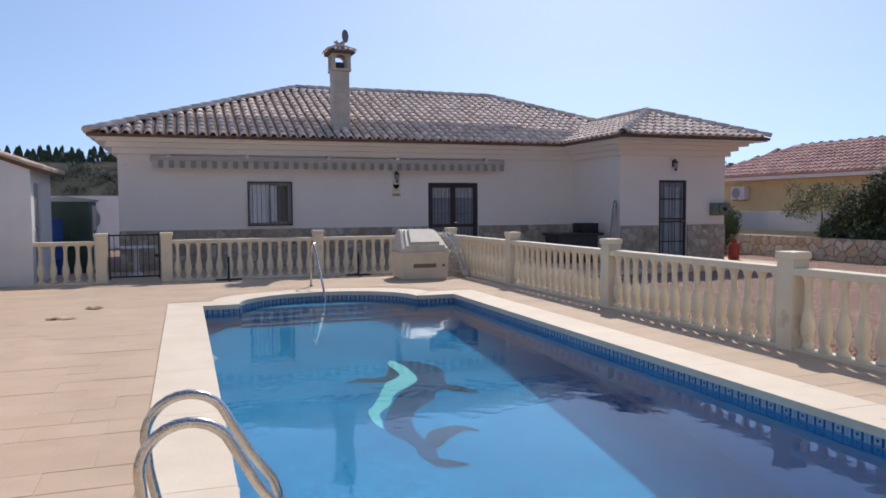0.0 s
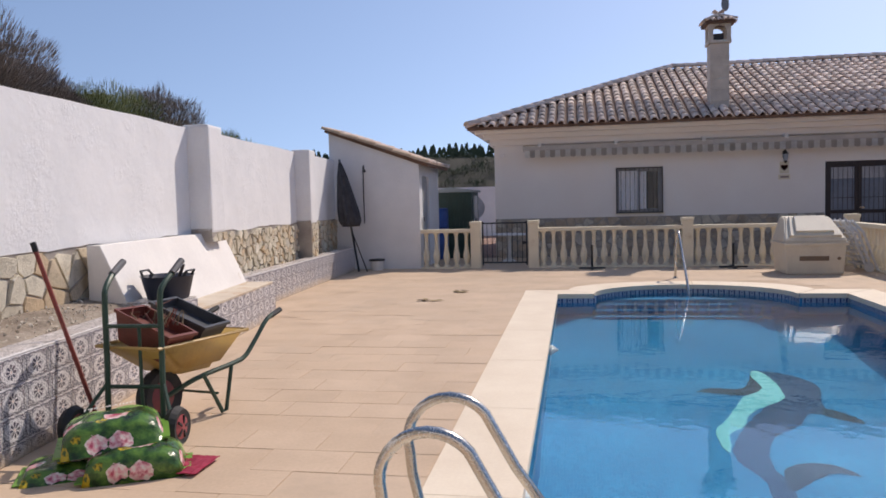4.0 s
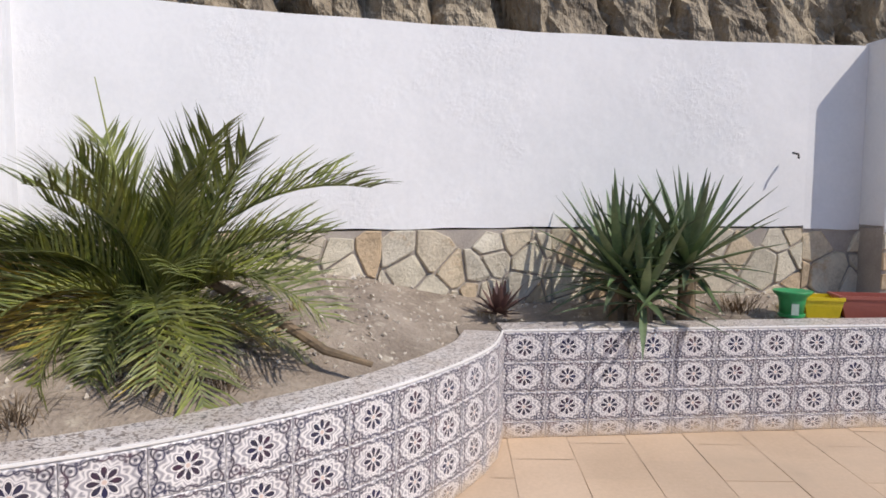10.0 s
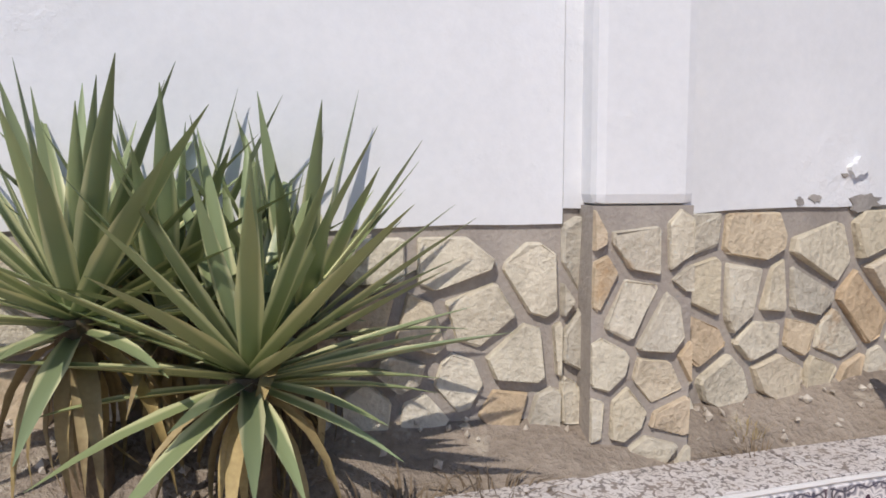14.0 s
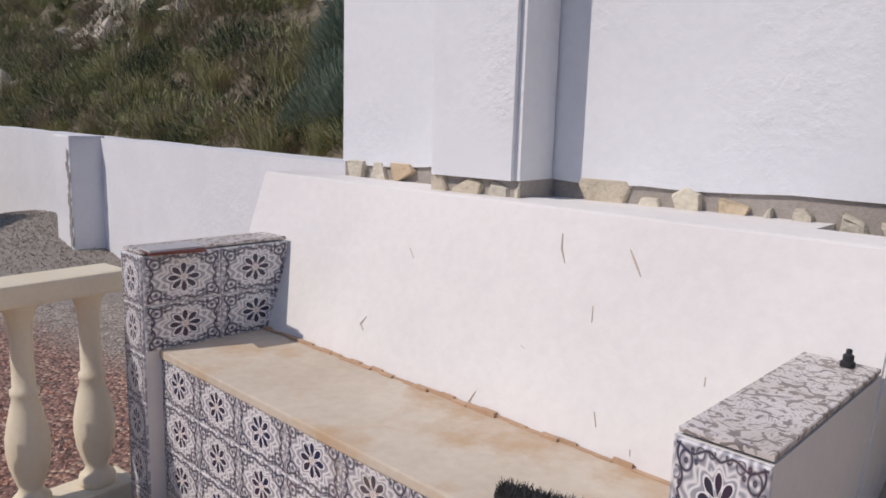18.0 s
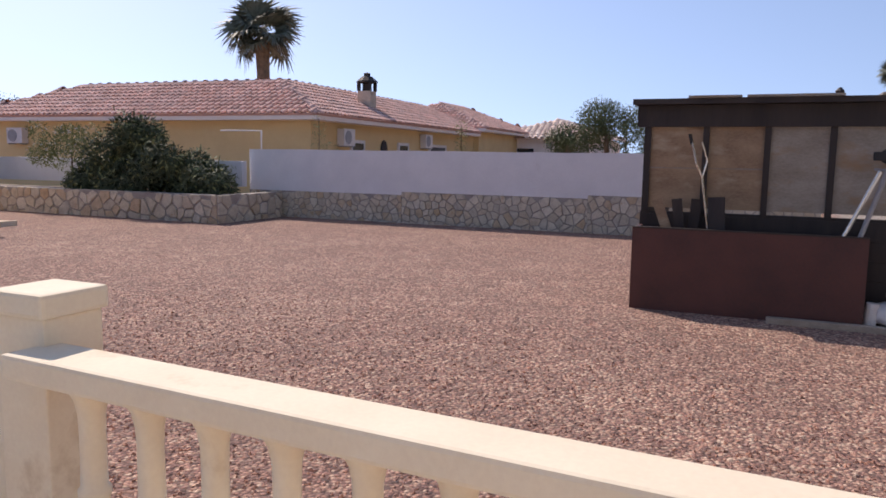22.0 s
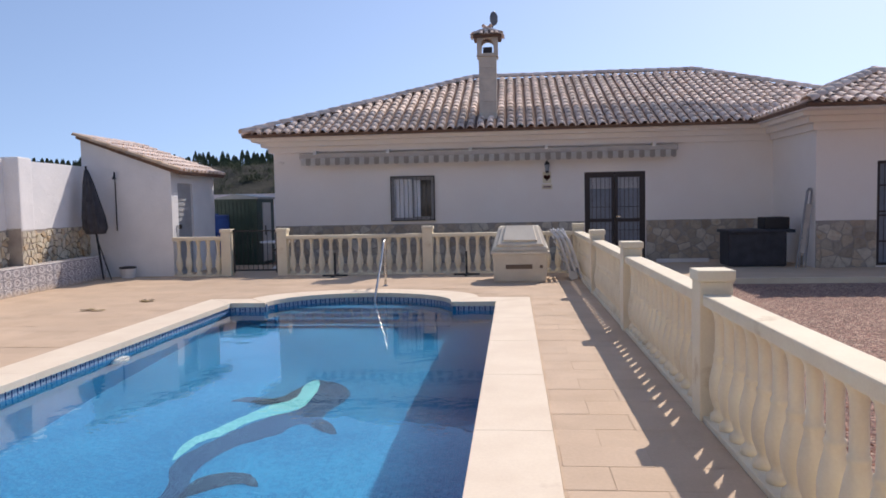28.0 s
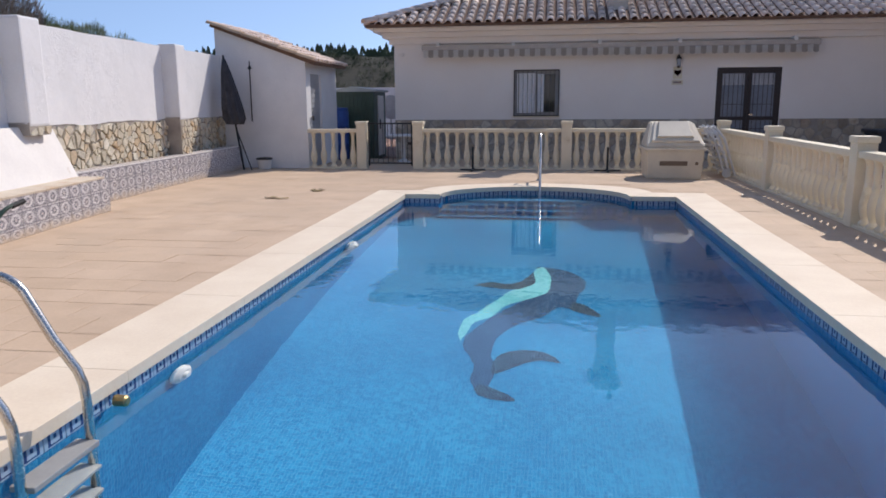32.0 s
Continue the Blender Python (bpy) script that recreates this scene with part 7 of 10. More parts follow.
for z in (0.33, 0.71):
    part("cross_bar", tube([(-0.18, 0.0, z), (0.18, 0.0, z)], 0.013, 8), green_tube, truck)
part("centre_bar", tube([(0.04, 0.0, 0.08), (0.04, 0.0, 0.71)], 0.011, 8), green_tube, truck)
part("axle", tube([(-0.33, -0.15, 0.125), (0.33, -0.15, 0.125)], 0.010, 6), green_tube, truck)
part("toe_plate", box(-0.20, 0.20, -0.24, 0.0, 0.035, 0.045), green_tube, truck)


def sack_material():
    m, t, b = nt("printed_compost_sack")
    co = coords(t, "Object")
    sep = t.nodes.new("ShaderNodeSeparateXYZ")
    t.links.new(co, sep.inputs[0])
    y = arith(t, "MULTIPLY_ADD", noise_at(t, co, 7, 3), 0.05, sep.outputs[1])
    col = ramp(t, noise_at(t, co, 9, 5, 0.6), [(0.36, (0.018, 0.03, 0.015)), (0.50, (0.045, 0.12, 0.025)), (0.64, (0.13, 0.26, 0.045))])
    pale = arith(t, "MULTIPLY", arith(t, "GREATER_THAN", y, 0.085), arith(t, "GREATER_THAN", noise_at(t, co, 5, 3), 0.40))
    col = mixc(t, pale, col, (0.26, 0.40, 0.12))
    v = node(t, "ShaderNodeTexVoronoi", Scale=7.0)
    t.links.new(co, v.inputs["Vector"])
    sepc = t.nodes.new("ShaderNodeSeparateColor")
    t.links.new(v.outputs["Color"], sepc.inputs[0])
    inrow = arith(t, "MULTIPLY", arith(t, "GREATER_THAN", y, -0.178), arith(t, "LESS_THAN", y, 0.02))
    fl = arith(t, "MULTIPLY", arith(t, "LESS_THAN", arith(t, "MULTIPLY_ADD", noise_at(t, co, 30, 2), 0.25, v.outputs["Distance"]), 0.62), inrow)
    pink = ramp(t, arith(t, "ADD", noise_at(t, co, 26, 3), arith(t, "MULTIPLY", v.outputs["Distance"], 0.3)), [(0.46, (0.50, 0.07, 0.13)), (0.60, (0.80, 0.42, 0.44)), (0.72, (0.85, 0.74, 0.68))])
    gold = ramp(t, noise_at(t, co, 30, 3), [(0.42, (0.05, 0.10, 0.02)), (0.52, (0.60, 0.44, 0.03))])
    petal = mixc(t, arith(t, "GREATER_THAN", sepc.outputs[0], 0.58), pink, gold)
    col = mixc(t, fl, col, petal)
    col = mixc(t, arith(t, "LESS_THAN", y, -0.183), col, (0.09, 0.19, 0.03))
    t.links.new(col, b.inputs["Base Color"])
    b.inputs["Roughness"].default_value = 0.22
    bump(t, b, noise_at(t, co, 16, 3), 0.5, 0.02)
    return m


sack_mat = sack_material()
sack_edge = plain("green_film", (0.17, 0.36, 0.06), 0.3)


def sack(name, m, seed, text=False):
    s_ = thing(name, "shiny green compost sack printed with pink flowers", "sack", "compost sacks", at=m)
    rng = random.Random(seed)
    bm = bmesh.new()
    bmesh.ops.create_grid(bm, x_segments=22, y_segments=14, size=1)
    top_f = list(bm.faces)
    for v in bm.verts:
        u, w = v.co.x, v.co.y
        edge_ = (1 - abs(u) ** 4) * (1 - abs(w) ** 4)
        h = 0.165 * max(edge_, 0) ** 0.42 + 0.02 * noise.noise(Vector((u * 2.5 + seed, w * 2.5, seed))) * edge_
        v.co = Vector((u * 0.295 * (1 - 0.04 * w * w), w * 0.205 * (1 - 0.05 * u * u), h))
    low = bmesh.ops.extrude_face_region(bm, geom=top_f)
    for g in low["geom"]:
        if isinstance(g, bmesh.types.BMVert):
            g.co.z = 0.0 + max(0, g.co.z) * 0.05
    smooth(part("film", bm, sack_mat, s_))
    for sx in (-1, 1):
        part("sealed_end", box(sx * 0.295 - 0.03, sx * 0.295 + 0.03, -0.17, 0.17, 0.01, 0.022, bevel=0.004), sack_edge, s_, "crimped light green end")
    if text:
        cu = bpy.data.curves.new("lettering", "FONT")
        cu.body, cu.size, cu.extrude = "universal", 0.085, 0.0008
        cu.align_x, cu.align_y = "CENTER", "CENTER"
        tob = new("lettering_source", cu)
        me = bpy.data.meshes.new_from_object(tob.evaluated_get(bpy.context.evaluated_depsgraph_get()))
        bpy.data.objects.remove(tob)
        me.materials.append(white_trim)
        wob = new("lettering", me)
        wob.parent = s_
        wob.matrix_basis = pose(0.0, 0.070, 0.190, 6, 0, 180)
    return s_


sack("compost_sack", pose(-8.12, 2.30, 0.0, 0, 0, 30) @ Matrix.Diagonal((0.86, 0.9, 0.5, 1)), 2)
sack("compost_sack", pose(-7.77, 2.34, 0.0, 0, 0, 26) @ Matrix.Diagonal((0.88, 0.9, 0.95, 1)), 5)
sack("compost_sack", pose(-7.94, 2.40, 0.145, 4, -4, 32) @ Matrix.Diagonal((0.9, 0.9, 0.95, 1)), 8, True)
cloth = thing("red_net", "crumpled red net under the sacks", "net")
bm = bmesh.new()
bmesh.ops.create_grid(bm, x_segments=16, y_segments=8, size=1)
for v in bm.verts:
    v.co = Vector((-7.55 + v.co.x * 0.16, 2.42 + v.co.y * 0.14, 0.022 + 0.02 * noise.noise(Vector((v.co.x * 4, v.co.y * 5, 3)))))
bmesh.ops.solidify(bm, geom=bm.faces, thickness=0.004)
part("mesh_cloth", bm, plain("raspberry_net", (0.36, 0.02, 0.06), 0.8), cloth)
rod = thing("rake_pole", "worn red metal pole leaning on the tiled wall", "pole")
part("pole", tube([(-8.46, 3.02, 0.0), (-8.74, 2.86, 1.20)], 0.014, 8), surface("worn_red_paint", (0.30, 0.05, 0.04), (0.20, 0.05, 0.04), 0.5, 6, 40, 0.1), rod)
part("pole_cap", tube([(-8.735, 2.863, 1.18), (-8.748, 2.856, 1.24)], 0.018, 8), rubber, rod)
tub = thing("rubber_tub", "black rubber tub with two handles and a trowel", "tub", at=pose(-9.04, 4.88, 0.612) @ Matrix.Diagonal((1.2, 1.2, 0.86, 1)))
smooth(part("tub", lathe([(0.14, 0.0), (0.15, 0.01), (0.19, 0.24), (0.20, 0.25), (0.185, 0.245), (0.14, 0.03)], 20), plain("blue_black_rubber", (0.016, 0.024, 0.05), 0.5), tub))
for s in (-1, 1):
    part("handle", tube([(0.16 * s, -0.07, 0.24), (0.19 * s, -0.05, 0.30), (0.19 * s, 0.05, 0.30), (0.16 * s, 0.07, 0.24)], 0.011, 6), rubber, tub)
part("trowel", tube([(0.05, 0.0, 0.10), (0.12, 0.03, 0.36)], 0.014, 6), wrought, tub)

# pots on the bed
gpot = thing("plant_pot", "green plastic pot with a wide dished rim on the bed", "plant pot", "pots on the bed", at=pose(-8.80, 1.22, 0.60))
green_plastic = plain("green_plastic", (0.03, 0.30, 0.10), 0.4)
smooth(part("pot", lathe([(0.066, 0), (0.078, 0.10), (0.085, 0.125), (0.112, 0.15), (0.118, 0.165), (0.108, 0.165), (0.07, 0.135)], 22), green_plastic, gpot))
part("foot_rim", lathe([(0.072, 0.0), (0.08, 0.004), (0.08, 0.02), (0.07, 0.024)], 20), green_plastic, gpot)
part("price_label", box(-0.012, 0.03, -0.0785, -0.0745, 0.02, 0.09, pose(0, 0, 0, 0, 0, 74)), plain("pale_green_label", (0.55, 0.68, 0.58)), gpot, "pale sticker")
trough("square_pot", "bright yellow square pot on the raised bed", 0.23, 0.18, 0.14, pose(-8.86, 1.42, 0.565, 0, 0, 82), plain("yellow_plastic", (0.72, 0.55, 0.02), 0.4))
trough("planter_trough", "terracotta-red plastic trough on the raised bed", 0.44, 0.19, 0.15, pose(-8.85, 1.74, 0.565, 0, 0, 84), plain("terracotta_plastic", (0.34, 0.10, 0.075), 0.55))

# taps and small fittings
tp = thing("garden_tap", "small steel tap on the wall pier", "tap", "garden taps", at=pose(-9.32, 2.02, 1.16, 0, 0, -90))
part("stem", tube([(0, 0.06, 0), (0, -0.05, 0), (0, -0.07, -0.04)], 0.012, 8), steel, tp)
part("handle", box(-0.03, 0.03, -0.03, -0.015, 0.012, 0.025), steel, tp)
copy_thing(tp, pose(-2.86, -2.84, 1.04, 0, 0, 180))
part("snipped_hook", tube([(-9.33, 1.42, 1.64), (-9.27, 1.43, 1.63), (-9.26, 1.43, 1.60)], 0.008, 6), black_iron, thing("wall_hook", "small dark hook in the white wall", "hook"))
plug = thing("drip_connector", "black drip-line connector on the bench arm", "hose fitting", at=pose(-2.69, -2.36, 0.93) @ Matrix.Scale(0.46, 4))
part("body", lathe([(0.03, 0), (0.03, 0.03), (0.022, 0.035), (0.022, 0.06), (0.012, 0.065), (0.012, 0.085)], 12), rubber, plug)
brush = thing("doormat_brush", "black bristly brush strip lying on the bench seat", "brush", at=pose(-2.22, -2.08, 0.590, 0, 0, 8))
V, F = [], []
rng = random.Random(17)
for k in range(1500):
    x, y = rng.uniform(-0.13, 0.13), rng.uniform(-0.028, 0.028)
    a = rng.uniform(0, 6.28)
    l = rng.uniform(0.008, 0.02)
    tip = (x + math.cos(a) * l * 0.7, y + math.sin(a) * l * 0.7, 0.012 + l)
    k0 = len(V)
    V += [(x - 0.002, y, 0.006), (x + 0.002, y, 0.006), tip]
    F.append((k0, k0 + 1, k0 + 2))
joined("bristles", V, F, rubber, brush)
part("back", box(-0.13, 0.13, -0.025, 0.025, 0, 0.007), rubber, brush)
lt = thing("loose_tiles", "two loose tiles lying on the bench arm", "tile")
for k in range(2):
    part("tile", box(-0.09, 0.09, -0.05, 0.05, 0, 0.007, pose(-0.72 + 0.02 * k, -2.22, 0.931 + 0.008 * k, 0, 0, 70 + 8 * k)), brown_pot if k == 0 else tile_mat, lt)
crk = thing("plaster_cracks", "thin cracks and chips in the white bench back", "crack")
bm_, bn_ = wall_frame((-0.677, -2.191), (-2.53, -1.92))
for line in (((1.416, 0.861), (1.439, 0.81), (1.462, 0.757)), ((1.205, 0.886), (1.213, 0.82), (1.234, 0.757)), ((0.526, 0.281), (0.508, 0.236), (0.529, 0.206)), ((1.349, 0.602), (1.357, 0.534)), ((1.047, 0.105), (1.032, 0.046), (1.056, 0.002)), ((1.424, 0.187), (1.438, 0.133)), ((1.539, 0.095), (1.542, 0.07)), ((0.643, 0.689), (0.672, 0.641)), ((1.676, 0.437), (1.678, 0.403)), ((1.16, 0.362), (1.176, 0.354))):
    pts = [bm_ @ Vector((x, 0.40 + 0.20 * v - 0.001, 0.57 + 0.588 * v)) for x, v in line]
    part("crack", tube(pts, [0.0016] + [0.0034] * (len(pts) - 2) + [0.0014], 4), bare_plaster, crk)
seam = bmesh.new()
g_ = random.Random(6)
for k in range(36):
    x = bn_ * k / 36
    box_into(seam, x, x + bn_ / 36, 0.40 - g_.uniform(0.004, 0.016), 0.402, 0.5895, 0.5925 + g_.uniform(0.0, 0.012))
seam.transform(bm_)
part("dirt_seam", seam, surface("rusty_dirt", (0.56, 0.38, 0.25), (0.44, 0.29, 0.18), 0.9, 9, 60, 0.3), crk, "rusty dirt along the seat joint")

# ---- plants ----
def sword_leaf(name, length, width, droop, material, segs=5):
    """A stiff tapering leaf: base at 0, rising along +z, folding along its middle, bending towards +x."""
    bm = bmesh.new()
    prev = None
    for i in range(segs + 1):
        u = i / segs
        w = width * (0.55 + 0.9 * u if u < 0.35 else 0.865 * (1 - ((u - 0.35) / 0.65) ** 1.4)) / 0.865 * 0.5
        w = max(w, 0.0008)
        z = length * u * (1 - 0.25 * droop * u)
        x = length * droop * u * u * 0.7
        row = [bm.verts.new((x + 0.0, -w, z)), bm.verts.new((x + w * 0.45, 0, z - w * 0.1)), bm.verts.new((x, w, z))]
        if prev:
            bm.faces.new((prev[0], prev[1], row[1], row[0]))
            bm.faces.new((prev[1], prev[2], row[2], row[1]))
        prev = row
    me = bpy.data.meshes.new(name)
    bm.to_mesh(me)
    bm.free()
    me.materials.append(material)
    for p in me.polygons:
        p.use_smooth = True
    return me


def rosette(parent, centre, n, meshes, lean_max, seed, lift=0.10, dry=None):
    """Leaves round a stem top: upright in the middle, spreading and drooping below."""
    rng = random.Random(seed)
    for i in range(n):
        u = (i + 0.5) / n
        a = i * 2.39996 + rng.uniform(-0.2, 0.2)
        lean = 6 + lean_max * u ** 0.9 + rng.uniform(-7, 7)
        s = rng.uniform(0.80, 1.08) * (0.86 + 0.2 * math.sin(math.pi * min(1, u * 1.2)))
        me = meshes[min(len(meshes) - 1, int(u * len(meshes)))]
        if dry and u > 0.90:
            me = dry
        m = Matrix.Translation(Vector(centre) + Vector((0, 0, lift * (0.5 - u)))) @ Euler((0, 0, a)).to_matrix().to_4x4() @ pose(0.02, 0, 0, 0, lean, 0) @ Matrix.Scale(s, 4)
        shared("leaf", me, parent, m)


dk = [sword_leaf("leaf", 0.62, 0.056, d, leaf_dark) for d in (0.02, 0.10, 0.25)]
pl = [sword_leaf("leaf", 0.545, 0.060, d, leaf_pale) for d in (0.02, 0.08, 0.22)]
dryl = sword_leaf("leaf", 0.45, 0.05, 0.9, frond_dry)
yuc = thing("yucca", "dark green spiky yucca against the stone base", "yucca")
for (x, y, z), n, sd in (((-8.62, 0.10, 0.88), 66, 1), ((-8.60, 0.50, 0.95), 58, 2), ((-8.72, 0.28, 0.80), 34, 4), ((-8.50, 0.22, 0.76), 28, 6)):
    part("stem", tube([(x, y, 0.55), (x, y, z)], [0.06, 0.045], 8), trunk_mat, yuc)
    rosette(yuc, (x, y, z), n, dk, 100, sd)
yuc = thing("yucca", "pale grey-green yucca clump with dry lower leaves", "yucca")
for (x, y, z), n, sd in (((-3.43, -2.62, 1.06), 62, 11), ((-3.79, -2.52, 0.94), 70, 12), ((-3.60, -2.76, 1.02), 36, 13), ((-3.90, -2.72, 1.00), 34, 14)):
    part("stem", tube([(x, y - 0.05, 0.58), (x, y, z)], [0.055, 0.045], 8), trunk_mat, yuc)
    rosette(yuc, (x, y, z), n, pl, 104 if sd < 13 else 70, sd, dry=dryl)
    rng = random.Random(sd)
    for k in range(30):
        shared("dry_leaf", dryl, yuc, Matrix.Translation((x, y, z - 0.05)) @ pose(0, 0, 0, 0, 0, rng.uniform(0, 360)) @ pose(0, 0, 0, 0, rng.uniform(120, 165)) @ Matrix.Scale(rng.uniform(0.5, 0.8), 4))
aga = thing("agave", "small dark reddish agave in the bed", "agave")
ag = [sword_leaf("leaf", 0.20, 0.05, d, surface("agave_leaf", (0.14, 0.07, 0.06), (0.07, 0.035, 0.03), 0.5, 6, 40, 0.2, kind="Object")) for d in (0.05, 0.2)]
rosette(aga, (-8.58, -0.62, 0.65), 22, ag, 75, 5, lift=0.03)


def frond_mesh(length, arch, material, seed, leaf=0.21, n=46, droop=0.25):
    """A feather palm frond: rachis from 0 going out along +x and arching over, with fine leaflets in a V."""
    rng = random.Random(seed)
    V, F = [], []

    def at(u):
        return Vector((length * u * (1 - 0.12 * arch * u), 0.05 * length * math.sin(u * 2 + seed) * u, length * (0.62 * u - arch * u * u)))

    def quad(p, q, r_, s_):
        k = len(V)
        V.extend((p[:], q[:], r_[:], s_[:]))
        F.append((k, k + 1, k + 2, k + 3))
    for i in range(10):
        u, v = i / 10, (i + 1) / 10
        for side in (Vector((0, 1, 0)), Vector((0, 0, 1))):
            w0, w1 = 0.010 * (1 - u) + 0.002, 0.010 * (1 - v) + 0.002
            quad(at(u) + side * w0, at(u) - side * w0, at(v) - side * w1, at(v) + side * w1)
    for i in range(n):
        u = 0.16 + 0.84 * (i + rng.uniform(-0.4, 0.4)) / n
        u = min(max(u, 0.1), 1)
        p = at(u)
        d = (at(min(u + 0.02, 1.02)) - at(u - 0.02)).normalized()
        for s in (-1, 1):
            ln = leaf * (0.45 + 0.85 * math.sin(math.pi * min(1, 0.2 + u * 0.75))) * rng.uniform(0.75, 1.2)
            out = (d * (0.95 + rng.uniform(-0.15, 0.25)) + Vector((0, s, 0)) * 0.70 + Vector((0, 0, 0.42 + rng.uniform(-0.25, 0.2)))).normalized()
            mid = p + out * ln * 0.55
            tip = p + out * ln + Vector((0, rng.uniform(-0.01, 0.01), -droop * ln * 0.45))
            wv = d.cross(out).cross(out).normalized() * 0.0050
            k = len(V)
            V.extend(((p + wv)[:], (p - wv)[:], (mid - wv)[:], (mid + wv)[:], tip[:]))
            F.extend(((k, k + 1, k + 2, k + 3), (k + 3, k + 2, k + 4)))
    me = bpy.data.meshes.new("frond")
    me.from_pydata(V, [], F)
    me.materials.append(material)
    return me


palm = thing("date_palm", "young feathery date palm with some yellowing fronds", "palm")
PC = Vector((-7.22, -2.14, 0.72))
part("trunk", lathe([(0.16, -0.2), (0.19, 0.0), (0.16, 0.12), (0.08, 0.2)], 14), trunk_mat, palm).matrix_basis = Matrix.Translation(PC)
frs = [frond_mesh(0.86, 0.34, frond_mat, 1, 0.26, 44), frond_mesh(1.0, 0.60, frond_mat, 2, 0.26, 44), frond_mesh(1.0, 0.88, frond_mat, 3, 0.25, 44), frond_mesh(0.95, 0.70, frond_mat, 6, 0.26, 44)]
frd = frond_mesh(0.92, 0.98, frond_dry, 4, 0.22, 56)
olive_dry = surface("yellowing_frond", (0.50, 0.38, 0.10), (0.30, 0.25, 0.07), 0.6, 5, 40, 0.2, 0.004, rand=0.3, kind="Object")
fry = frond_mesh(1.05, 0.92, olive_dry, 5, 0.27, 44)
rng = random.Random(8)
for i in range(56):
    u = i / 55
    tilt = -50 + 54 * u + rng.uniform(-9, 9)
    me = frs[0] if u < 0.22 else frs[1 if i % 2 else 3] if u < 0.6 else frs[2]
    if u > 0.62 and i % 2 == 0:
        me = frd if i % 3 == 0 else fry
    m = Matrix.Translation(PC + Vector((0, 0, 0.14 * (1 - u)))) @ Euler((rng.uniform(-0.15, 0.15), 0, i * 2.39996 + rng.uniform(-0.35, 0.35))).to_matrix().to_4x4() @ pose(0, 0, 0, rng.uniform(-30, 30), tilt, 0) @ Matrix.Scale(rng.uniform(0.68, 0.98) * (1 if u < 0.6 else 0.72), 4)
    shared("frond", me, palm, m)
for rz, tl, sc, me in ((112, -26, 1.12, frs[1]), (293, -16, 1.0, frs[3]), (290, 0, 1.12, fry), (305, 6, 1.12, fry), (278, 8, 1.05, fry), (318, 2, 1.0, frs[2]), (345, 10, 0.8, frs[2]), (40, 14, 0.8, frs[2]), (70, -2, 0.9, frs[3]), (250, -24, 0.95, frs[0]), (262, 4, 1.0, fry), (270, -10, 1.08, frs[3]), (284, 12, 1.0, fry), (300, -6, 1.08, frs[1]), (312, 14, 0.9, fry), (200, 8, 0.8, frs[2]), (20, 12, 0.75, frs[3]), (0, 16, 0.7, frs[2]), (330, 14, 0.75, fry)):
    shared("frond", me, palm, Matrix.Translation(PC + Vector((0, 0, 0.2))) @ pose(0, 0, 0, 0, 0, rz) @ pose(0, 0, 0, rng.uniform(-15, 15), tl) @ Matrix.Scale(sc, 4))
for dx_, dy_, h_ in ((-0.03, -0.15, 1.12), (0.08, 0.22, 0.92), (0.02, 0.30, 0.95)):
    part("spear", tube([PC + Vector((dx_ * 0.3, dy_ * 0.3, 0.2)), PC + Vector((dx_ * 1.6, dy_ * 1.6, h_))], [0.012, 0.002], 6), frond_mat, palm, "unopened spear leaf")
dead = thing("dead_frond", "bare dead palm stalk resting on the soil", "branch")
part("stalk", tube([(-7.22, -1.95, 1.02), (-7.22, -1.65, 0.86), (-7.19, -1.42, 0.72), (-7.16, -1.22, 0.67)], [0.022, 0.026, 0.02, 0.012], 8), trunk_mat, dead)
stk = thing("dry_stump", "grey broken stump standing in the bed", "stump")
part("stem", tube([(-5.66, -2.68, 0.60), (-5.645, -2.67, 0.80), (-5.62, -2.66, 0.90)], [0.032, 0.032, 0.03], 8), surface("grey_dead_wood", (0.36, 0.31, 0.26), (0.2, 0.17, 0.14), 0.9, 6, 50, 0.6), stk)
part("broken_top", tube([(-5.625, -2.66, 0.895), (-5.60, -2.655, 0.955), (-5.595, -2.65, 0.975)], [0.03, 0.024, 0.014], 8), trunk_mat, stk, "dark splintered top")
part("side_twig", tube([(-5.65, -2.67, 0.80), (-5.69, -2.645, 0.84), (-5.70, -2.64, 0.88)], [0.018, 0.014, 0.006], 6), trunk_mat, stk)
log = thing("cut_log", "short sawn log lying in the bed", "log", at=pose(-3.06, -2.73, soil_z(-3.06, -2.73) + 0.04, -90, 0, 25) @ Matrix.Scale(0.75, 4))
part("wood", lathe([(0.062, -0.10), (0.066, 0.0), (0.060, 0.10)], 14), trunk_mat, log)
part("sawn_end", lathe([(0.058, 0.10), (0.056, 0.103)], 14), surface("sawn_wood", (0.42, 0.30, 0.16), (0.30, 0.20, 0.10), 0.8, 8, 60, 0.2), log, "pale sawn end")


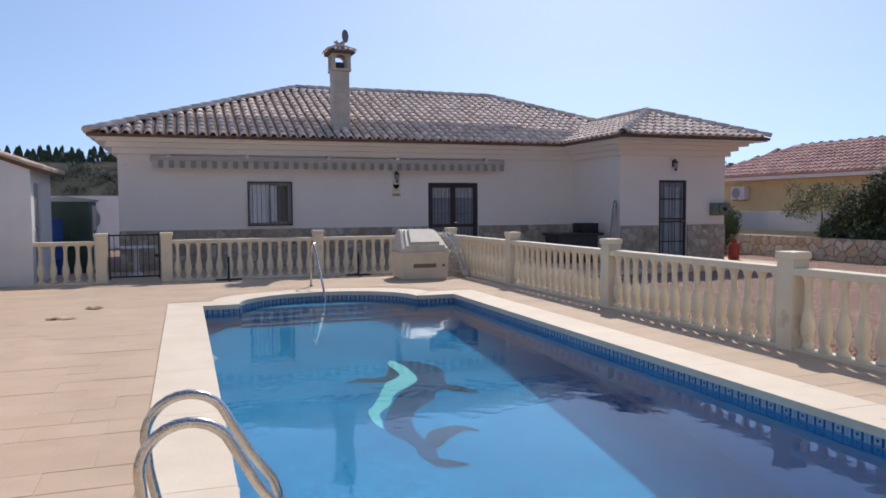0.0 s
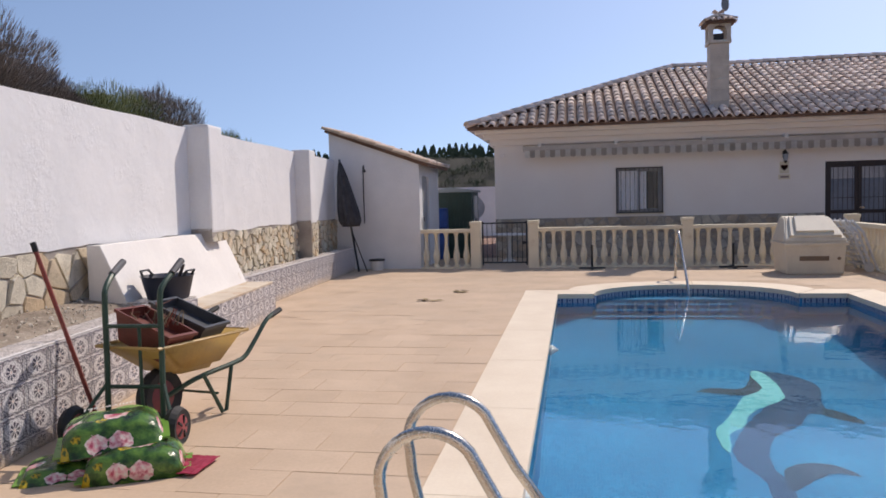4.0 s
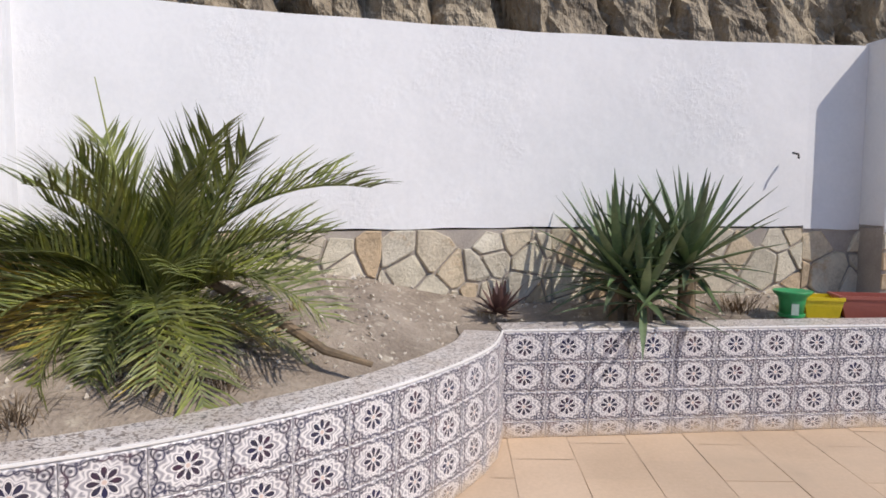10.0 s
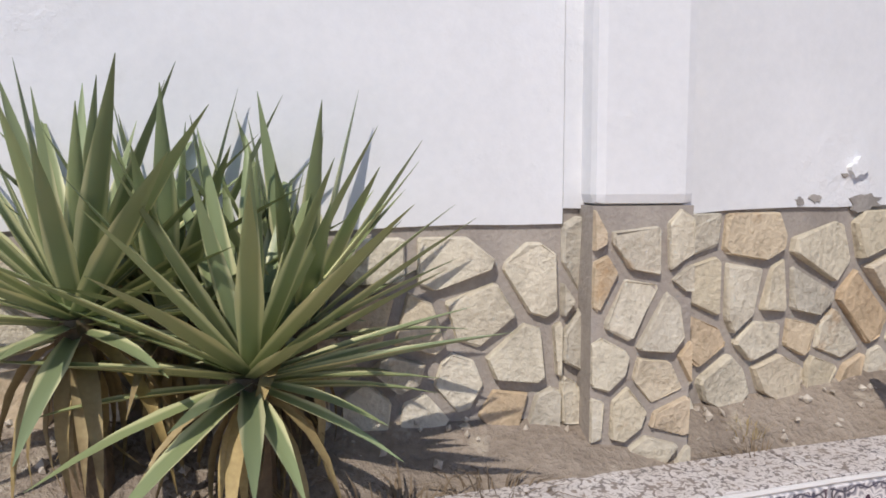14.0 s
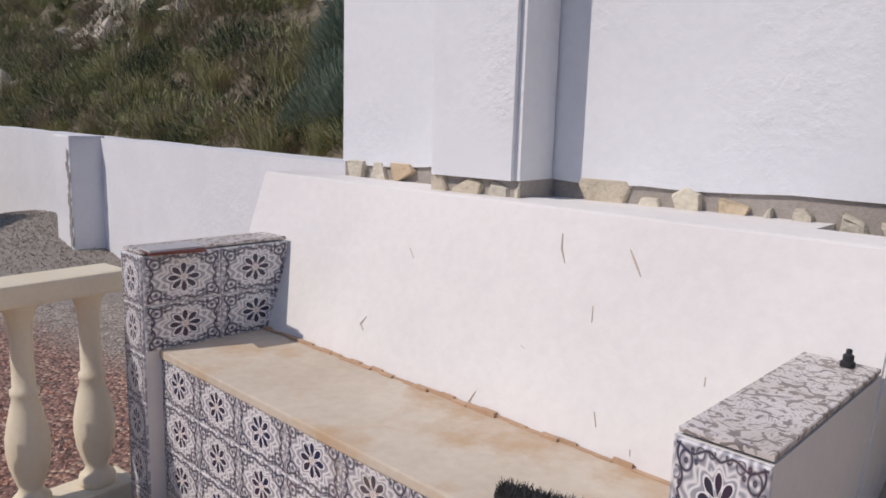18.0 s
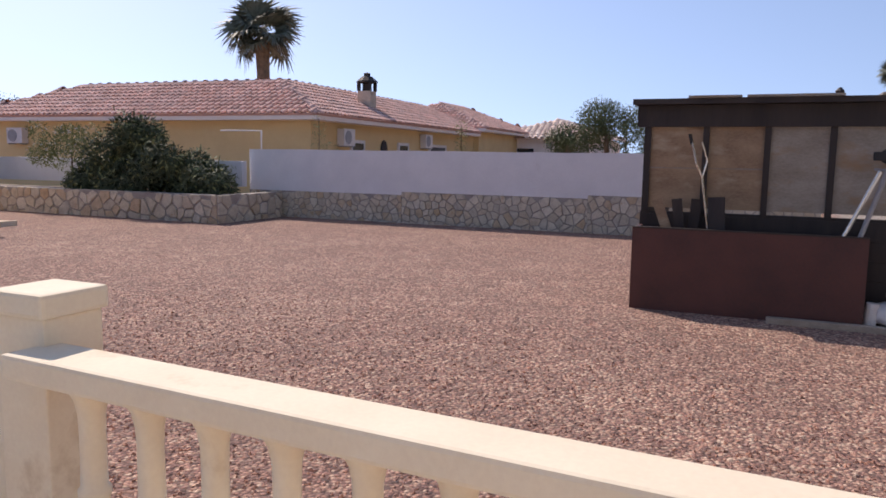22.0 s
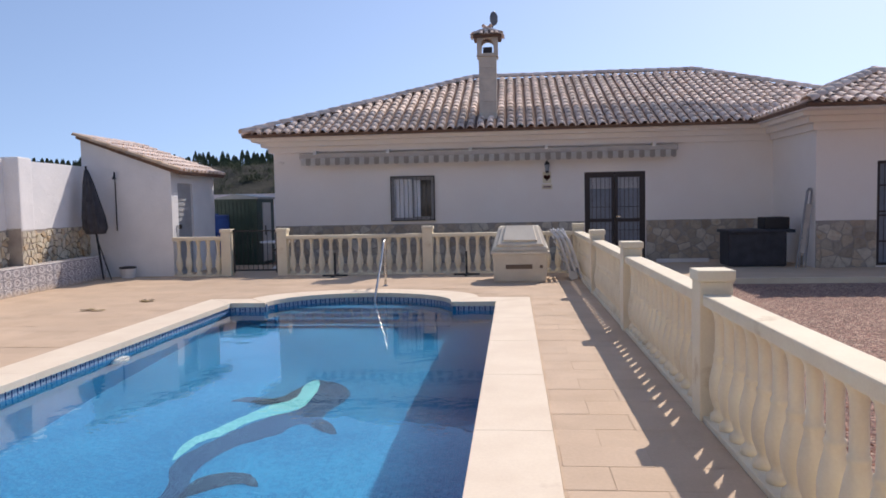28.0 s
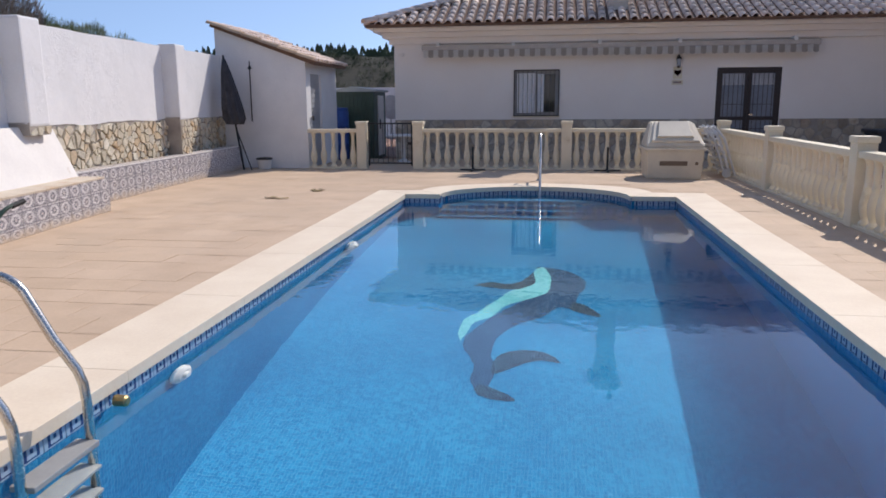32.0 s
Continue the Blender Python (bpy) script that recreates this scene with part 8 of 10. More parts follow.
def tufts(name, spots, n, length, material, label, spread=0.8, width=0.006, kind="stuff", cat="grass"):
    """Clumps of thin blades at (x, y, z, size)."""
    V, F = [], []
    for x, y, z, s in spots:
        for _ in range(n):
            a, r = rng.uniform(0, 6.283), rng.uniform(0, 0.10) * s
            out = rng.uniform(0.05, spread)
            l = length * s * rng.uniform(0.55, 1.1)
            b = Vector((x + math.cos(a) * r, y + math.sin(a) * r, z))
            a2 = a + rng.uniform(-0.6, 0.6)
            mid = b + Vector((math.cos(a2) * out * l * 0.4, math.sin(a2) * out * l * 0.4, l * 0.6))
            tip = b + Vector((math.cos(a2) * out * l, math.sin(a2) * out * l, l * (1 - 0.35 * out)))
            w = Vector((-math.sin(a2), math.cos(a2), 0)) * width * s
            k = len(V)
            V.extend(((b + w)[:], (b - w)[:], (mid - w * 0.8)[:], (mid + w * 0.8)[:], tip[:]))
            F.extend(((k, k + 1, k + 2, k + 3), (k + 3, k + 2, k + 4)))
    return tagged(joined(name, V, F, material), label, cat, kind=kind)


spots = []
for _ in range(110):
    x, y = rng.uniform(-9.2, -2.8), rng.uniform(-3.3, 4.2)
    if inside((x, y), bed):
        spots.append((x, y, soil_z(x, y) - 0.01, rng.uniform(0.35, 0.9)))
tufts("dry_weeds", spots, 34, 0.11, frond_dry, "sparse dry weeds on the bed", 1.0, 0.003, cat="weeds")
dry_spots = [(-3.3, -2.42, 0.6, 1.1), (-3.55, -2.40, 0.6, 1.3), (-4.1, -2.45, 0.6, 1.2), (-4.35, -2.52, 0.6, 1.0), (-6.5, -2.3, 0.62, 1.0), (-6.9, -1.75, 0.64, 0.9), (-8.95, 0.95, 0.66, 1.3), (-5.1, -2.6, 0.62, 0.8)]
tufts("dry_shrublets", [(x, y, soil_z(x, y), s_) for x, y, z, s_ in dry_spots], 90, 0.12, trunk_mat, "low brown twiggy weeds at the bed's edge", 1.9, 0.003, cat="weeds")
tufts("grass_clump", [(-2.90, -2.66, soil_z(-2.90, -2.66), 1.2), (-2.98, -2.60, soil_z(-2.98, -2.60), 0.9)], 16, 0.30, grass_pale, "thin grass clump by the bench", 0.7, 0.002)
# ---- shed in the yard ----
wood_dark = surface("dark_stained_timber", (0.050, 0.038, 0.034), (0.022, 0.017, 0.016), 0.7, 3, 40, 0.4, 0.01, stretch=(1, 1, 0.15))
maroon = surface("maroon_sheet", (0.105, 0.038, 0.032), (0.065, 0.026, 0.024), 0.6, 2, 40, 0.2, stain=(0.15, 0.09, 0.07), stain_at=0.66)
board_tan = surface("weathered_chipboard", (0.40, 0.285, 0.18), (0.25, 0.165, 0.105), 0.8, 2.5, 30, 0.3, stretch=(1, 1, 2.2), stain=(0.46, 0.38, 0.27), stain_at=0.55, stain_scale=1.6)
board_grey = surface("dusty_panel", (0.36, 0.32, 0.27), (0.22, 0.19, 0.155), 0.5, 2.0, 30, 0.3, stretch=(1, 1, 2.2), stain=(0.30, 0.20, 0.12), stain_at=0.52, stain_scale=1.4)
ysh = thing("timber_shed", "dark timber lean-to shed with weathered board panels", "shed")
SX, SY0, SY1 = 6.42, -3.05, -0.05
part("base_wall", box(SX, SX + 0.06, SY0, SY1, GROUND_Z - 0.05, 0.88), wood_dark, ysh)
for k in range(5):
    part("wall_plank", box(SX - 0.014, SX - 0.001, SY0, SY1, GROUND_Z + k * 0.19, GROUND_Z + 0.18 + k * 0.19, bevel=0.004), wood_dark, ysh)
for k in range(7):
    y = SY1 - 0.02 - k * (SY1 - SY0 - 0.06) / 6 if k not in (1,) else SY1 - 0.05 - 0.5
ys_ = [SY1 - 0.05 - i * (SY1 - SY0 - 0.1) / 5 for i in range(6)]
for y in ys_:
    part("stud", box(SX - 0.03, SX + 0.05, y - 0.03, y + 0.03, 0.88, 1.98), wood_dark, ysh)
for i, (a, b) in enumerate(zip(ys_, ys_[1:])):
    part("panel", box(SX + 0.005, SX + 0.02, b + 0.03, a - 0.03, 0.92, 1.76), board_tan if i < 2 else board_grey, ysh, "stained tan board" if i < 2 else "dusty plastic-covered board")
    part("panel_brace", box(SX - 0.004, SX + 0.004, b + 0.03, a - 0.03, 1.33, 1.345), board_grey, ysh)
part("paper_notice", box(SX - 0.004, SX + 0.003, -2.90, -2.68, 1.00, 1.22), plain("pale_sheet", (0.50, 0.48, 0.45), 0.7), ysh, "pale sheet")
part("top_beam", box(SX - 0.05, SX + 0.08, SY0 - 0.08, SY1 + 0.06, 1.76, 1.98), wood_dark, ysh)
bm = box(SX - 0.16, SX + 2.2, SY0 - 0.08, SY1 + 0.10, 1.985, 2.04)
part("roof", bm, wood_dark, ysh)
for a, b in ((-0.5, -1.0), (-1.05, -1.9), (-2.2, -2.8)):
    part("roof_sheet", box(SX - 0.18, SX + 1.8, b, a, 2.042, 2.065), board_grey, ysh)
part("side_wall", box(SX + 0.06, SX + 2.1, SY1 - 0.05, SY1, GROUND_Z, 1.99), wood_dark, ysh)
part("side_wall", box(SX + 0.06, SX + 2.1, SY0, SY0 + 0.05, GROUND_Z, 1.99), wood_dark, ysh)
tbx = thing("storage_trough", "long maroon open-topped storage box before the shed", "storage box")
X0, X1_, Y0, Y1_ = 5.92, SX - 0.03, -2.16, -0.06
part("front_panel", box(X0, X0 + 0.03, Y0, Y1_, GROUND_Z, 0.735), maroon, tbx)
part("end_panel", box(X0 + 0.03, X1_, Y1_ - 0.03, Y1_, GROUND_Z, 0.735), maroon, tbx)
part("end_panel", box(X0 + 0.03, X1_, Y0, Y0 + 0.03, GROUND_Z, 0.735), maroon, tbx)
part("bottom", box(X0 + 0.03, X1_, Y0 + 0.03, Y1_ - 0.03, GROUND_Z, 0.3), wood_dark, tbx)
part("edge_trim", box(X0 - 0.008, X0 + 0.038, Y0, Y1_, 0.735, 0.75), wood_dark, tbx)
shov = thing("spade", "old spade with a metal shaft standing in the storage box", "spade")
part("shaft", tube([(6.12, -0.80, 0.5), (6.18, -0.68, 1.25), (6.16, -0.62, 1.38), (6.18, -0.56, 1.62)], 0.014, 8), steel, shov)
part("shaft_fork", tube([(6.18, -0.68, 1.25), (6.18, -0.72, 1.42), (6.18, -0.66, 1.60)], 0.010, 8), steel, shov)
part("grip", tube([(6.18, -0.565, 1.58), (6.185, -0.54, 1.68)], 0.018, 8), rubber, shov)
part("blade", box(-0.08, 0.08, -0.006, 0.006, -0.2, 0.2, pose(6.10, -0.84, 0.86, 6, 4, 80)), wood_dark, shov, "dull rusted blade")
scoot = thing("folded_scooter", "grey folding scooter leaning in the storage box", "scooter")
part("stem", tube([(6.1, -2.05, 0.55), (6.16, -2.30, 1.42)], 0.024, 8), frame_grey, scoot)
part("deck", tube([(6.08, -1.92, 0.62), (6.14, -2.22, 1.34)], 0.02, 8), steel, scoot)
part("handlebar", tube([(6.10, -2.44, 1.34), (6.22, -2.18, 1.36)], 0.012, 8), frame_grey, scoot)
whl = part("wheel", lathe([(0.03, -0.012), (0.07, -0.014), (0.07, 0.014), (0.03, 0.012)], 16), rubber, scoot)
whl.matrix_basis = pose(6.16, -2.28, 1.48, 90, 0, 70)
part("lamp_case", box(6.10, 6.2, -2.28, -2.16, 1.44, 1.52, bevel=0.01), rubber, scoot)
lean = thing("wooden_offcuts", "short boards leaning in the storage box", "boards")
for k in range(3):
    part("board", box(-0.05, 0.05, -0.01, 0.01, -0.25, 0.25, pose(6.15 + 0.03 * k, -0.34 - 0.14 * k, 0.78, 0, 20 - 12 * k, 90)), wood_dark if k else board_tan, lean)
sk = thing("white_sack", "lumpy white rubble sack lying by the shed", "sack")
bm = bmesh.new()
bmesh.ops.create_icosphere(bm, subdivisions=3, radius=1)
for v in bm.verts:
    n_ = 1 + 0.18 * noise.noise(v.co * 2.1)
    v.co = Vector((6.10 + v.co.x * 0.20 * n_, -2.52 + v.co.y * 0.32 * n_, max(GROUND_Z, GROUND_Z + 0.12 + v.co.z * 0.14 * n_)))
smooth(part("bag", bm, white_trim, sk))
part("neck", tube([(6.08, -2.50, 0.12), (6.04, -2.44, 0.22), (6.02, -2.36, 0.25)], [0.07, 0.04, 0.05], 8), white_trim, sk)
tb = thing("white_pipe_offcut", "short white plastic pipe by the shed", "pipe")
part("pipe", tube([(6.02, -2.22, GROUND_Z), (6.02, -2.24, 0.14)], 0.055, 12), white_trim, tb)
beam = single("timber_beam", box(5.75, 5.83, -2.85, -1.35, GROUND_Z, GROUND_Z + 0.06, bevel=0.006), board_grey, "weathered beam lying on the gravel", "beam")
block_grey = surface("grey_block", (0.50, 0.50, 0.50), (0.40, 0.40, 0.41), 0.9, 2, 40, 0.4)
bwall = thing("block_wall", "unpainted pale grey block wall behind the timber shed", "wall", kind="structure")
part("lower_wall", box(9.4, 9.6, -4.55, -3.3, GROUND_Z, 2.10), block_grey, bwall)
for k, y in enumerate((-4.55, -4.14, -3.73)):
    part("block", box(9.4, 9.6, y, y + 0.40, 2.105, 2.30), block_grey, bwall)
part("roof_sheet", box(9.3, 10.4, -4.6, -3.2, 2.31, 2.35), wood_dark, bwall)
for nm, lab, mtl, bx_ in (("cinder_block", "grey concrete block at the heap's edge", mortar, (7.0, 7.3, -4.35, -4.15, GROUND_Z, 0.24)), ("cinder_block", "grey concrete block by the wall", mortar, (7.5, 7.8, -4.5, -4.3, GROUND_Z, 0.2)),
                          ("black_crate", "black plastic crate propped by the yard wall", rubber, (7.25, 7.6, -4.85, -4.55, 0.14, 0.38)), ("paving_slab", "loose sandy paving slab on the crate", cream, (7.2, 7.6, -4.87, -4.47, 0.38, 0.42)),
                          ("brick_stack", "stack of reddish bricks behind the shed", brown_pot, (9.0, 9.3, -4.3, -4.0, GROUND_Z, 0.75)), ("dark_machine", "dark machine stored behind the shed", rubber, (8.7, 9.2, -3.9, -3.4, 0.1, 0.7))):
    t_ = thing(nm, lab, nm.split("_")[-1])
    if nm == "brick_stack":
        for k in range(10):
            part("brick", box(bx_[0], bx_[1], bx_[2], bx_[3], GROUND_Z + k * 0.083, GROUND_Z + 0.078 + k * 0.083, bevel=0.004), mtl, t_)
    else:
        part("body", box(*bx_, bevel=0.012), mtl, t_)
        if nm == "black_crate":
            part("support", box(7.3, 7.55, -4.8, -4.6, GROUND_Z, 0.14), mortar, t_)
        if nm == "dark_machine":
            for x in (8.75, 9.12):
                part("stand", box(x, x + 0.05, -3.85, -3.45, GROUND_Z, 0.1), rubber, t_)
            part("tank", lathe([(0.14, 0), (0.16, 0.05), (0.16, 0.2), (0.1, 0.26)], 12), frame_grey, t_).matrix_basis = pose(8.95, -3.65, 0.70)

# ---- neighbour's house ----
NB = pose(19.1, 12.4, 0, 0, 0, 3)
nbh = thing("neighbour_house", "ochre single-storey neighbour house with a red hip roof", "house", at=NB)
NE = 2.62
part("wall", box(0.6, 6.3, 0.6, 16.3, -0.1, NE), yellow_wall, nbh)
part("wall", box(6.3, 18.0, 0.6, 6.3, -0.1, NE), yellow_wall, nbh)
part("wall", box(18.0, 29.4, 0.3, 8.0, -0.1, NE + 0.3), yellow_wall, nbh)
part("eaves_soffit", box(0.05, 6.9, 0.05, 16.85, NE - 0.02, NE + 0.16), house_wall, nbh)
part("eaves_soffit", box(6.9, 17.6, 0.05, 6.9, NE - 0.02, NE + 0.16), house_wall, nbh)
part("eaves_soffit", box(17.6, 30.0, -0.25, 8.5, NE + 0.26, NE + 0.44), house_wall, nbh)
z0, z1, zw = NE + 0.18, 4.30, NE + 0.46
H = 3.45
nb_tiles = dict(tile_w=0.27, course=0.40, segs=4)
roof_plane(nbh, [(0, 0, z0), (17.6, 0, z0), (17.6, H, z1), (H, H, z1)], nb_roof_mat, nb_roof_mat, **nb_tiles)
roof_plane(nbh, [(0, 16.9, z0), (0, 0, z0), (H, H, z1), (H, 13.4, z1)], nb_roof_mat, nb_roof_mat, **nb_tiles)
roof_plane(nbh, [(6.95, 16.9, z0), (0, 16.9, z0), (H, 13.4, z1)], nb_roof_mat, nb_roof_mat, tile_w=0.5, course=0.8, segs=3)
roof_plane(nbh, [(17.6, 6.9, z0), (6.9, 6.9, z0), (H, H, z1), (17.6, H, z1)], nb_roof_mat, nb_roof_mat, tile_w=0.5, course=0.8, segs=3)
roof_plane(nbh, [(6.9, 6.9, z0), (6.9, 16.9, z0), (H, 13.4, z1), (H, H, z1)], nb_roof_mat, nb_roof_mat, tile_w=0.5, course=0.8, segs=3)
roof_plane(nbh, [(17.6, -0.3, zw), (30, -0.3, zw), (26, 4.1, 4.80), (22, 4.1, 4.80)], nb_roof_mat, nb_roof_mat, **nb_tiles)
roof_plane(nbh, [(17.6, 8.5, zw), (17.6, -0.3, zw), (22, 4.1, 4.80)], nb_roof_mat, nb_roof_mat, **nb_tiles)
roof_plane(nbh, [(30, -0.3, zw), (30, 8.5, zw), (26, 4.1, 4.80)], nb_roof_mat, nb_roof_mat, tile_w=0.5, course=0.8, segs=3)
for a, b in (((0, 0, z0), (H, H, z1)), ((H, H, z1), (17.6, H, z1)), ((H, H, z1), (H, 13.4, z1)), ((0, 16.9, z0), (H, 13.4, z1)), ((17.6, -0.3, zw), (22, 4.1, 4.80)), ((22, 4.1, 4.80), (26, 4.1, 4.80)), ((30, -0.3, zw), (26, 4.1, 4.80))):
    ridge_caps(nbh, a, b, nb_roof_mat, step=0.42, w=0.15, lift=-0.035)
CHX, CHY = 6.8, 1.6
ch = part("chimney", box(CHX - 0.29, CHX + 0.29, CHY - 0.29, CHY + 0.29, z0 + 0.3, 4.12, bevel=0.01), surface("sandy_render", (0.60, 0.52, 0.42), (0.46, 0.39, 0.31), 0.85, 3, 30, 0.2), nbh, "pale sandy chimney")
for sx in (-1, 1):
    for sy in (-1, 1):
        part("pier", box(CHX + sx * 0.25 - 0.06, CHX + sx * 0.25 + 0.06, CHY + sy * 0.25 - 0.06, CHY + sy * 0.25 + 0.06, 4.12, 4.48), wood_dark, ch)
part("flue", box(CHX - 0.14, CHX + 0.14, CHY - 0.14, CHY + 0.14, 4.12, 4.46), wood_dark, ch)
part("cap", lathe([(0.46, 0), (0.44, 0.06), (0.24, 0.24), (0.14, 0.27), (0.14, 0.38), (0.04, 0.42)], 10), wood_dark, ch).matrix_basis = pose(CHX, CHY, 4.47)


def ac_unit(m):
    a_ = thing("air_conditioner", "white outdoor air conditioner on the ochre wall", "air conditioner", "air conditioners", at=m)
    part("case", box(-0.42, 0.42, -0.32, -0.02, 0, 0.62, bevel=0.02), white_trim, a_)
    part("fan_grille", lathe([(0.25, 0), (0.24, 0.015), (0.06, 0.018)], 20), frame_grey, a_).matrix_basis = pose(-0.1, -0.32, 0.31, 90)
    for x in (-0.3, 0.3):
        part("bracket", box(x - 0.02, x + 0.02, -0.34, 0, -0.04, 0), frame_grey, a_)
    return a_


ac0 = ac_unit(NB @ pose(0.6, 14.0, 1.72, 0, 0, -90))
copy_thing(ac0, NB @ pose(2.8, 0.6, 1.78))
copy_thing(ac0, NB @ pose(10.6, 0.6, 1.84))
for k, (x, w, z) in enumerate(((3.5, 0.9, 1.15), (7.8, 0.9, 1.15), (11.4, 2.0, 1.15))):
    part("window", box(x, x + w, 0.54, 0.6, z, z + 0.75), glass_m, nbh, "dark window")
    part("window_surround", rect_frame(x - 0.12, x + w + 0.12, 0.52, 0.6, z - 0.12, z + 0.87, 0.12), white_trim, nbh)
part("oval_panel", lathe([(0.38, 0), (0.36, 0.05)], 20), wood_dark, nbh, "dark oval ironwork").matrix_basis = pose(6.3, 0.58, 1.62, 90) @ Matrix.Diagonal((0.8, 1.25, 1, 1))
lampp = thing("white_pipe_rail", "white bent pipe rail behind the boundary wall", "rail")
part("rail", tube([(14.6, 11.2, GROUND_Z), (14.6, 11.2, 2.05), (14.4, 12.4, 2.05)], 0.025, 8), white_trim, lampp)

far = thing("far_house", "pale distant house with a low tiled roof", "house", at=pose(46, 8.0, 0, 0, 0, 8))
part("wall", box(0, 12, 0, 8, -0.1, 2.7), house_wall, far)
roof_plane(far, [(-0.6, 8.6, 2.75), (-0.6, -0.6, 2.75), (4, 4, 4.2)], roof_mat, roof_mat, tile_w=0.4, course=0.6, segs=4)
roof_plane(far, [(-0.6, -0.6, 2.75), (12.6, -0.6, 2.75), (8, 4, 4.2), (4, 4, 4.2)], roof_mat, roof_mat, tile_w=0.4, course=0.6, segs=4)
part("window", box(-0.02, 0, 2.5, 3.6, 1.1, 2.1), glass_m, far)
part("window", box(-0.02, 0, 5.0, 6.1, 1.1, 2.1), glass_m, far)

# ---- trees and shrubs ----
def leaf_cloud(name, blobs, per, leaf, material, parent, seed, dark=None):
    """A crown of many small leaves, thrown round the surface of overlapping, uneven blobs (x, y, z, r)."""
    rng = random.Random(seed)
    V, F = [], []
    for x, y, z, r in blobs:
        for _ in range(int(per * r * r)):
            d = Vector((rng.gauss(0, 1), rng.gauss(0, 1), rng.gauss(0, 1))).normalized()
            rr = r * (0.55 + 0.5 * rng.random() ** 0.6) * (1 + 0.25 * noise.noise(d * 2.3 + Vector((x, y, z))))
            p = Vector((x, y, z)) + d * rr
            a = Vector((rng.gauss(0, 1), rng.gauss(0, 1), rng.gauss(0, 1) + 0.3)).normalized()
            b = a.cross(d if abs(a.dot(d)) < 0.9 else Vector((1, 0, 0))).normalized()
            l, w = leaf * rng.uniform(0.7, 1.3), leaf * rng.uniform(0.22, 0.36)
            k = len(V)
            V.extend(((p - a * l)[:], (p + b * w)[:], (p + a * l)[:], (p - b * w)[:]))
            F.append((k, k + 1, k + 2, k + 3))
    ob = joined(name, V, F, material, parent)
    return ob


bush = thing("oleander_bush", "large dark green oleander in the stone bed", "bush")
rng = random.Random(21)
bl = [(12.0 + rng.uniform(-0.5, 0.4), y_, 0.35 + rng.random() * (0.35 + 1.25 * math.exp(-((y_ - 12.7) / 1.5) ** 2)), rng.uniform(0.24, 0.52)) for y_ in [10.5 + 4.5 * (q + rng.random()) / 34 for q in range(34)]] + [(11.75, 10.3, 0.6, 0.5), (11.8, 10.9, 0.5, 0.5), (12.0, 12.6, 1.7, 0.42), (12.0, 13.3, 1.55, 0.4)]
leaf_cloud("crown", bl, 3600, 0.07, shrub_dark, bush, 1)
# paler outer leaves: sunlight on the crown put into the leaf colour
leaf_cloud("sun_tinted_leaves", [(x, y, z + 0.06, r * 1.12) for x, y, z, r in bl], 420, 0.07, shrub_green, bush, 7)
for k in range(8):
    part("stem", tube([(12.0, 10.8 + k * 0.5, 0.1), (12.0 + rng.uniform(-0.2, 0.2), 10.8 + k * 0.5 + rng.uniform(-0.3, 0.3), 1.2)], [0.03, 0.015], 6), trunk_mat, bush)
fl = [(11.9 + rng.uniform(-0.4, 0.3), rng.uniform(14.2, 16.2), rng.uniform(1.2, 1.95), rng.uniform(0.22, 0.4)) for _ in range(12)]
b2 = thing("oleander_bush", "pale-flowered oleander in the stone bed", "bush")
leaf_cloud("crown", fl, 2200, 0.05, shrub_green, b2, 2)
leaf_cloud("white_flowers", fl, 220, 0.04, white_trim, b2, 3)
part("stem", tube([(12.0, 15.2, 0.1), (12.0, 15.2, 1.4)], [0.04, 0.02], 6), trunk_mat, b2)
single("soil", box(11.0, 12.9, 9.6, 19.4, GROUND_Z, 0.45, pose(0, 0, 0)), soil_mat, "dry earth in the stone shrub bed", "soil", kind="structure")
shrub_mid = surface("shrub_mid", (0.14, 0.175, 0.075), (0.065, 0.09, 0.04), 0.7, 2, 25, 0.3)
b3 = thing("green_bush", "dense green bush beside the house corner", "bush")
leaf_cloud("crown", [(10.7 + rng.uniform(-0.8, 0.8), 18.8 + rng.uniform(-0.8, 0.8), rng.uniform(0.5, 1.2), rng.uniform(0.4, 0.6)) for _ in range(24)], 5200, 0.05, shrub_mid, b3, 4)
part("trunk", tube([(10.4, 18.4, -0.1), (10.4, 18.4, 1.2)], [0.08, 0.04], 8), trunk_mat, b3)
vine = thing("thin_vine", "sparse green climber on the neighbour's corner", "vine")
leaf_cloud("crown", [(18.9, 12.2, 1.75 + 0.25 * k, 0.24) for k in range(4)] + [(18.6, 11.6, 1.6, 0.3)], 700, 0.05, grass_pale, vine, 5)
part("stem", tube([(18.9, 12.2, 0), (18.9, 12.2, 2.6)], 0.015, 6), trunk_mat, vine)
vine2 = thing("thin_vine", "sparse green climber on the neighbour's corner", "vine")
leaf_cloud("crown", [(32.0, 12.6, 1.7 + 0.3 * k, 0.36) for k in range(5)], 400, 0.07, grass_pale, vine2, 6)
part("stem", tube([(32.0, 12.6, 0), (32.0, 12.6, 3.0)], 0.02, 6), trunk_mat, vine2)


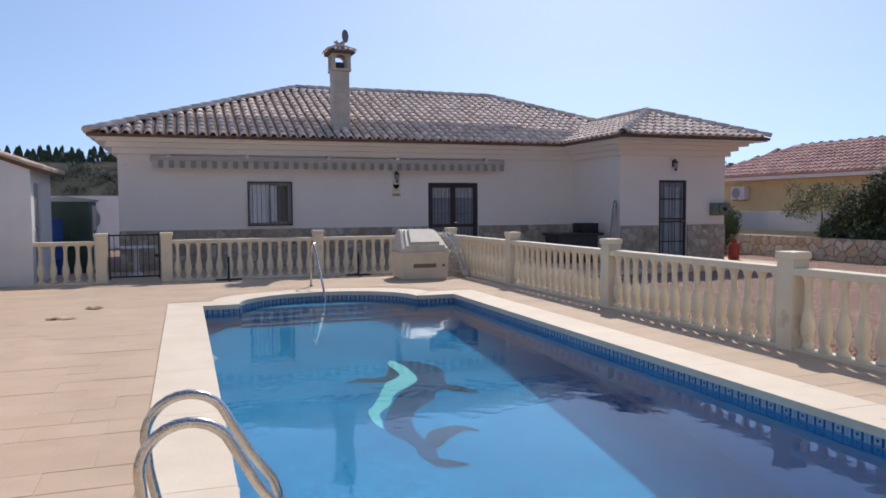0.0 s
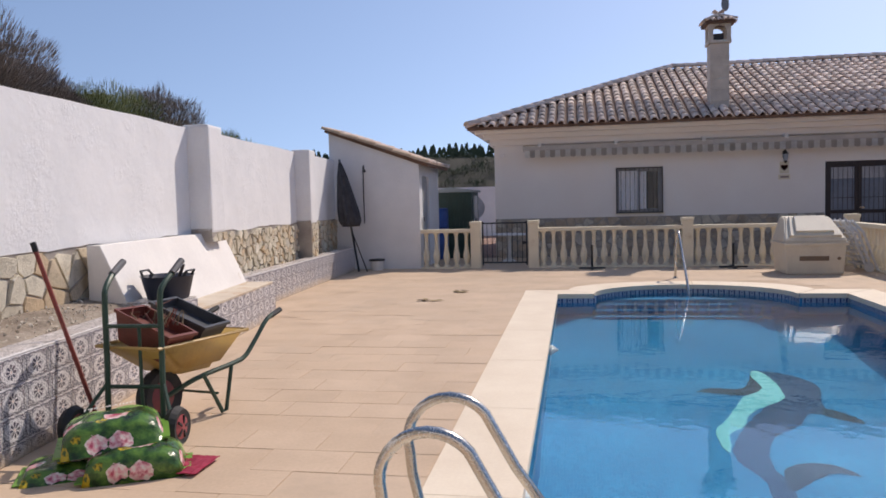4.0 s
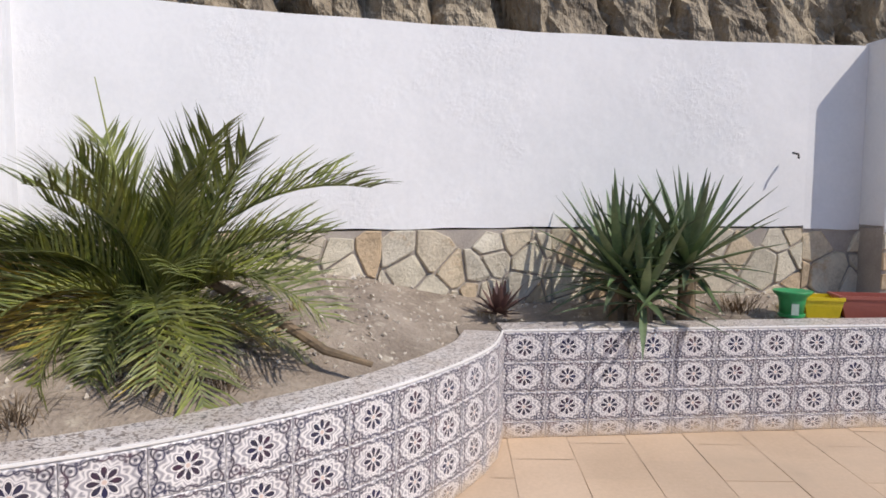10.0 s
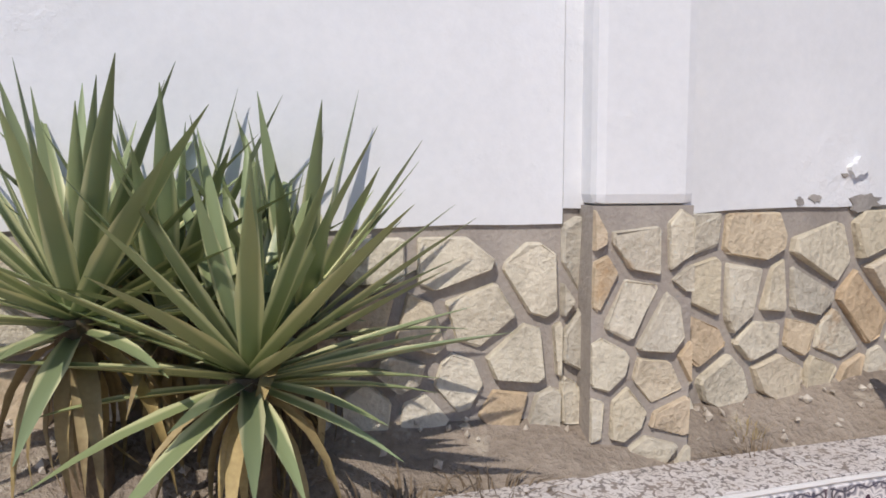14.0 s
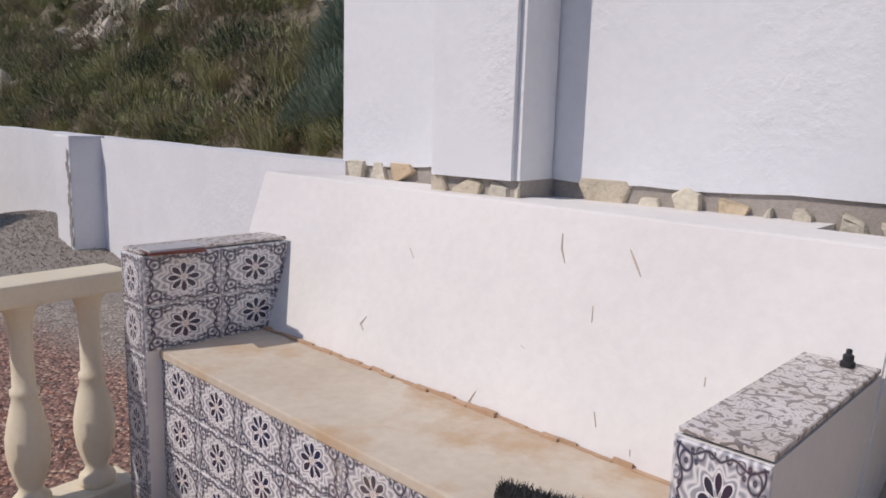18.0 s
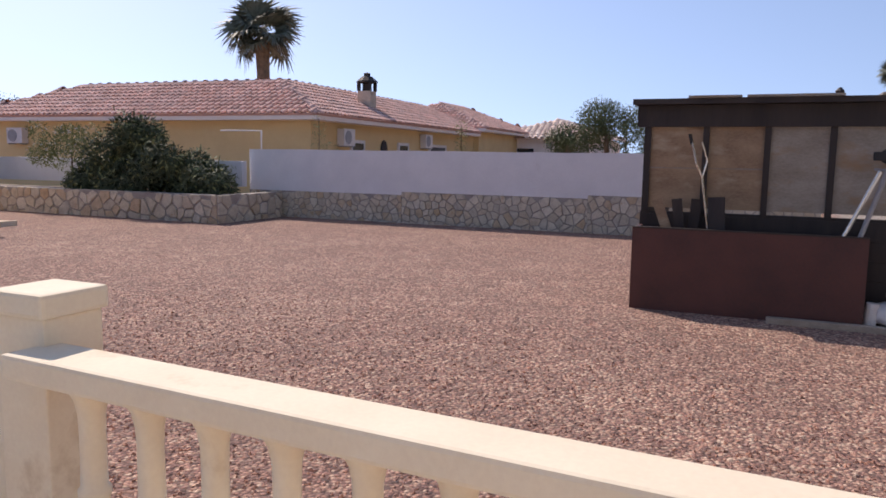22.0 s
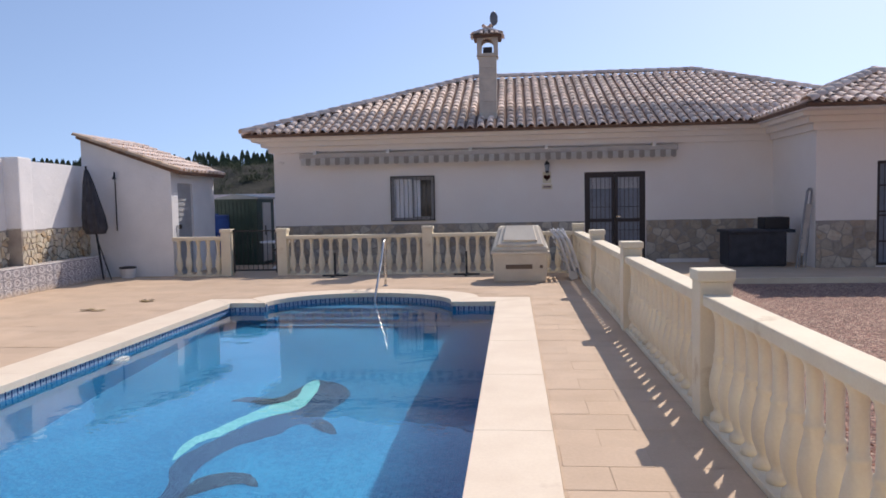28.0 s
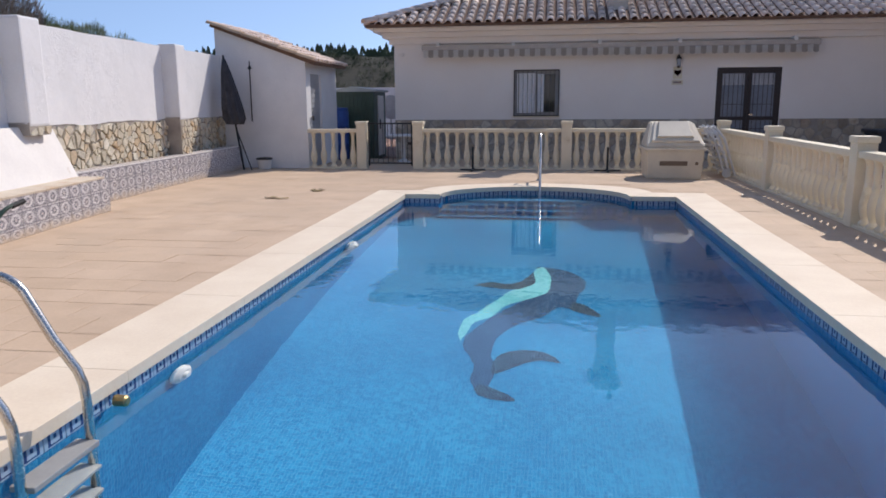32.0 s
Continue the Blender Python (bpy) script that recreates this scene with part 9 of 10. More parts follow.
def fan_leaf(r, material, seed):
    rng = random.Random(seed)
    V, F = [], []
    n_ = 24
    for i in range(n_):
        a = -2.2 + 4.4 * i / (n_ - 1)
        l = r * rng.uniform(0.50, 0.64)
        b0 = 0.40 * r
        w = 0.034 * r
        m_ = (b0 + math.cos(a) * l * 0.55, math.sin(a) * l * 0.55, 0.05 * r)
        tip = (b0 + math.cos(a) * l, math.sin(a) * l, -0.16 * l)
        k = len(V)
        V.extend(((b0, 0, 0), (m_[0] - math.sin(a) * w, m_[1] + math.cos(a) * w, m_[2]), tip, (m_[0] + math.sin(a) * w, m_[1] - math.cos(a) * w, m_[2])))
        F.append((k, k + 1, k + 2, k + 3))
    k = len(V)
    V.extend(((0, -0.015 * r, 0), (0, 0.015 * r, 0), (0.41 * r, 0.012 * r, 0), (0.41 * r, -0.012 * r, 0)))
    F.append((k, k + 1, k + 2, k + 3))
    me = bpy.data.meshes.new("fan_leaf")
    me.from_pydata(V, [], F)
    me.materials.append(material)
    return me


palm_grey = surface("fan_palm_leaf", (0.18, 0.20, 0.14), (0.085, 0.10, 0.068), 0.6, 2, 25, 0.3, rand=0.2)


def fan_palm(x, y, top, r, label, seed):
    t_ = thing("fan_palm", label, "palm", "fan palms", at=pose(x, y, 0))
    part("trunk", tube([(0, 0, -0.1), (0.1, 0, top * 0.5), (0, 0, top)], [0.30, 0.25, 0.34], 10), trunk_mat, t_)
    me = fan_leaf(r, palm_grey, seed)
    rng = random.Random(seed)
    for i in range(28):
        u = (i + 0.5) / 28
        polar = math.degrees(math.acos(0.96 - 1.66 * u))
        shared("fan_leaf", me, t_, Matrix.Translation((0, 0, top + 0.1 * r)) @ pose(0, 0, 0, 0, 0, i * 137.5) @ pose(0, 0, 0, rng.uniform(-60, 60), polar - 90 + rng.uniform(-8, 8)) @ Matrix.Scale(rng.uniform(0.85, 1.08), 4))


fan_palm(27.0, 20.6, 6.75, 2.25, "tall fan palm behind the neighbour house", 1)
fan_palm(42.4, -6.9, 6.0, 1.1, "distant fan palm above the shed roof", 2)
for k, (x, y, h, r, lab) in enumerate(((27.5, 4.6, 2.4, 1.3, "rounded garden tree beyond the boundary wall"), (28.5, 3.0, 2.2, 1.4, "rounded garden tree beyond the boundary wall"), (27.8, 6.2, 2.0, 1.0, "rounded garden tree beyond the boundary wall"), (46, -9.5, 4.6, 1.6, "dark tree at the foot of the hill"))):
    t_ = thing("garden_tree", lab, "tree", "garden trees")
    part("trunk", tube([(x, y, -0.1), (x, y, h)], [0.16, 0.08], 8), trunk_mat, t_)
    rng = random.Random(k)
    leaf_cloud("crown", [(x + rng.uniform(-r, r) * 0.6, y + rng.uniform(-r, r) * 0.6, h + rng.uniform(-0.7, 0.7) * r, r * rng.uniform(0.4, 0.6)) for _ in range(10)], 1500, 0.065, shrub_mid, t_, k)
for k, (x, y, h) in enumerate(((52, 8.2, 5.4), (50, 11.3, 5.0), (56, 3.6, 4.8))):
    t_ = thing("cypress", "slim dark cypress on the skyline", "tree", "cypresses")
    part("trunk", tube([(x, y, -0.1), (x, y, h * 0.8)], [0.1, 0.04], 6), trunk_mat, t_)
    leaf_cloud("crown", [(x, y, h * u, 0.42 * (1.05 - u)) for u in (0.35, 0.5, 0.62, 0.74, 0.84, 0.92)], 1600, 0.08, shrub_dark, t_, 30 + k)
slp = thing("street_lamp", "dark lantern street lamp above the shed roof", "street lamp")
part("pole", tube([(40, -4.2, 0), (40, -4.2, 4.6)], 0.06, 8), black_iron, slp)
part("lantern", lathe([(0.10, 4.6), (0.2, 4.95), (0.22, 4.97), (0.06, 5.15)], 8), black_iron, slp).matrix_basis = pose(40, -4.2, 0)

# ---- hills ----
def strip_hill(name, rail, height, depths, material, label):
    """Rising ground along a line: rail points, and height(s, d, p) at distance d outwards (to the right of the walk)."""
    pts = []
    for a, b in zip(rail, rail[1:]):
        n_ = max(1, int(math.dist(a, b) / 0.16)) if math.dist(a, b) < 12 else 24
        pts += [(a[0] + (b[0] - a[0]) * i / n_, a[1] + (b[1] - a[1]) * i / n_) for i in range(n_)]
    pts.append(rail[-1])
    nrm = []
    for i in range(len(pts)):
        d, _ = unit(pts[max(i - 3, 0)], pts[min(i + 3, len(pts) - 1)])
        nrm.append((d.y, -d.x))
    V, F = [], []
    w = len(depths)
    for (x, y), (nx, ny) in zip(pts, nrm):
        for d in depths:
            px, py = x + nx * d, y + ny * d
            V.append((px, py, height(px, py, d)))
    for i in range(len(pts) - 1):
        for j in range(w - 1):
            k = i * w + j
            F.append((k, k + w, k + w + 1, k + 1))
    return tagged(joined(name, V, F, material), label, "hillside", kind="structure")


def lerp_table(v, table):
    for (a, ha), (b, hb) in zip(table, table[1:]):
        if v <= b:
            return ha + (hb - ha) * max(0, (v - a) / (b - a))
    return table[-1][1]


def cliff_crest(y):
    return lerp_table(y, [(-8, 7.5), (-3, 7.0), (-1, 6.2), (0.4, 5.3), (1.5, 4.5), (2.4, 3.7), (3.0, 3.1), (3.8, 2.62), (6, 2.45), (9, 2.35), (12, 2.1), (16, 1.2), (20, 0.3)])


def ridge(v):
    return abs(noise.noise(v))


rail_w = [(-11.3, 20), (-10.65, 14.4), (-9.6, 1.55), (-9.2, -0.6), (-8.15, -3.3), (-7.6, -3.55)]
face_pts = []
for a, b in zip(rail_w, rail_w[1:]):
    n_ = max(1, int(math.dist(a, b) / 0.075))
    face_pts += [(a[0] + (b[0] - a[0]) * i / n_, a[1] + (b[1] - a[1]) * i / n_) for i in range(n_)]
face_pts.append(rail_w[-1])
V, F = [], []
ROWS_F, back_d = 64, (0.12, 0.3, 0.6, 1.0, 1.6, 2.6, 4.5, 8, 14, 22)
for i, (x, y) in enumerate(face_pts):
    d_, _ = unit(face_pts[max(i - 12, 0)], face_pts[min(i + 12, len(face_pts) - 1)])
    nx, ny = d_.y, -d_.x
    s = i * 0.075
    crest = cliff_crest(y) + 0.22 * noise.noise(Vector((s * 1.1, 3, 0))) + 0.12 * noise.noise(Vector((s * 3.7, 5, 0)))
    last = 0.0
    for j in range(ROWS_F):
        v = j / (ROWS_F - 1)
        z = 0.6 + (crest - 0.6) * v
        crack = max(0.0, 0.13 - ridge(Vector((s * 0.75, z * 0.16, 7)))) * 5.5
        gully = max(0.0, 0.10 - ridge(Vector((s * 2.3, z * 0.35, 17)))) * 2.4
        rough = 0.16 * noise.noise(Vector((s * 2.2, z * 1.3, 2))) + 0.09 * noise.noise(Vector((s * 5.5, z * 3.6, 4))) + 0.05 * noise.noise(Vector((s * 13, z * 10, 6)))
        ledge = 0.10 * (0.5 + 0.5 * math.sin(z * 5.2 + 3 * noise.noise(Vector((s * 0.5, 0, 2)))))
        off = 0.62 + 0.30 * v + crack + gully + rough + ledge * 0.6
        last = off
        V.append((x + nx * off, y + ny * off, z))
    for bd in back_d:
        off = max(last, 1.0) + bd
        px, py = x + nx * off, y + ny * off
        V.append((px, py, crest + 0.12 * bd + 0.18 * noise.noise(Vector((px * 0.9, py * 0.9, 1.0))) * min(1, bd)))
w_ = ROWS_F + len(back_d)
for i in range(len(face_pts) - 1):
    for j in range(w_ - 1):
        k = i * w_ + j
        F.append((k, k + w_, k + w_ + 1, k + 1))
tagged(joined("hillside_cliff", V, F, rock_mat), "eroded grey-ochre earth cliff above the wall", "hillside", kind="structure")


def slope_z(x, y, d):
    crest = lerp_table(x, [(-12, 8.2), (0, 8.6), (10, 9.0), (20, 10.0), (30, 10.4), (45, 10.2), (66, 9.2), (90, 7.6)])
    z = 0.78 + d * lerp_table(x, [(12, 0.98), (26, 1.25), (90, 1.3)]) + 0.5 * noise.noise(Vector((x * 0.35, y * 0.35, 3))) * min(1, d / 2) + 0.15 * noise.noise(Vector((x * 1.4, y * 1.4, 6)))
    return crest - math.log1p(math.exp((crest - z) * 1.6)) / 1.6 + 0.5 * min(1, d / 6) * noise.noise(Vector((x * 0.2, y * 0.2, 9)))


slope_mat = surface("scrub_slope", (0.27, 0.225, 0.155), (0.12, 0.10, 0.066), 0.95, 0.8, 7, 0.8, 0.1, stain=(0.30, 0.26, 0.20), stain_at=0.68, stain_scale=0.45)
rail_s = [(-8.2, -3.62), (-4.6, -3.30), (-0.7, -4.10), (1.8, -4.60), (5.8, -5.38), (13.6, -6.90), (24, -8.9), (40, -8.4), (90, -7.0)]
strip_hill("hillside_scrub", rail_s, slope_z, [0.05, 0.4, 0.8, 1.2, 1.7, 2.3, 3, 4, 5, 6.2, 7.5, 9, 12, 16, 24, 40], slope_mat, "dry scrub-covered hillside above the low wall")
rng = random.Random(77)
groups = {"g": [], "d": [], "p": [], "k": []}
for _ in range(1500):
    x = rng.uniform(-3.0, 34)
    d = 0.2 + 9.5 * rng.random() ** 1.25
    base_y = lerp_table(x, [(-8.2, -3.62), (-4.6, -3.30), (-0.7, -4.10), (1.8, -4.60), (5.8, -5.38), (13.6, -6.90), (24, -8.9), (40, -8.4)])
    y = base_y - d
    s = rng.uniform(0.45, 1.1) * (0.75 if d < 1 else 1.1) * (1.25 if x > 14 else 1)
    patch = noise.noise(Vector((x * 0.5, y * 0.5, 12)))
    kind_ = rng.choices("gdpk", (0.34 + 0.3 * max(0, patch), 0.26 + 0.5 * max(0, -patch), 0.26, 0.14))[0]
    groups[kind_].append((x, y, slope_z(x, y, d) - 0.08, s))
tufts("hill_grass", groups["p"], 170, 0.36, grass_pale, "pale feathery grass clumps on the scrub hillside", 1.1, 0.0028, cat="grass")
tufts("hill_broom", groups["g"], 230, 0.42, shrub_green, "olive green broom bushes on the hillside", 1.5, 0.003, cat="bushes")
tufts("hill_dry_scrub", groups["d"], 190, 0.48, shrub_dry, "dry brown scrub on the hillside", 1.6, 0.003, cat="scrub")
tufts("hill_dark_scrub", groups["k"], 200, 0.50, shrub_dark, "dark green scrub on the hillside", 1.6, 0.0035, cat="scrub")


def low_bushes(name, spots, per, leaf, material, label):
    """Many low, flattened bushes of small leaves, joined."""
    V, F = [], []
    for x, y, z, s in spots:
        for _ in range(per):
            d = Vector((rng.gauss(0, 1), rng.gauss(0, 1), abs(rng.gauss(0, 1)))).normalized()
            rr = s * (0.45 + 0.55 * rng.random()) * (1 + 0.3 * noise.noise(d * 2.5 + Vector((x, y, z))))
            p = Vector((x + d.x * rr, y + d.y * rr, z + d.z * rr * 0.85))
            a = (d + Vector((rng.gauss(0, 0.5), rng.gauss(0, 0.5), rng.gauss(0, 0.5) + 0.5))).normalized()
            b = Vector((rng.gauss(0, 1), rng.gauss(0, 1), 0.1)).normalized()
            l, w = leaf * rng.uniform(0.7, 1.6), leaf * 0.16
            k = len(V)
            V.extend(((p - b * w)[:], (p + b * w)[:], (p + a * l * 2)[:]))
            F.append((k, k + 1, k + 2))
    return tagged(joined(name, V, F, material), label, "bushes", kind="stuff")


shrub_olive = surface("shrub_olive", (0.38, 0.365, 0.18), (0.20, 0.20, 0.095), 0.8, 1.5, 20, 0.3)
shrub_umber = surface("shrub_umber", (0.34, 0.265, 0.19), (0.19, 0.15, 0.105), 0.85, 1.5, 20, 0.3)
sets = {"o": [], "u": [], "k": []}
near_n = 320
for i_ in range(1250 + near_n):
    x = rng.uniform(-1.5, 40) if i_ >= near_n else rng.uniform(-1.0, 16)
    d = 0.35 + 11 * rng.random() ** 1.1 if i_ >= near_n else rng.uniform(0.3, 1.9)
    base_y = lerp_table(x, [(-8.2, -3.62), (-4.6, -3.30), (-0.7, -4.10), (1.8, -4.60), (5.8, -5.38), (13.6, -6.90), (24, -8.9), (40, -8.4), (90, -7.0)])
    y = base_y - d
    patch = noise.noise(Vector((x * 0.3, y * 0.3, 31)))
    if patch > 0.38 and d > 2.5:
        continue
    kind_ = "u" if d > 4 + 2.5 * patch and rng.random() < 0.75 else rng.choices("ouk", (0.5, 0.25, 0.25))[0]
    sets[kind_].append((x, y, slope_z(x, y, d) - 0.08, rng.uniform(0.22, 0.55) * (1.35 if x > 12 else 1)))
far_sets = {"o": [], "u": [], "k": []}
for _ in range(1500):
    x = rng.uniform(26, 88)
    d = 0.3 + 22 * rng.random()
    y = lerp_table(x, [(13.6, -6.90), (24, -8.9), (40, -8.4), (90, -7.0)]) - d
    far_sets[rng.choices("ouk", (0.35, 0.4, 0.25))[0]].append((x, y, slope_z(x, y, d) - 0.15, rng.uniform(0.5, 1.1)))
low_bushes("far_olive_bushes", far_sets["o"], 110, 0.13, shrub_olive, "olive bushes on the far hillside")
low_bushes("far_brown_bushes", far_sets["u"], 110, 0.13, shrub_umber, "dry brown bushes on the far hillside")
low_bushes("far_dark_bushes", far_sets["k"], 110, 0.13, shrub_dark, "dark green bushes on the far hillside")
low_bushes("olive_bushes", sets["o"], 430, 0.042, shrub_olive, "olive green bushes covering the hillside")
low_bushes("brown_bushes", sets["u"], 430, 0.042, shrub_umber, "dry umber bushes covering the hillside")
low_bushes("dark_bushes", sets["k"], 430, 0.042, shrub_dark, "dark green bushes covering the hillside")
shrub_teal = surface("shrub_teal", (0.26, 0.32, 0.23), (0.13, 0.175, 0.125), 0.75, 2, 25, 0.3)
umber_twigs = surface("dark_umber_twigs", (0.30, 0.25, 0.215), (0.155, 0.13, 0.112), 0.9, 2, 25, 0.3)


big_dark = []
for _ in range(70):
    x = rng.uniform(3, 38)
    d = rng.uniform(2.0, 10.5)
    y = lerp_table(x, [(-0.7, -4.10), (1.8, -4.60), (5.8, -5.38), (13.6, -6.90), (24, -8.9), (40, -8.4)]) - d
    big_dark.append((x, y, slope_z(x, y, d) - 0.12, rng.uniform(0.45, 0.95)))
low_bushes("large_dark_bushes", big_dark, 900, 0.05, shrub_dark, "large dark rounded bushes on the hillside")


def edge_at(y, back):
    """A spot on the cliff's edge, back metres behind it."""
    return lerp_table(y, [(-3.3, -8.15), (-0.6, -9.2), (1.55, -9.6), (14.4, -10.65), (20, -11.3)]) - 0.95 - back


def twig_bush(label, x, y, z, r, n, material, seed):
    """One rounded bush of fine upright twigs, with an uneven outline."""
    g = random.Random(seed)
    V, F = [], []
    for _ in range(n):
        d = Vector((g.gauss(0, 1), g.gauss(0, 1), abs(g.gauss(0, 1)) + 0.1)).normalized()
        rr = r * (0.3 + 0.75 * g.random() ** 0.4) * (1 + 0.30 * noise.noise(d * 2.2 + Vector((x, y, z))))
        p = Vector((d.x * rr, d.y * rr, d.z * rr * 1.1))
        a = (d + Vector((g.gauss(0, 0.25), g.gauss(0, 0.25), 0.7))).normalized()
        b = Vector((g.gauss(0, 1), g.gauss(0, 1), 0)).normalized()
        l, w = r * g.uniform(0.08, 0.20), 0.0042 * g.uniform(0.7, 1.4)
        k = len(V)
        V.extend(((p - b * w)[:], (p + b * w)[:], (p + a * l)[:]))
        F.append((k, k + 1, k + 2))
    t_ = thing("twig_bush", label, "bush", "bushes on the cliff", at=pose(x, y, z))
    joined("crown", V, F, material, t_)
    part("stem", tube([(0, 0, -0.3), (0, 0, r * 0.4)], [0.03, 0.015], 6), trunk_mat, t_)


for k, (x, y, z, r) in enumerate(((1.15, -5.15, 1.25, 0.55), (0.75, -5.0, 1.35, 0.5), (1.0, -5.3, 1.9, 0.55), (0.6, -5.2, 2.1, 0.5), (1.35, -5.5, 1.7, 0.5))):
    twig_bush("feathery blue-green bush behind the wall's end", x, y, z, r, 6500, shrub_teal, 260 + k)
BROWN_B, GREEN_B = "large dark brown twiggy bush on the cliff edge", "green broom bush on the cliff edge"
for k, (y, back, r, dz) in enumerate(((2.3, 0.5, 0.42, 0.0), (3.45, 0.15, 0.66, -0.05), (4.3, 0.4, 0.50, 0.0), (4.9, 0.25, 0.70, 0.05), (5.8, 0.35, 0.52, 0.0), (6.2, 0.2, 0.36, 0.0), (8.5, 0.2, 0.66, 0.0), (0.9, 0.7, 0.5, 0.0), (-0.4, 0.8, 0.6, 0.0), (10.6, 0.3, 0.36, 0.0))):
    x = edge_at(y, back)
    twig_bush(BROWN_B, x, y, cliff_crest(y) - 0.06 + dz, r * 1.08, 9500, umber_twigs, 200 + k)
for k, (y, back, r) in enumerate(((6.7, 0.15, 0.50), (7.6, 0.3, 0.62), (9.4, 0.2, 0.50), (10.3, 0.3, 0.5), (11.2, 0.3, 0.62), (12.4, 0.2, 0.60), (13.4, 0.2, 0.5), (1.6, 0.6, 0.3))):
    x = edge_at(y, back)
    twig_bush(GREEN_B, x, y, cliff_crest(y) - 0.10, r, 5500, shrub_green, 230 + k)
def wall_foot(x):
    return lerp_table(x, [(-0.7, -4.10), (1.8, -4.60), (5.8, -5.38), (13.6, -6.90)])


V, F = scatter(420, (2.0, 12.0, -12.0, -7.0), lambda x, y: slope_z(x, y, max(0.1, wall_foot(x) - y)) - 0.05, 0.16, 0.42, lambda x, y: noise.noise(Vector((x * 0.55, y * 0.55, 40))) > 0.02)
tagged(joined("rock_outcrop", V, F, surface("pale_outcrop", (0.66, 0.59, 0.48), (0.44, 0.38, 0.30), 0.9, 3, 20, 0.8, 0.05)), "pale broken rock outcrop on the scrub slope", "rocks", kind="stuff")
tall_grass = []
for _ in range(60):
    x = rng.uniform(0.2, 13)
    d = rng.uniform(0.2, 0.9)
    y = wall_foot(x) - d
    tall_grass.append((x, y, slope_z(x, y, d) - 0.06, rng.uniform(0.7, 1.3)))
tufts("feather_grass", tall_grass, 320, 0.42, grass_pale, "low olive green grass clumps above the yard wall", 1.3, 0.0024, cat="grass")
V, F = scatter(190, (1.5, 12.0, -11.5, -7.3), lambda x, y: slope_z(x, y, max(0.1, lerp_table(x, [(-0.7, -4.10), (1.8, -4.60), (5.8, -5.38), (13.6, -6.90)]) - y)), 0.05, 0.17)
tagged(joined("pale_rocks", V, F, surface("pale_rock", (0.62, 0.55, 0.44), (0.42, 0.36, 0.28), 0.9, 3, 20, 0.6)), "pale rock outcrops on the scrub slope", "rocks", kind="stuff")

# distant wooded rise to the north with a row of cypresses
def north_z(x, y):
    h = 8.6 * math.exp(-((y - 100) / 16) ** 2) * (0.9 + 0.2 * noise.noise(Vector((x * 0.05, 0, 1)))) * lerp_table(x, [(-130, 0.9), (-10, 1.0), (20, 0.6), (50, 0.45)])
    return GROUND_Z - 0.2 + h + 0.5 * noise.noise(Vector((x * 0.2, y * 0.2, 2)))


rise = bmesh.new()
bmesh.ops.create_grid(rise, x_segments=60, y_segments=14, size=1)
for v in rise.verts:
    x, y = v.co.x * 90 - 40, 95 + v.co.y * 35
    v.co = Vector((x, y, north_z(x, y)))
smooth(single("hill_north", rise, surface("dark_scrub_hill", (0.05, 0.046, 0.032), (0.02, 0.022, 0.015), 0.95, 0.12, 1.5, 0.5, 0.5), "dark scrub rise in the distance behind the house", "hill", kind="structure"))
V, F = [], []
rng = random.Random(55)
for k in range(230):
    x = -95 + k * 0.62 + rng.uniform(-0.3, 0.3)
    hh = rng.uniform(0.9, 1.9)
    zb = 7.5 * lerp_table(x, [(-130, 0.9), (-10, 1.0), (20, 0.6), (50, 0.45)])
    for j in range(70):
        u = rng.random()
        a, r = rng.uniform(0, 6.28), 0.42 * (1 - u) ** 0.6 + 0.05
        p = Vector((x + math.cos(a) * r, 100 + math.sin(a) * r, zb + u * hh))
        i0 = len(V)
        V.extend(((p.x - 0.12, p.y, p.z - 0.2), (p.x + 0.12, p.y, p.z - 0.2), (p.x, p.y, p.z + 0.35)))
        F.append((i0, i0 + 1, i0 + 2))
tagged(joined("cypress_row", V, F, shrub_dark), "distant row of dark cypresses on the rise", "trees", kind="stuff")
scrub_n = []
for _ in range(900):
    x, y = rng.uniform(-60, 45), rng.uniform(76, 101)
    scrub_n.append((x, y, north_z(x, y) - 0.3, rng.uniform(0.6, 1.5)))
low_bushes("north_bushes", scrub_n, 70, 0.22, shrub_dark, "dark scrub on the distant rise")
leaf_far = thing("far_tree_clump", "dark tree clump and flat roof beyond the house", "trees")
leaf_cloud("crown", [(24 + rng.uniform(-4, 4), 40 + rng.uniform(-2, 2), rng.uniform(1, 4.2), rng.uniform(0.9, 1.5)) for _ in range(18)], 420, 0.10, shrub_dark, leaf_far, 61)
part("trunk", tube([(24, 40, 0), (24, 40, 2)], 0.2, 8), trunk_mat, leaf_far)
part("flat_roof", box(19.5, 27.5, 41.5, 47, 0, 3.6), surface("brown_render", (0.30, 0.25, 0.20), (0.22, 0.18, 0.15), 0.9, 1, 20, 0.2), leaf_far, "brown flat-roofed block")


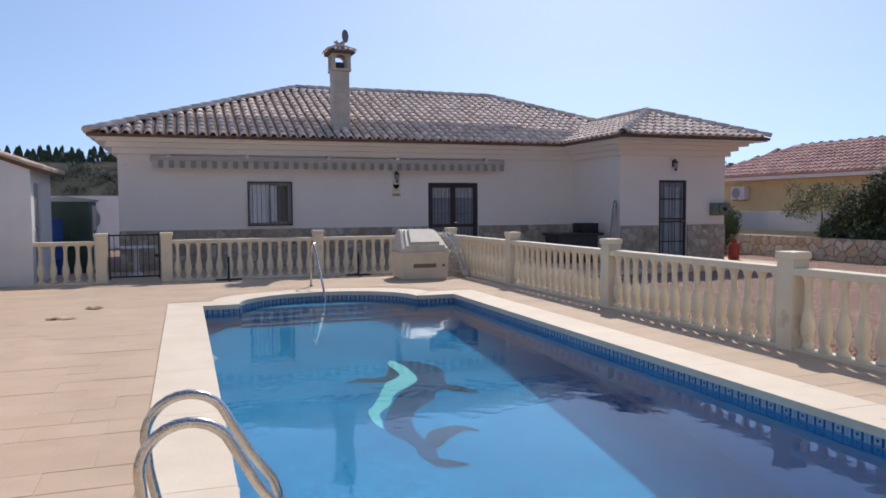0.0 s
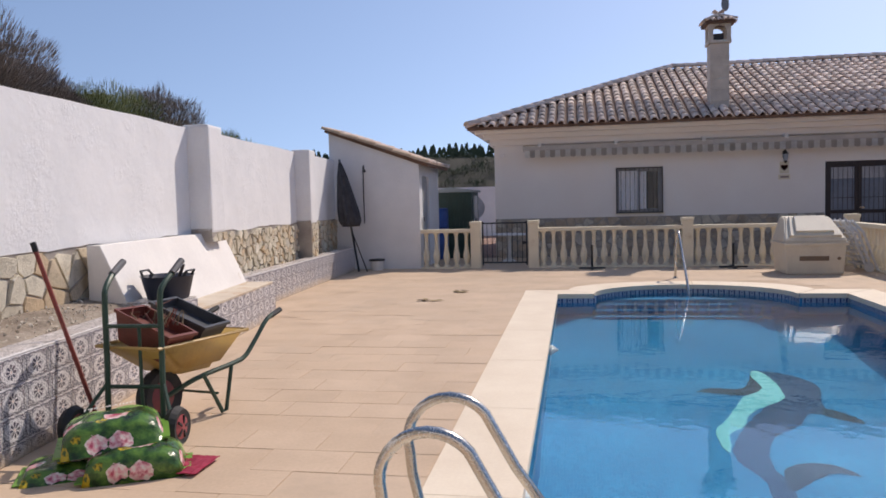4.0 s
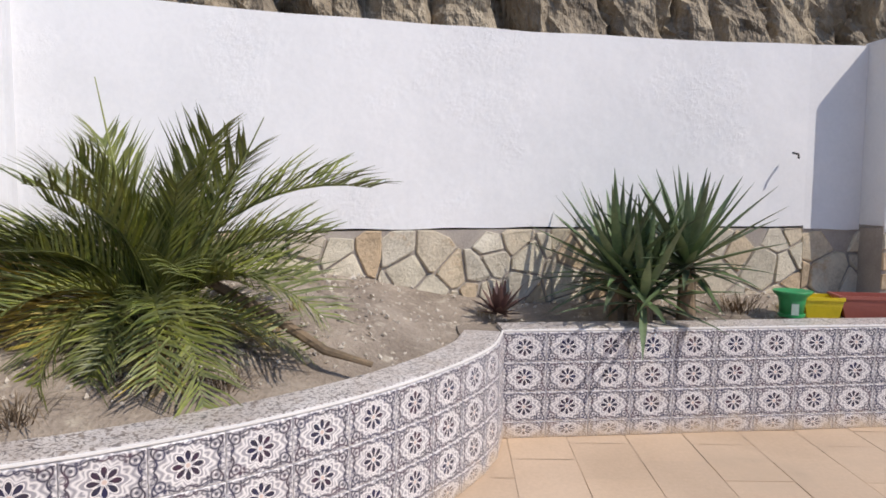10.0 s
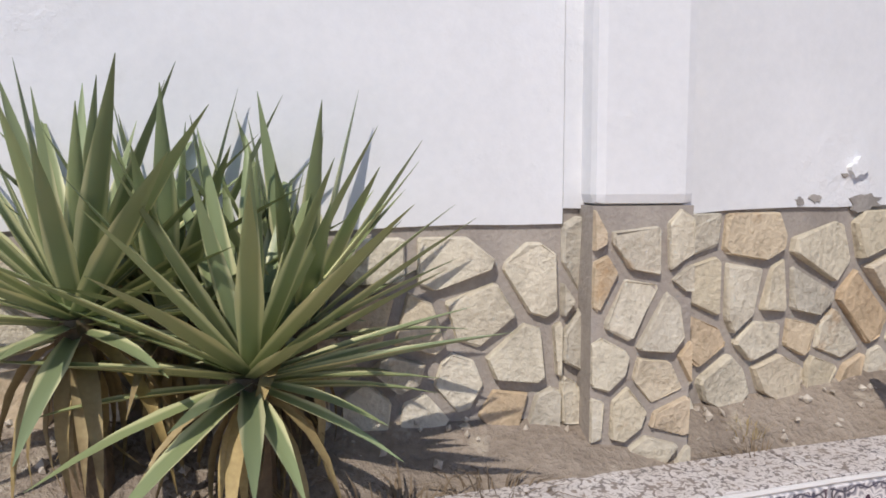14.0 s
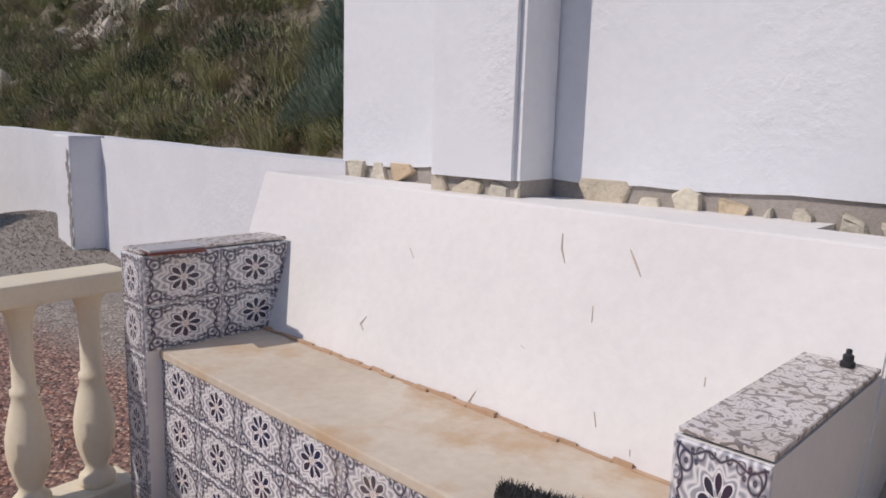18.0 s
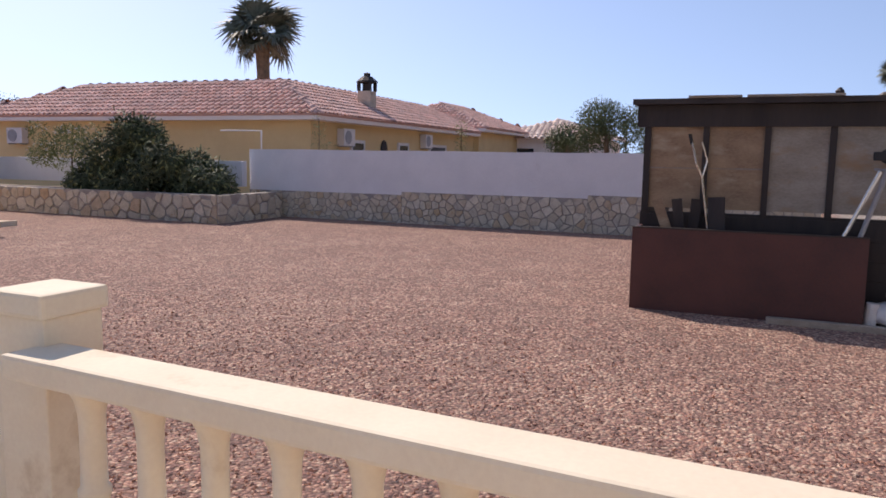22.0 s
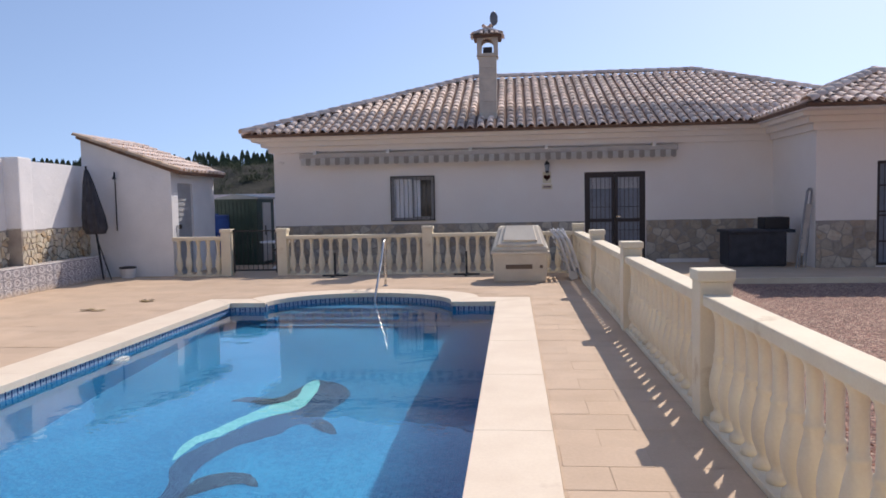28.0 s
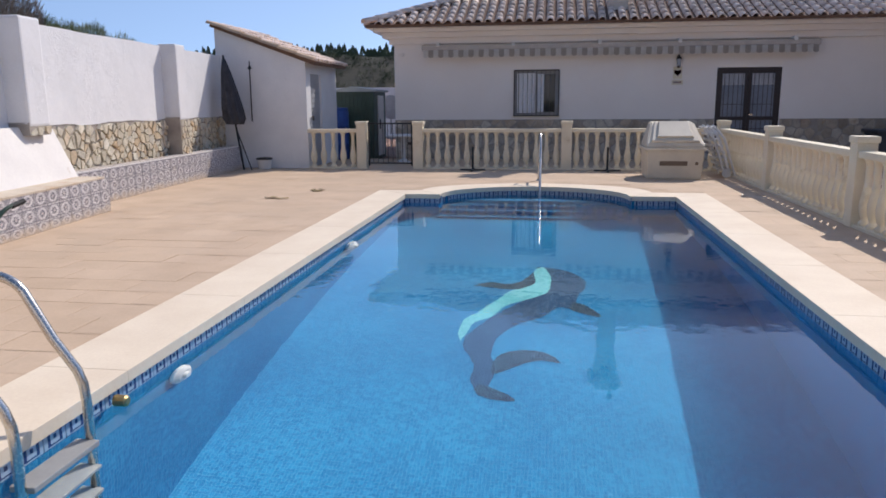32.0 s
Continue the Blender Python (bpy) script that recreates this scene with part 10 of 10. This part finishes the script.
# ---- wear on the walls ----
def flake(parent, name, centre, along_v, size, material, seed, tall=1.0, lift=0.004):
    """A ragged thin patch lying on a wall face: along_v is the face's level direction; it stands lift proud of it."""
    g = random.Random(seed)
    u = Vector((along_v[0], along_v[1], 0)).normalized()
    n_ = Vector((-u.y, u.x, 0))
    bm = bmesh.new()
    ring = []
    for k in range(16):
        a = k * math.tau / 16
        r = size * g.uniform(0.55, 1.1)
        ring.append(Vector(centre) + u * math.cos(a) * r + Vector((0, 0, math.sin(a) * r * tall)))
    lo = [bm.verts.new(p - n_ * 0.004) for p in ring]
    hi = [bm.verts.new(p + n_ * lift) for p in ring]
    bm.faces.new(hi)
    for i in range(16):
        bm.faces.new((lo[i], lo[(i + 1) % 16], hi[(i + 1) % 16], hi[i]))
    part(name, bm, material, parent)


def on_wall(a, b, x, z, out=0.0):
    """A point of the face a to b at that x."""
    s = (x - a[0]) / (b[0] - a[0])
    d, _ = unit(a, b)
    return (x - d.y * out, a[1] + (b[1] - a[1]) * s + d.x * out, z)


FLAKES_S = ((-5.65, 1.385, 0.05, 0.7, 0), (-5.69, 1.275, 0.075, 0.45, 1), (-5.48, 1.29, 0.028, 0.6, 1), (-5.42, 1.28, 0.018, 0.8, 1), (-5.60, 1.36, 0.02, 0.4, 1), (-6.6, 1.30, 0.03, 0.5, 1))
bare = surface("bare_cement", (0.40, 0.37, 0.34), (0.24, 0.22, 0.20), 0.95, 8, 60, 0.6)
wear = thing("plaster_damage", "blistered and flaked plaster with bare cement showing", "plaster damage", "wall wear", "structure")
sd_ = (SWALL[1][0] - SWALL[2][0], SWALL[1][1] - SWALL[2][1])
for k, (x, z, s, tl, mt) in enumerate(FLAKES_S):
    flake(wear, "flake" if mt else "blister", on_wall(SWALL[2], SWALL[1], x, z, 0.010), sd_, s, bare if mt else white_wall, 300 + k, tl, 0.006 if mt else 0.02)
wear2 = thing("plaster_damage", "dark flaked paint along the yard wall and its pier", "plaster damage", "wall wear", "structure")
yw_a, yw_b = yard_wall[3], yard_wall[2]
yd = (yw_b[0] - yw_a[0], yw_b[1] - yw_a[1])
mossy = surface("mossy_cement", (0.30, 0.31, 0.26), (0.18, 0.18, 0.16), 0.95, 9, 60, 0.5)
g_ = random.Random(91)
for k in range(22):
    x = g_.uniform(1.9, 5.6)
    flake(wear2, "flake", on_wall(yw_a, yw_b, x, g_.uniform(0.72, 1.1), 0.002), yd, g_.uniform(0.012, 0.04), mossy, 400 + k, g_.uniform(0.8, 2.2))
for k in range(9):
    p = pose(4.12, -4.69, 0, 0, 0, -10.5) @ Vector((-0.19 + g_.uniform(-0.012, 0.02), 0.311, 0.16 + k * 0.10))
    flake(wear2, "flake", p, (math.cos(radians(-10.5)), math.sin(radians(-10.5))), g_.uniform(0.03, 0.05), bare, 450 + k, 1.7)
# ---- terrace tiles: the nearest singly, the rest joined ----
TW, TD, GAP = 0.50, 0.335, 0.0045
outer_rim = pool_outline(0.475)
area = [(-0.52, -2.17), (-0.26, 0.66), (-0.19, 0.9), (-0.19, NORTH_Y - 0.09), (-8.7, NORTH_Y - 0.02), (-10.06, 14.15), (-9.72, BENCH1_Y1), (planter_x(BENCH1_Y1), BENCH1_Y1), COR] + [(x, y) for x, y in arc_line[::-1]][1:] + SOUTH_FRONT[1:] + [(-2.5, -2.08), (-0.85, -2.2)]
rng = random.Random(9)
near, far_t = [], []
rows_n, row0 = int(17 / TD), -2.6


def clip_poly(poly, keep):
    """Cut a convex outline by a half plane (a, b, c): keeps a x + b y <= c."""
    a, b, c = keep
    out = []
    for k in range(len(poly)):
        p, q = poly[k], poly[(k + 1) % len(poly)]
        dp, dq = a * p[0] + b * p[1] - c, a * q[0] + b * q[1] - c
        if dp <= 0:
            out.append(p)
        if dp * dq < 0:
            s = dp / (dp - dq)
            out.append((p[0] + (q[0] - p[0]) * s, p[1] + (q[1] - p[1]) * s))
    return out


full = bmesh.new()
box_into(full, -TW / 2 + GAP / 2, TW / 2 - GAP / 2, -TD / 2 + GAP / 2, TD / 2 - GAP / 2, -0.011, 0.0)
tile_top = bpy.data.meshes.new("floor_tile")
full.to_mesh(tile_top)
full.free()
tile_top.materials.append(paver_mat)
cut_V, cut_F = [], []
for r in range(rows_n):
    yc = row0 + (r + 0.5) * TD
    for k in range(22):
        xc = -10.4 + (k + 0.5) * TW + (TW / 2 if r % 2 else 0)
        corners_ = [(xc + sx * TW / 2, yc + sy * TD / 2) for sx, sy in ((-1, -1), (1, -1), (1, 1), (-1, 1))]
        ins = [inside(p, area) for p in corners_]
        hole = [inside(p, outer_rim) for p in corners_]
        dz = rng.uniform(-0.0015, 0.0015)
        if all(ins) and not any(hole):
            (near if yc < 6.2 else far_t).append((xc, yc, dz, rng.uniform(-0.15, 0.15)))
        elif any(ins) and not all(hole):
            poly = [(xc + sx * (TW - GAP) / 2, yc + sy * (TD - GAP) / 2) for sx, sy in ((-1, -1), (1, -1), (1, 1), (-1, 1))]
            if any(hole):
                for side in ((1, 0, POOL_X0 - 0.475), (-1, 0, -(POOL_X1 + 0.475)), (0, 1, POOL_Y0 - 0.475)):
                    a, b, c = side
                    if a * xc + b * yc <= c or any(a * p[0] + b * p[1] <= c for p, h in zip(corners_, hole) if not h):
                        poly = clip_poly(poly, side)
                        break
                else:
                    continue
            else:
                cx, cy = xc, yc
                for p, q in zip(area, area[1:] + area[:1]):
                    d, ln = unit(p, q)
                    mx, my = (p[0] + q[0]) / 2, (p[1] + q[1]) / 2
                    # clip by those edges that cross this tile
                    near_edge = abs((cx - p[0]) * -d.y + (cy - p[1]) * d.x) < 0.32 and -0.3 < (cx - p[0]) * d.x + (cy - p[1]) * d.y < ln + 0.3
                    if near_edge:
                        nx, ny = -d.y, d.x
                        test = (mx + nx * 0.02, my + ny * 0.02)
                        if inside(test, area):
                            nx, ny = -nx, -ny
                        poly = clip_poly(poly, (nx, ny, nx * p[0] + ny * p[1]))
                        if len(poly) < 3:
                            break
            if len(poly) >= 3:
                i0 = len(cut_V)
                cut_V.extend([(x, y, dz) for x, y in poly])
                cut_F.append(tuple(range(i0, i0 + len(poly))))
for x, y, dz, a in near[:300]:
    shared("floor_tile", tile_top, floor, pose(x, y, dz, 0, 0, a))
rest = near[300:] + far_t
V, F = list(cut_V), list(cut_F)
for x, y, dz, a in rest:
    i0 = len(V)
    V.extend([(x + sx * (TW - GAP) / 2, y + sy * (TD - GAP) / 2, dz) for sx, sy in ((-1, -1), (1, -1), (1, 1), (-1, 1))])
    F.append((i0, i0 + 1, i0 + 2, i0 + 3))
ob = joined("floor_tiles", V, F, paver_mat, floor)
ob["kind"] = "stuff"
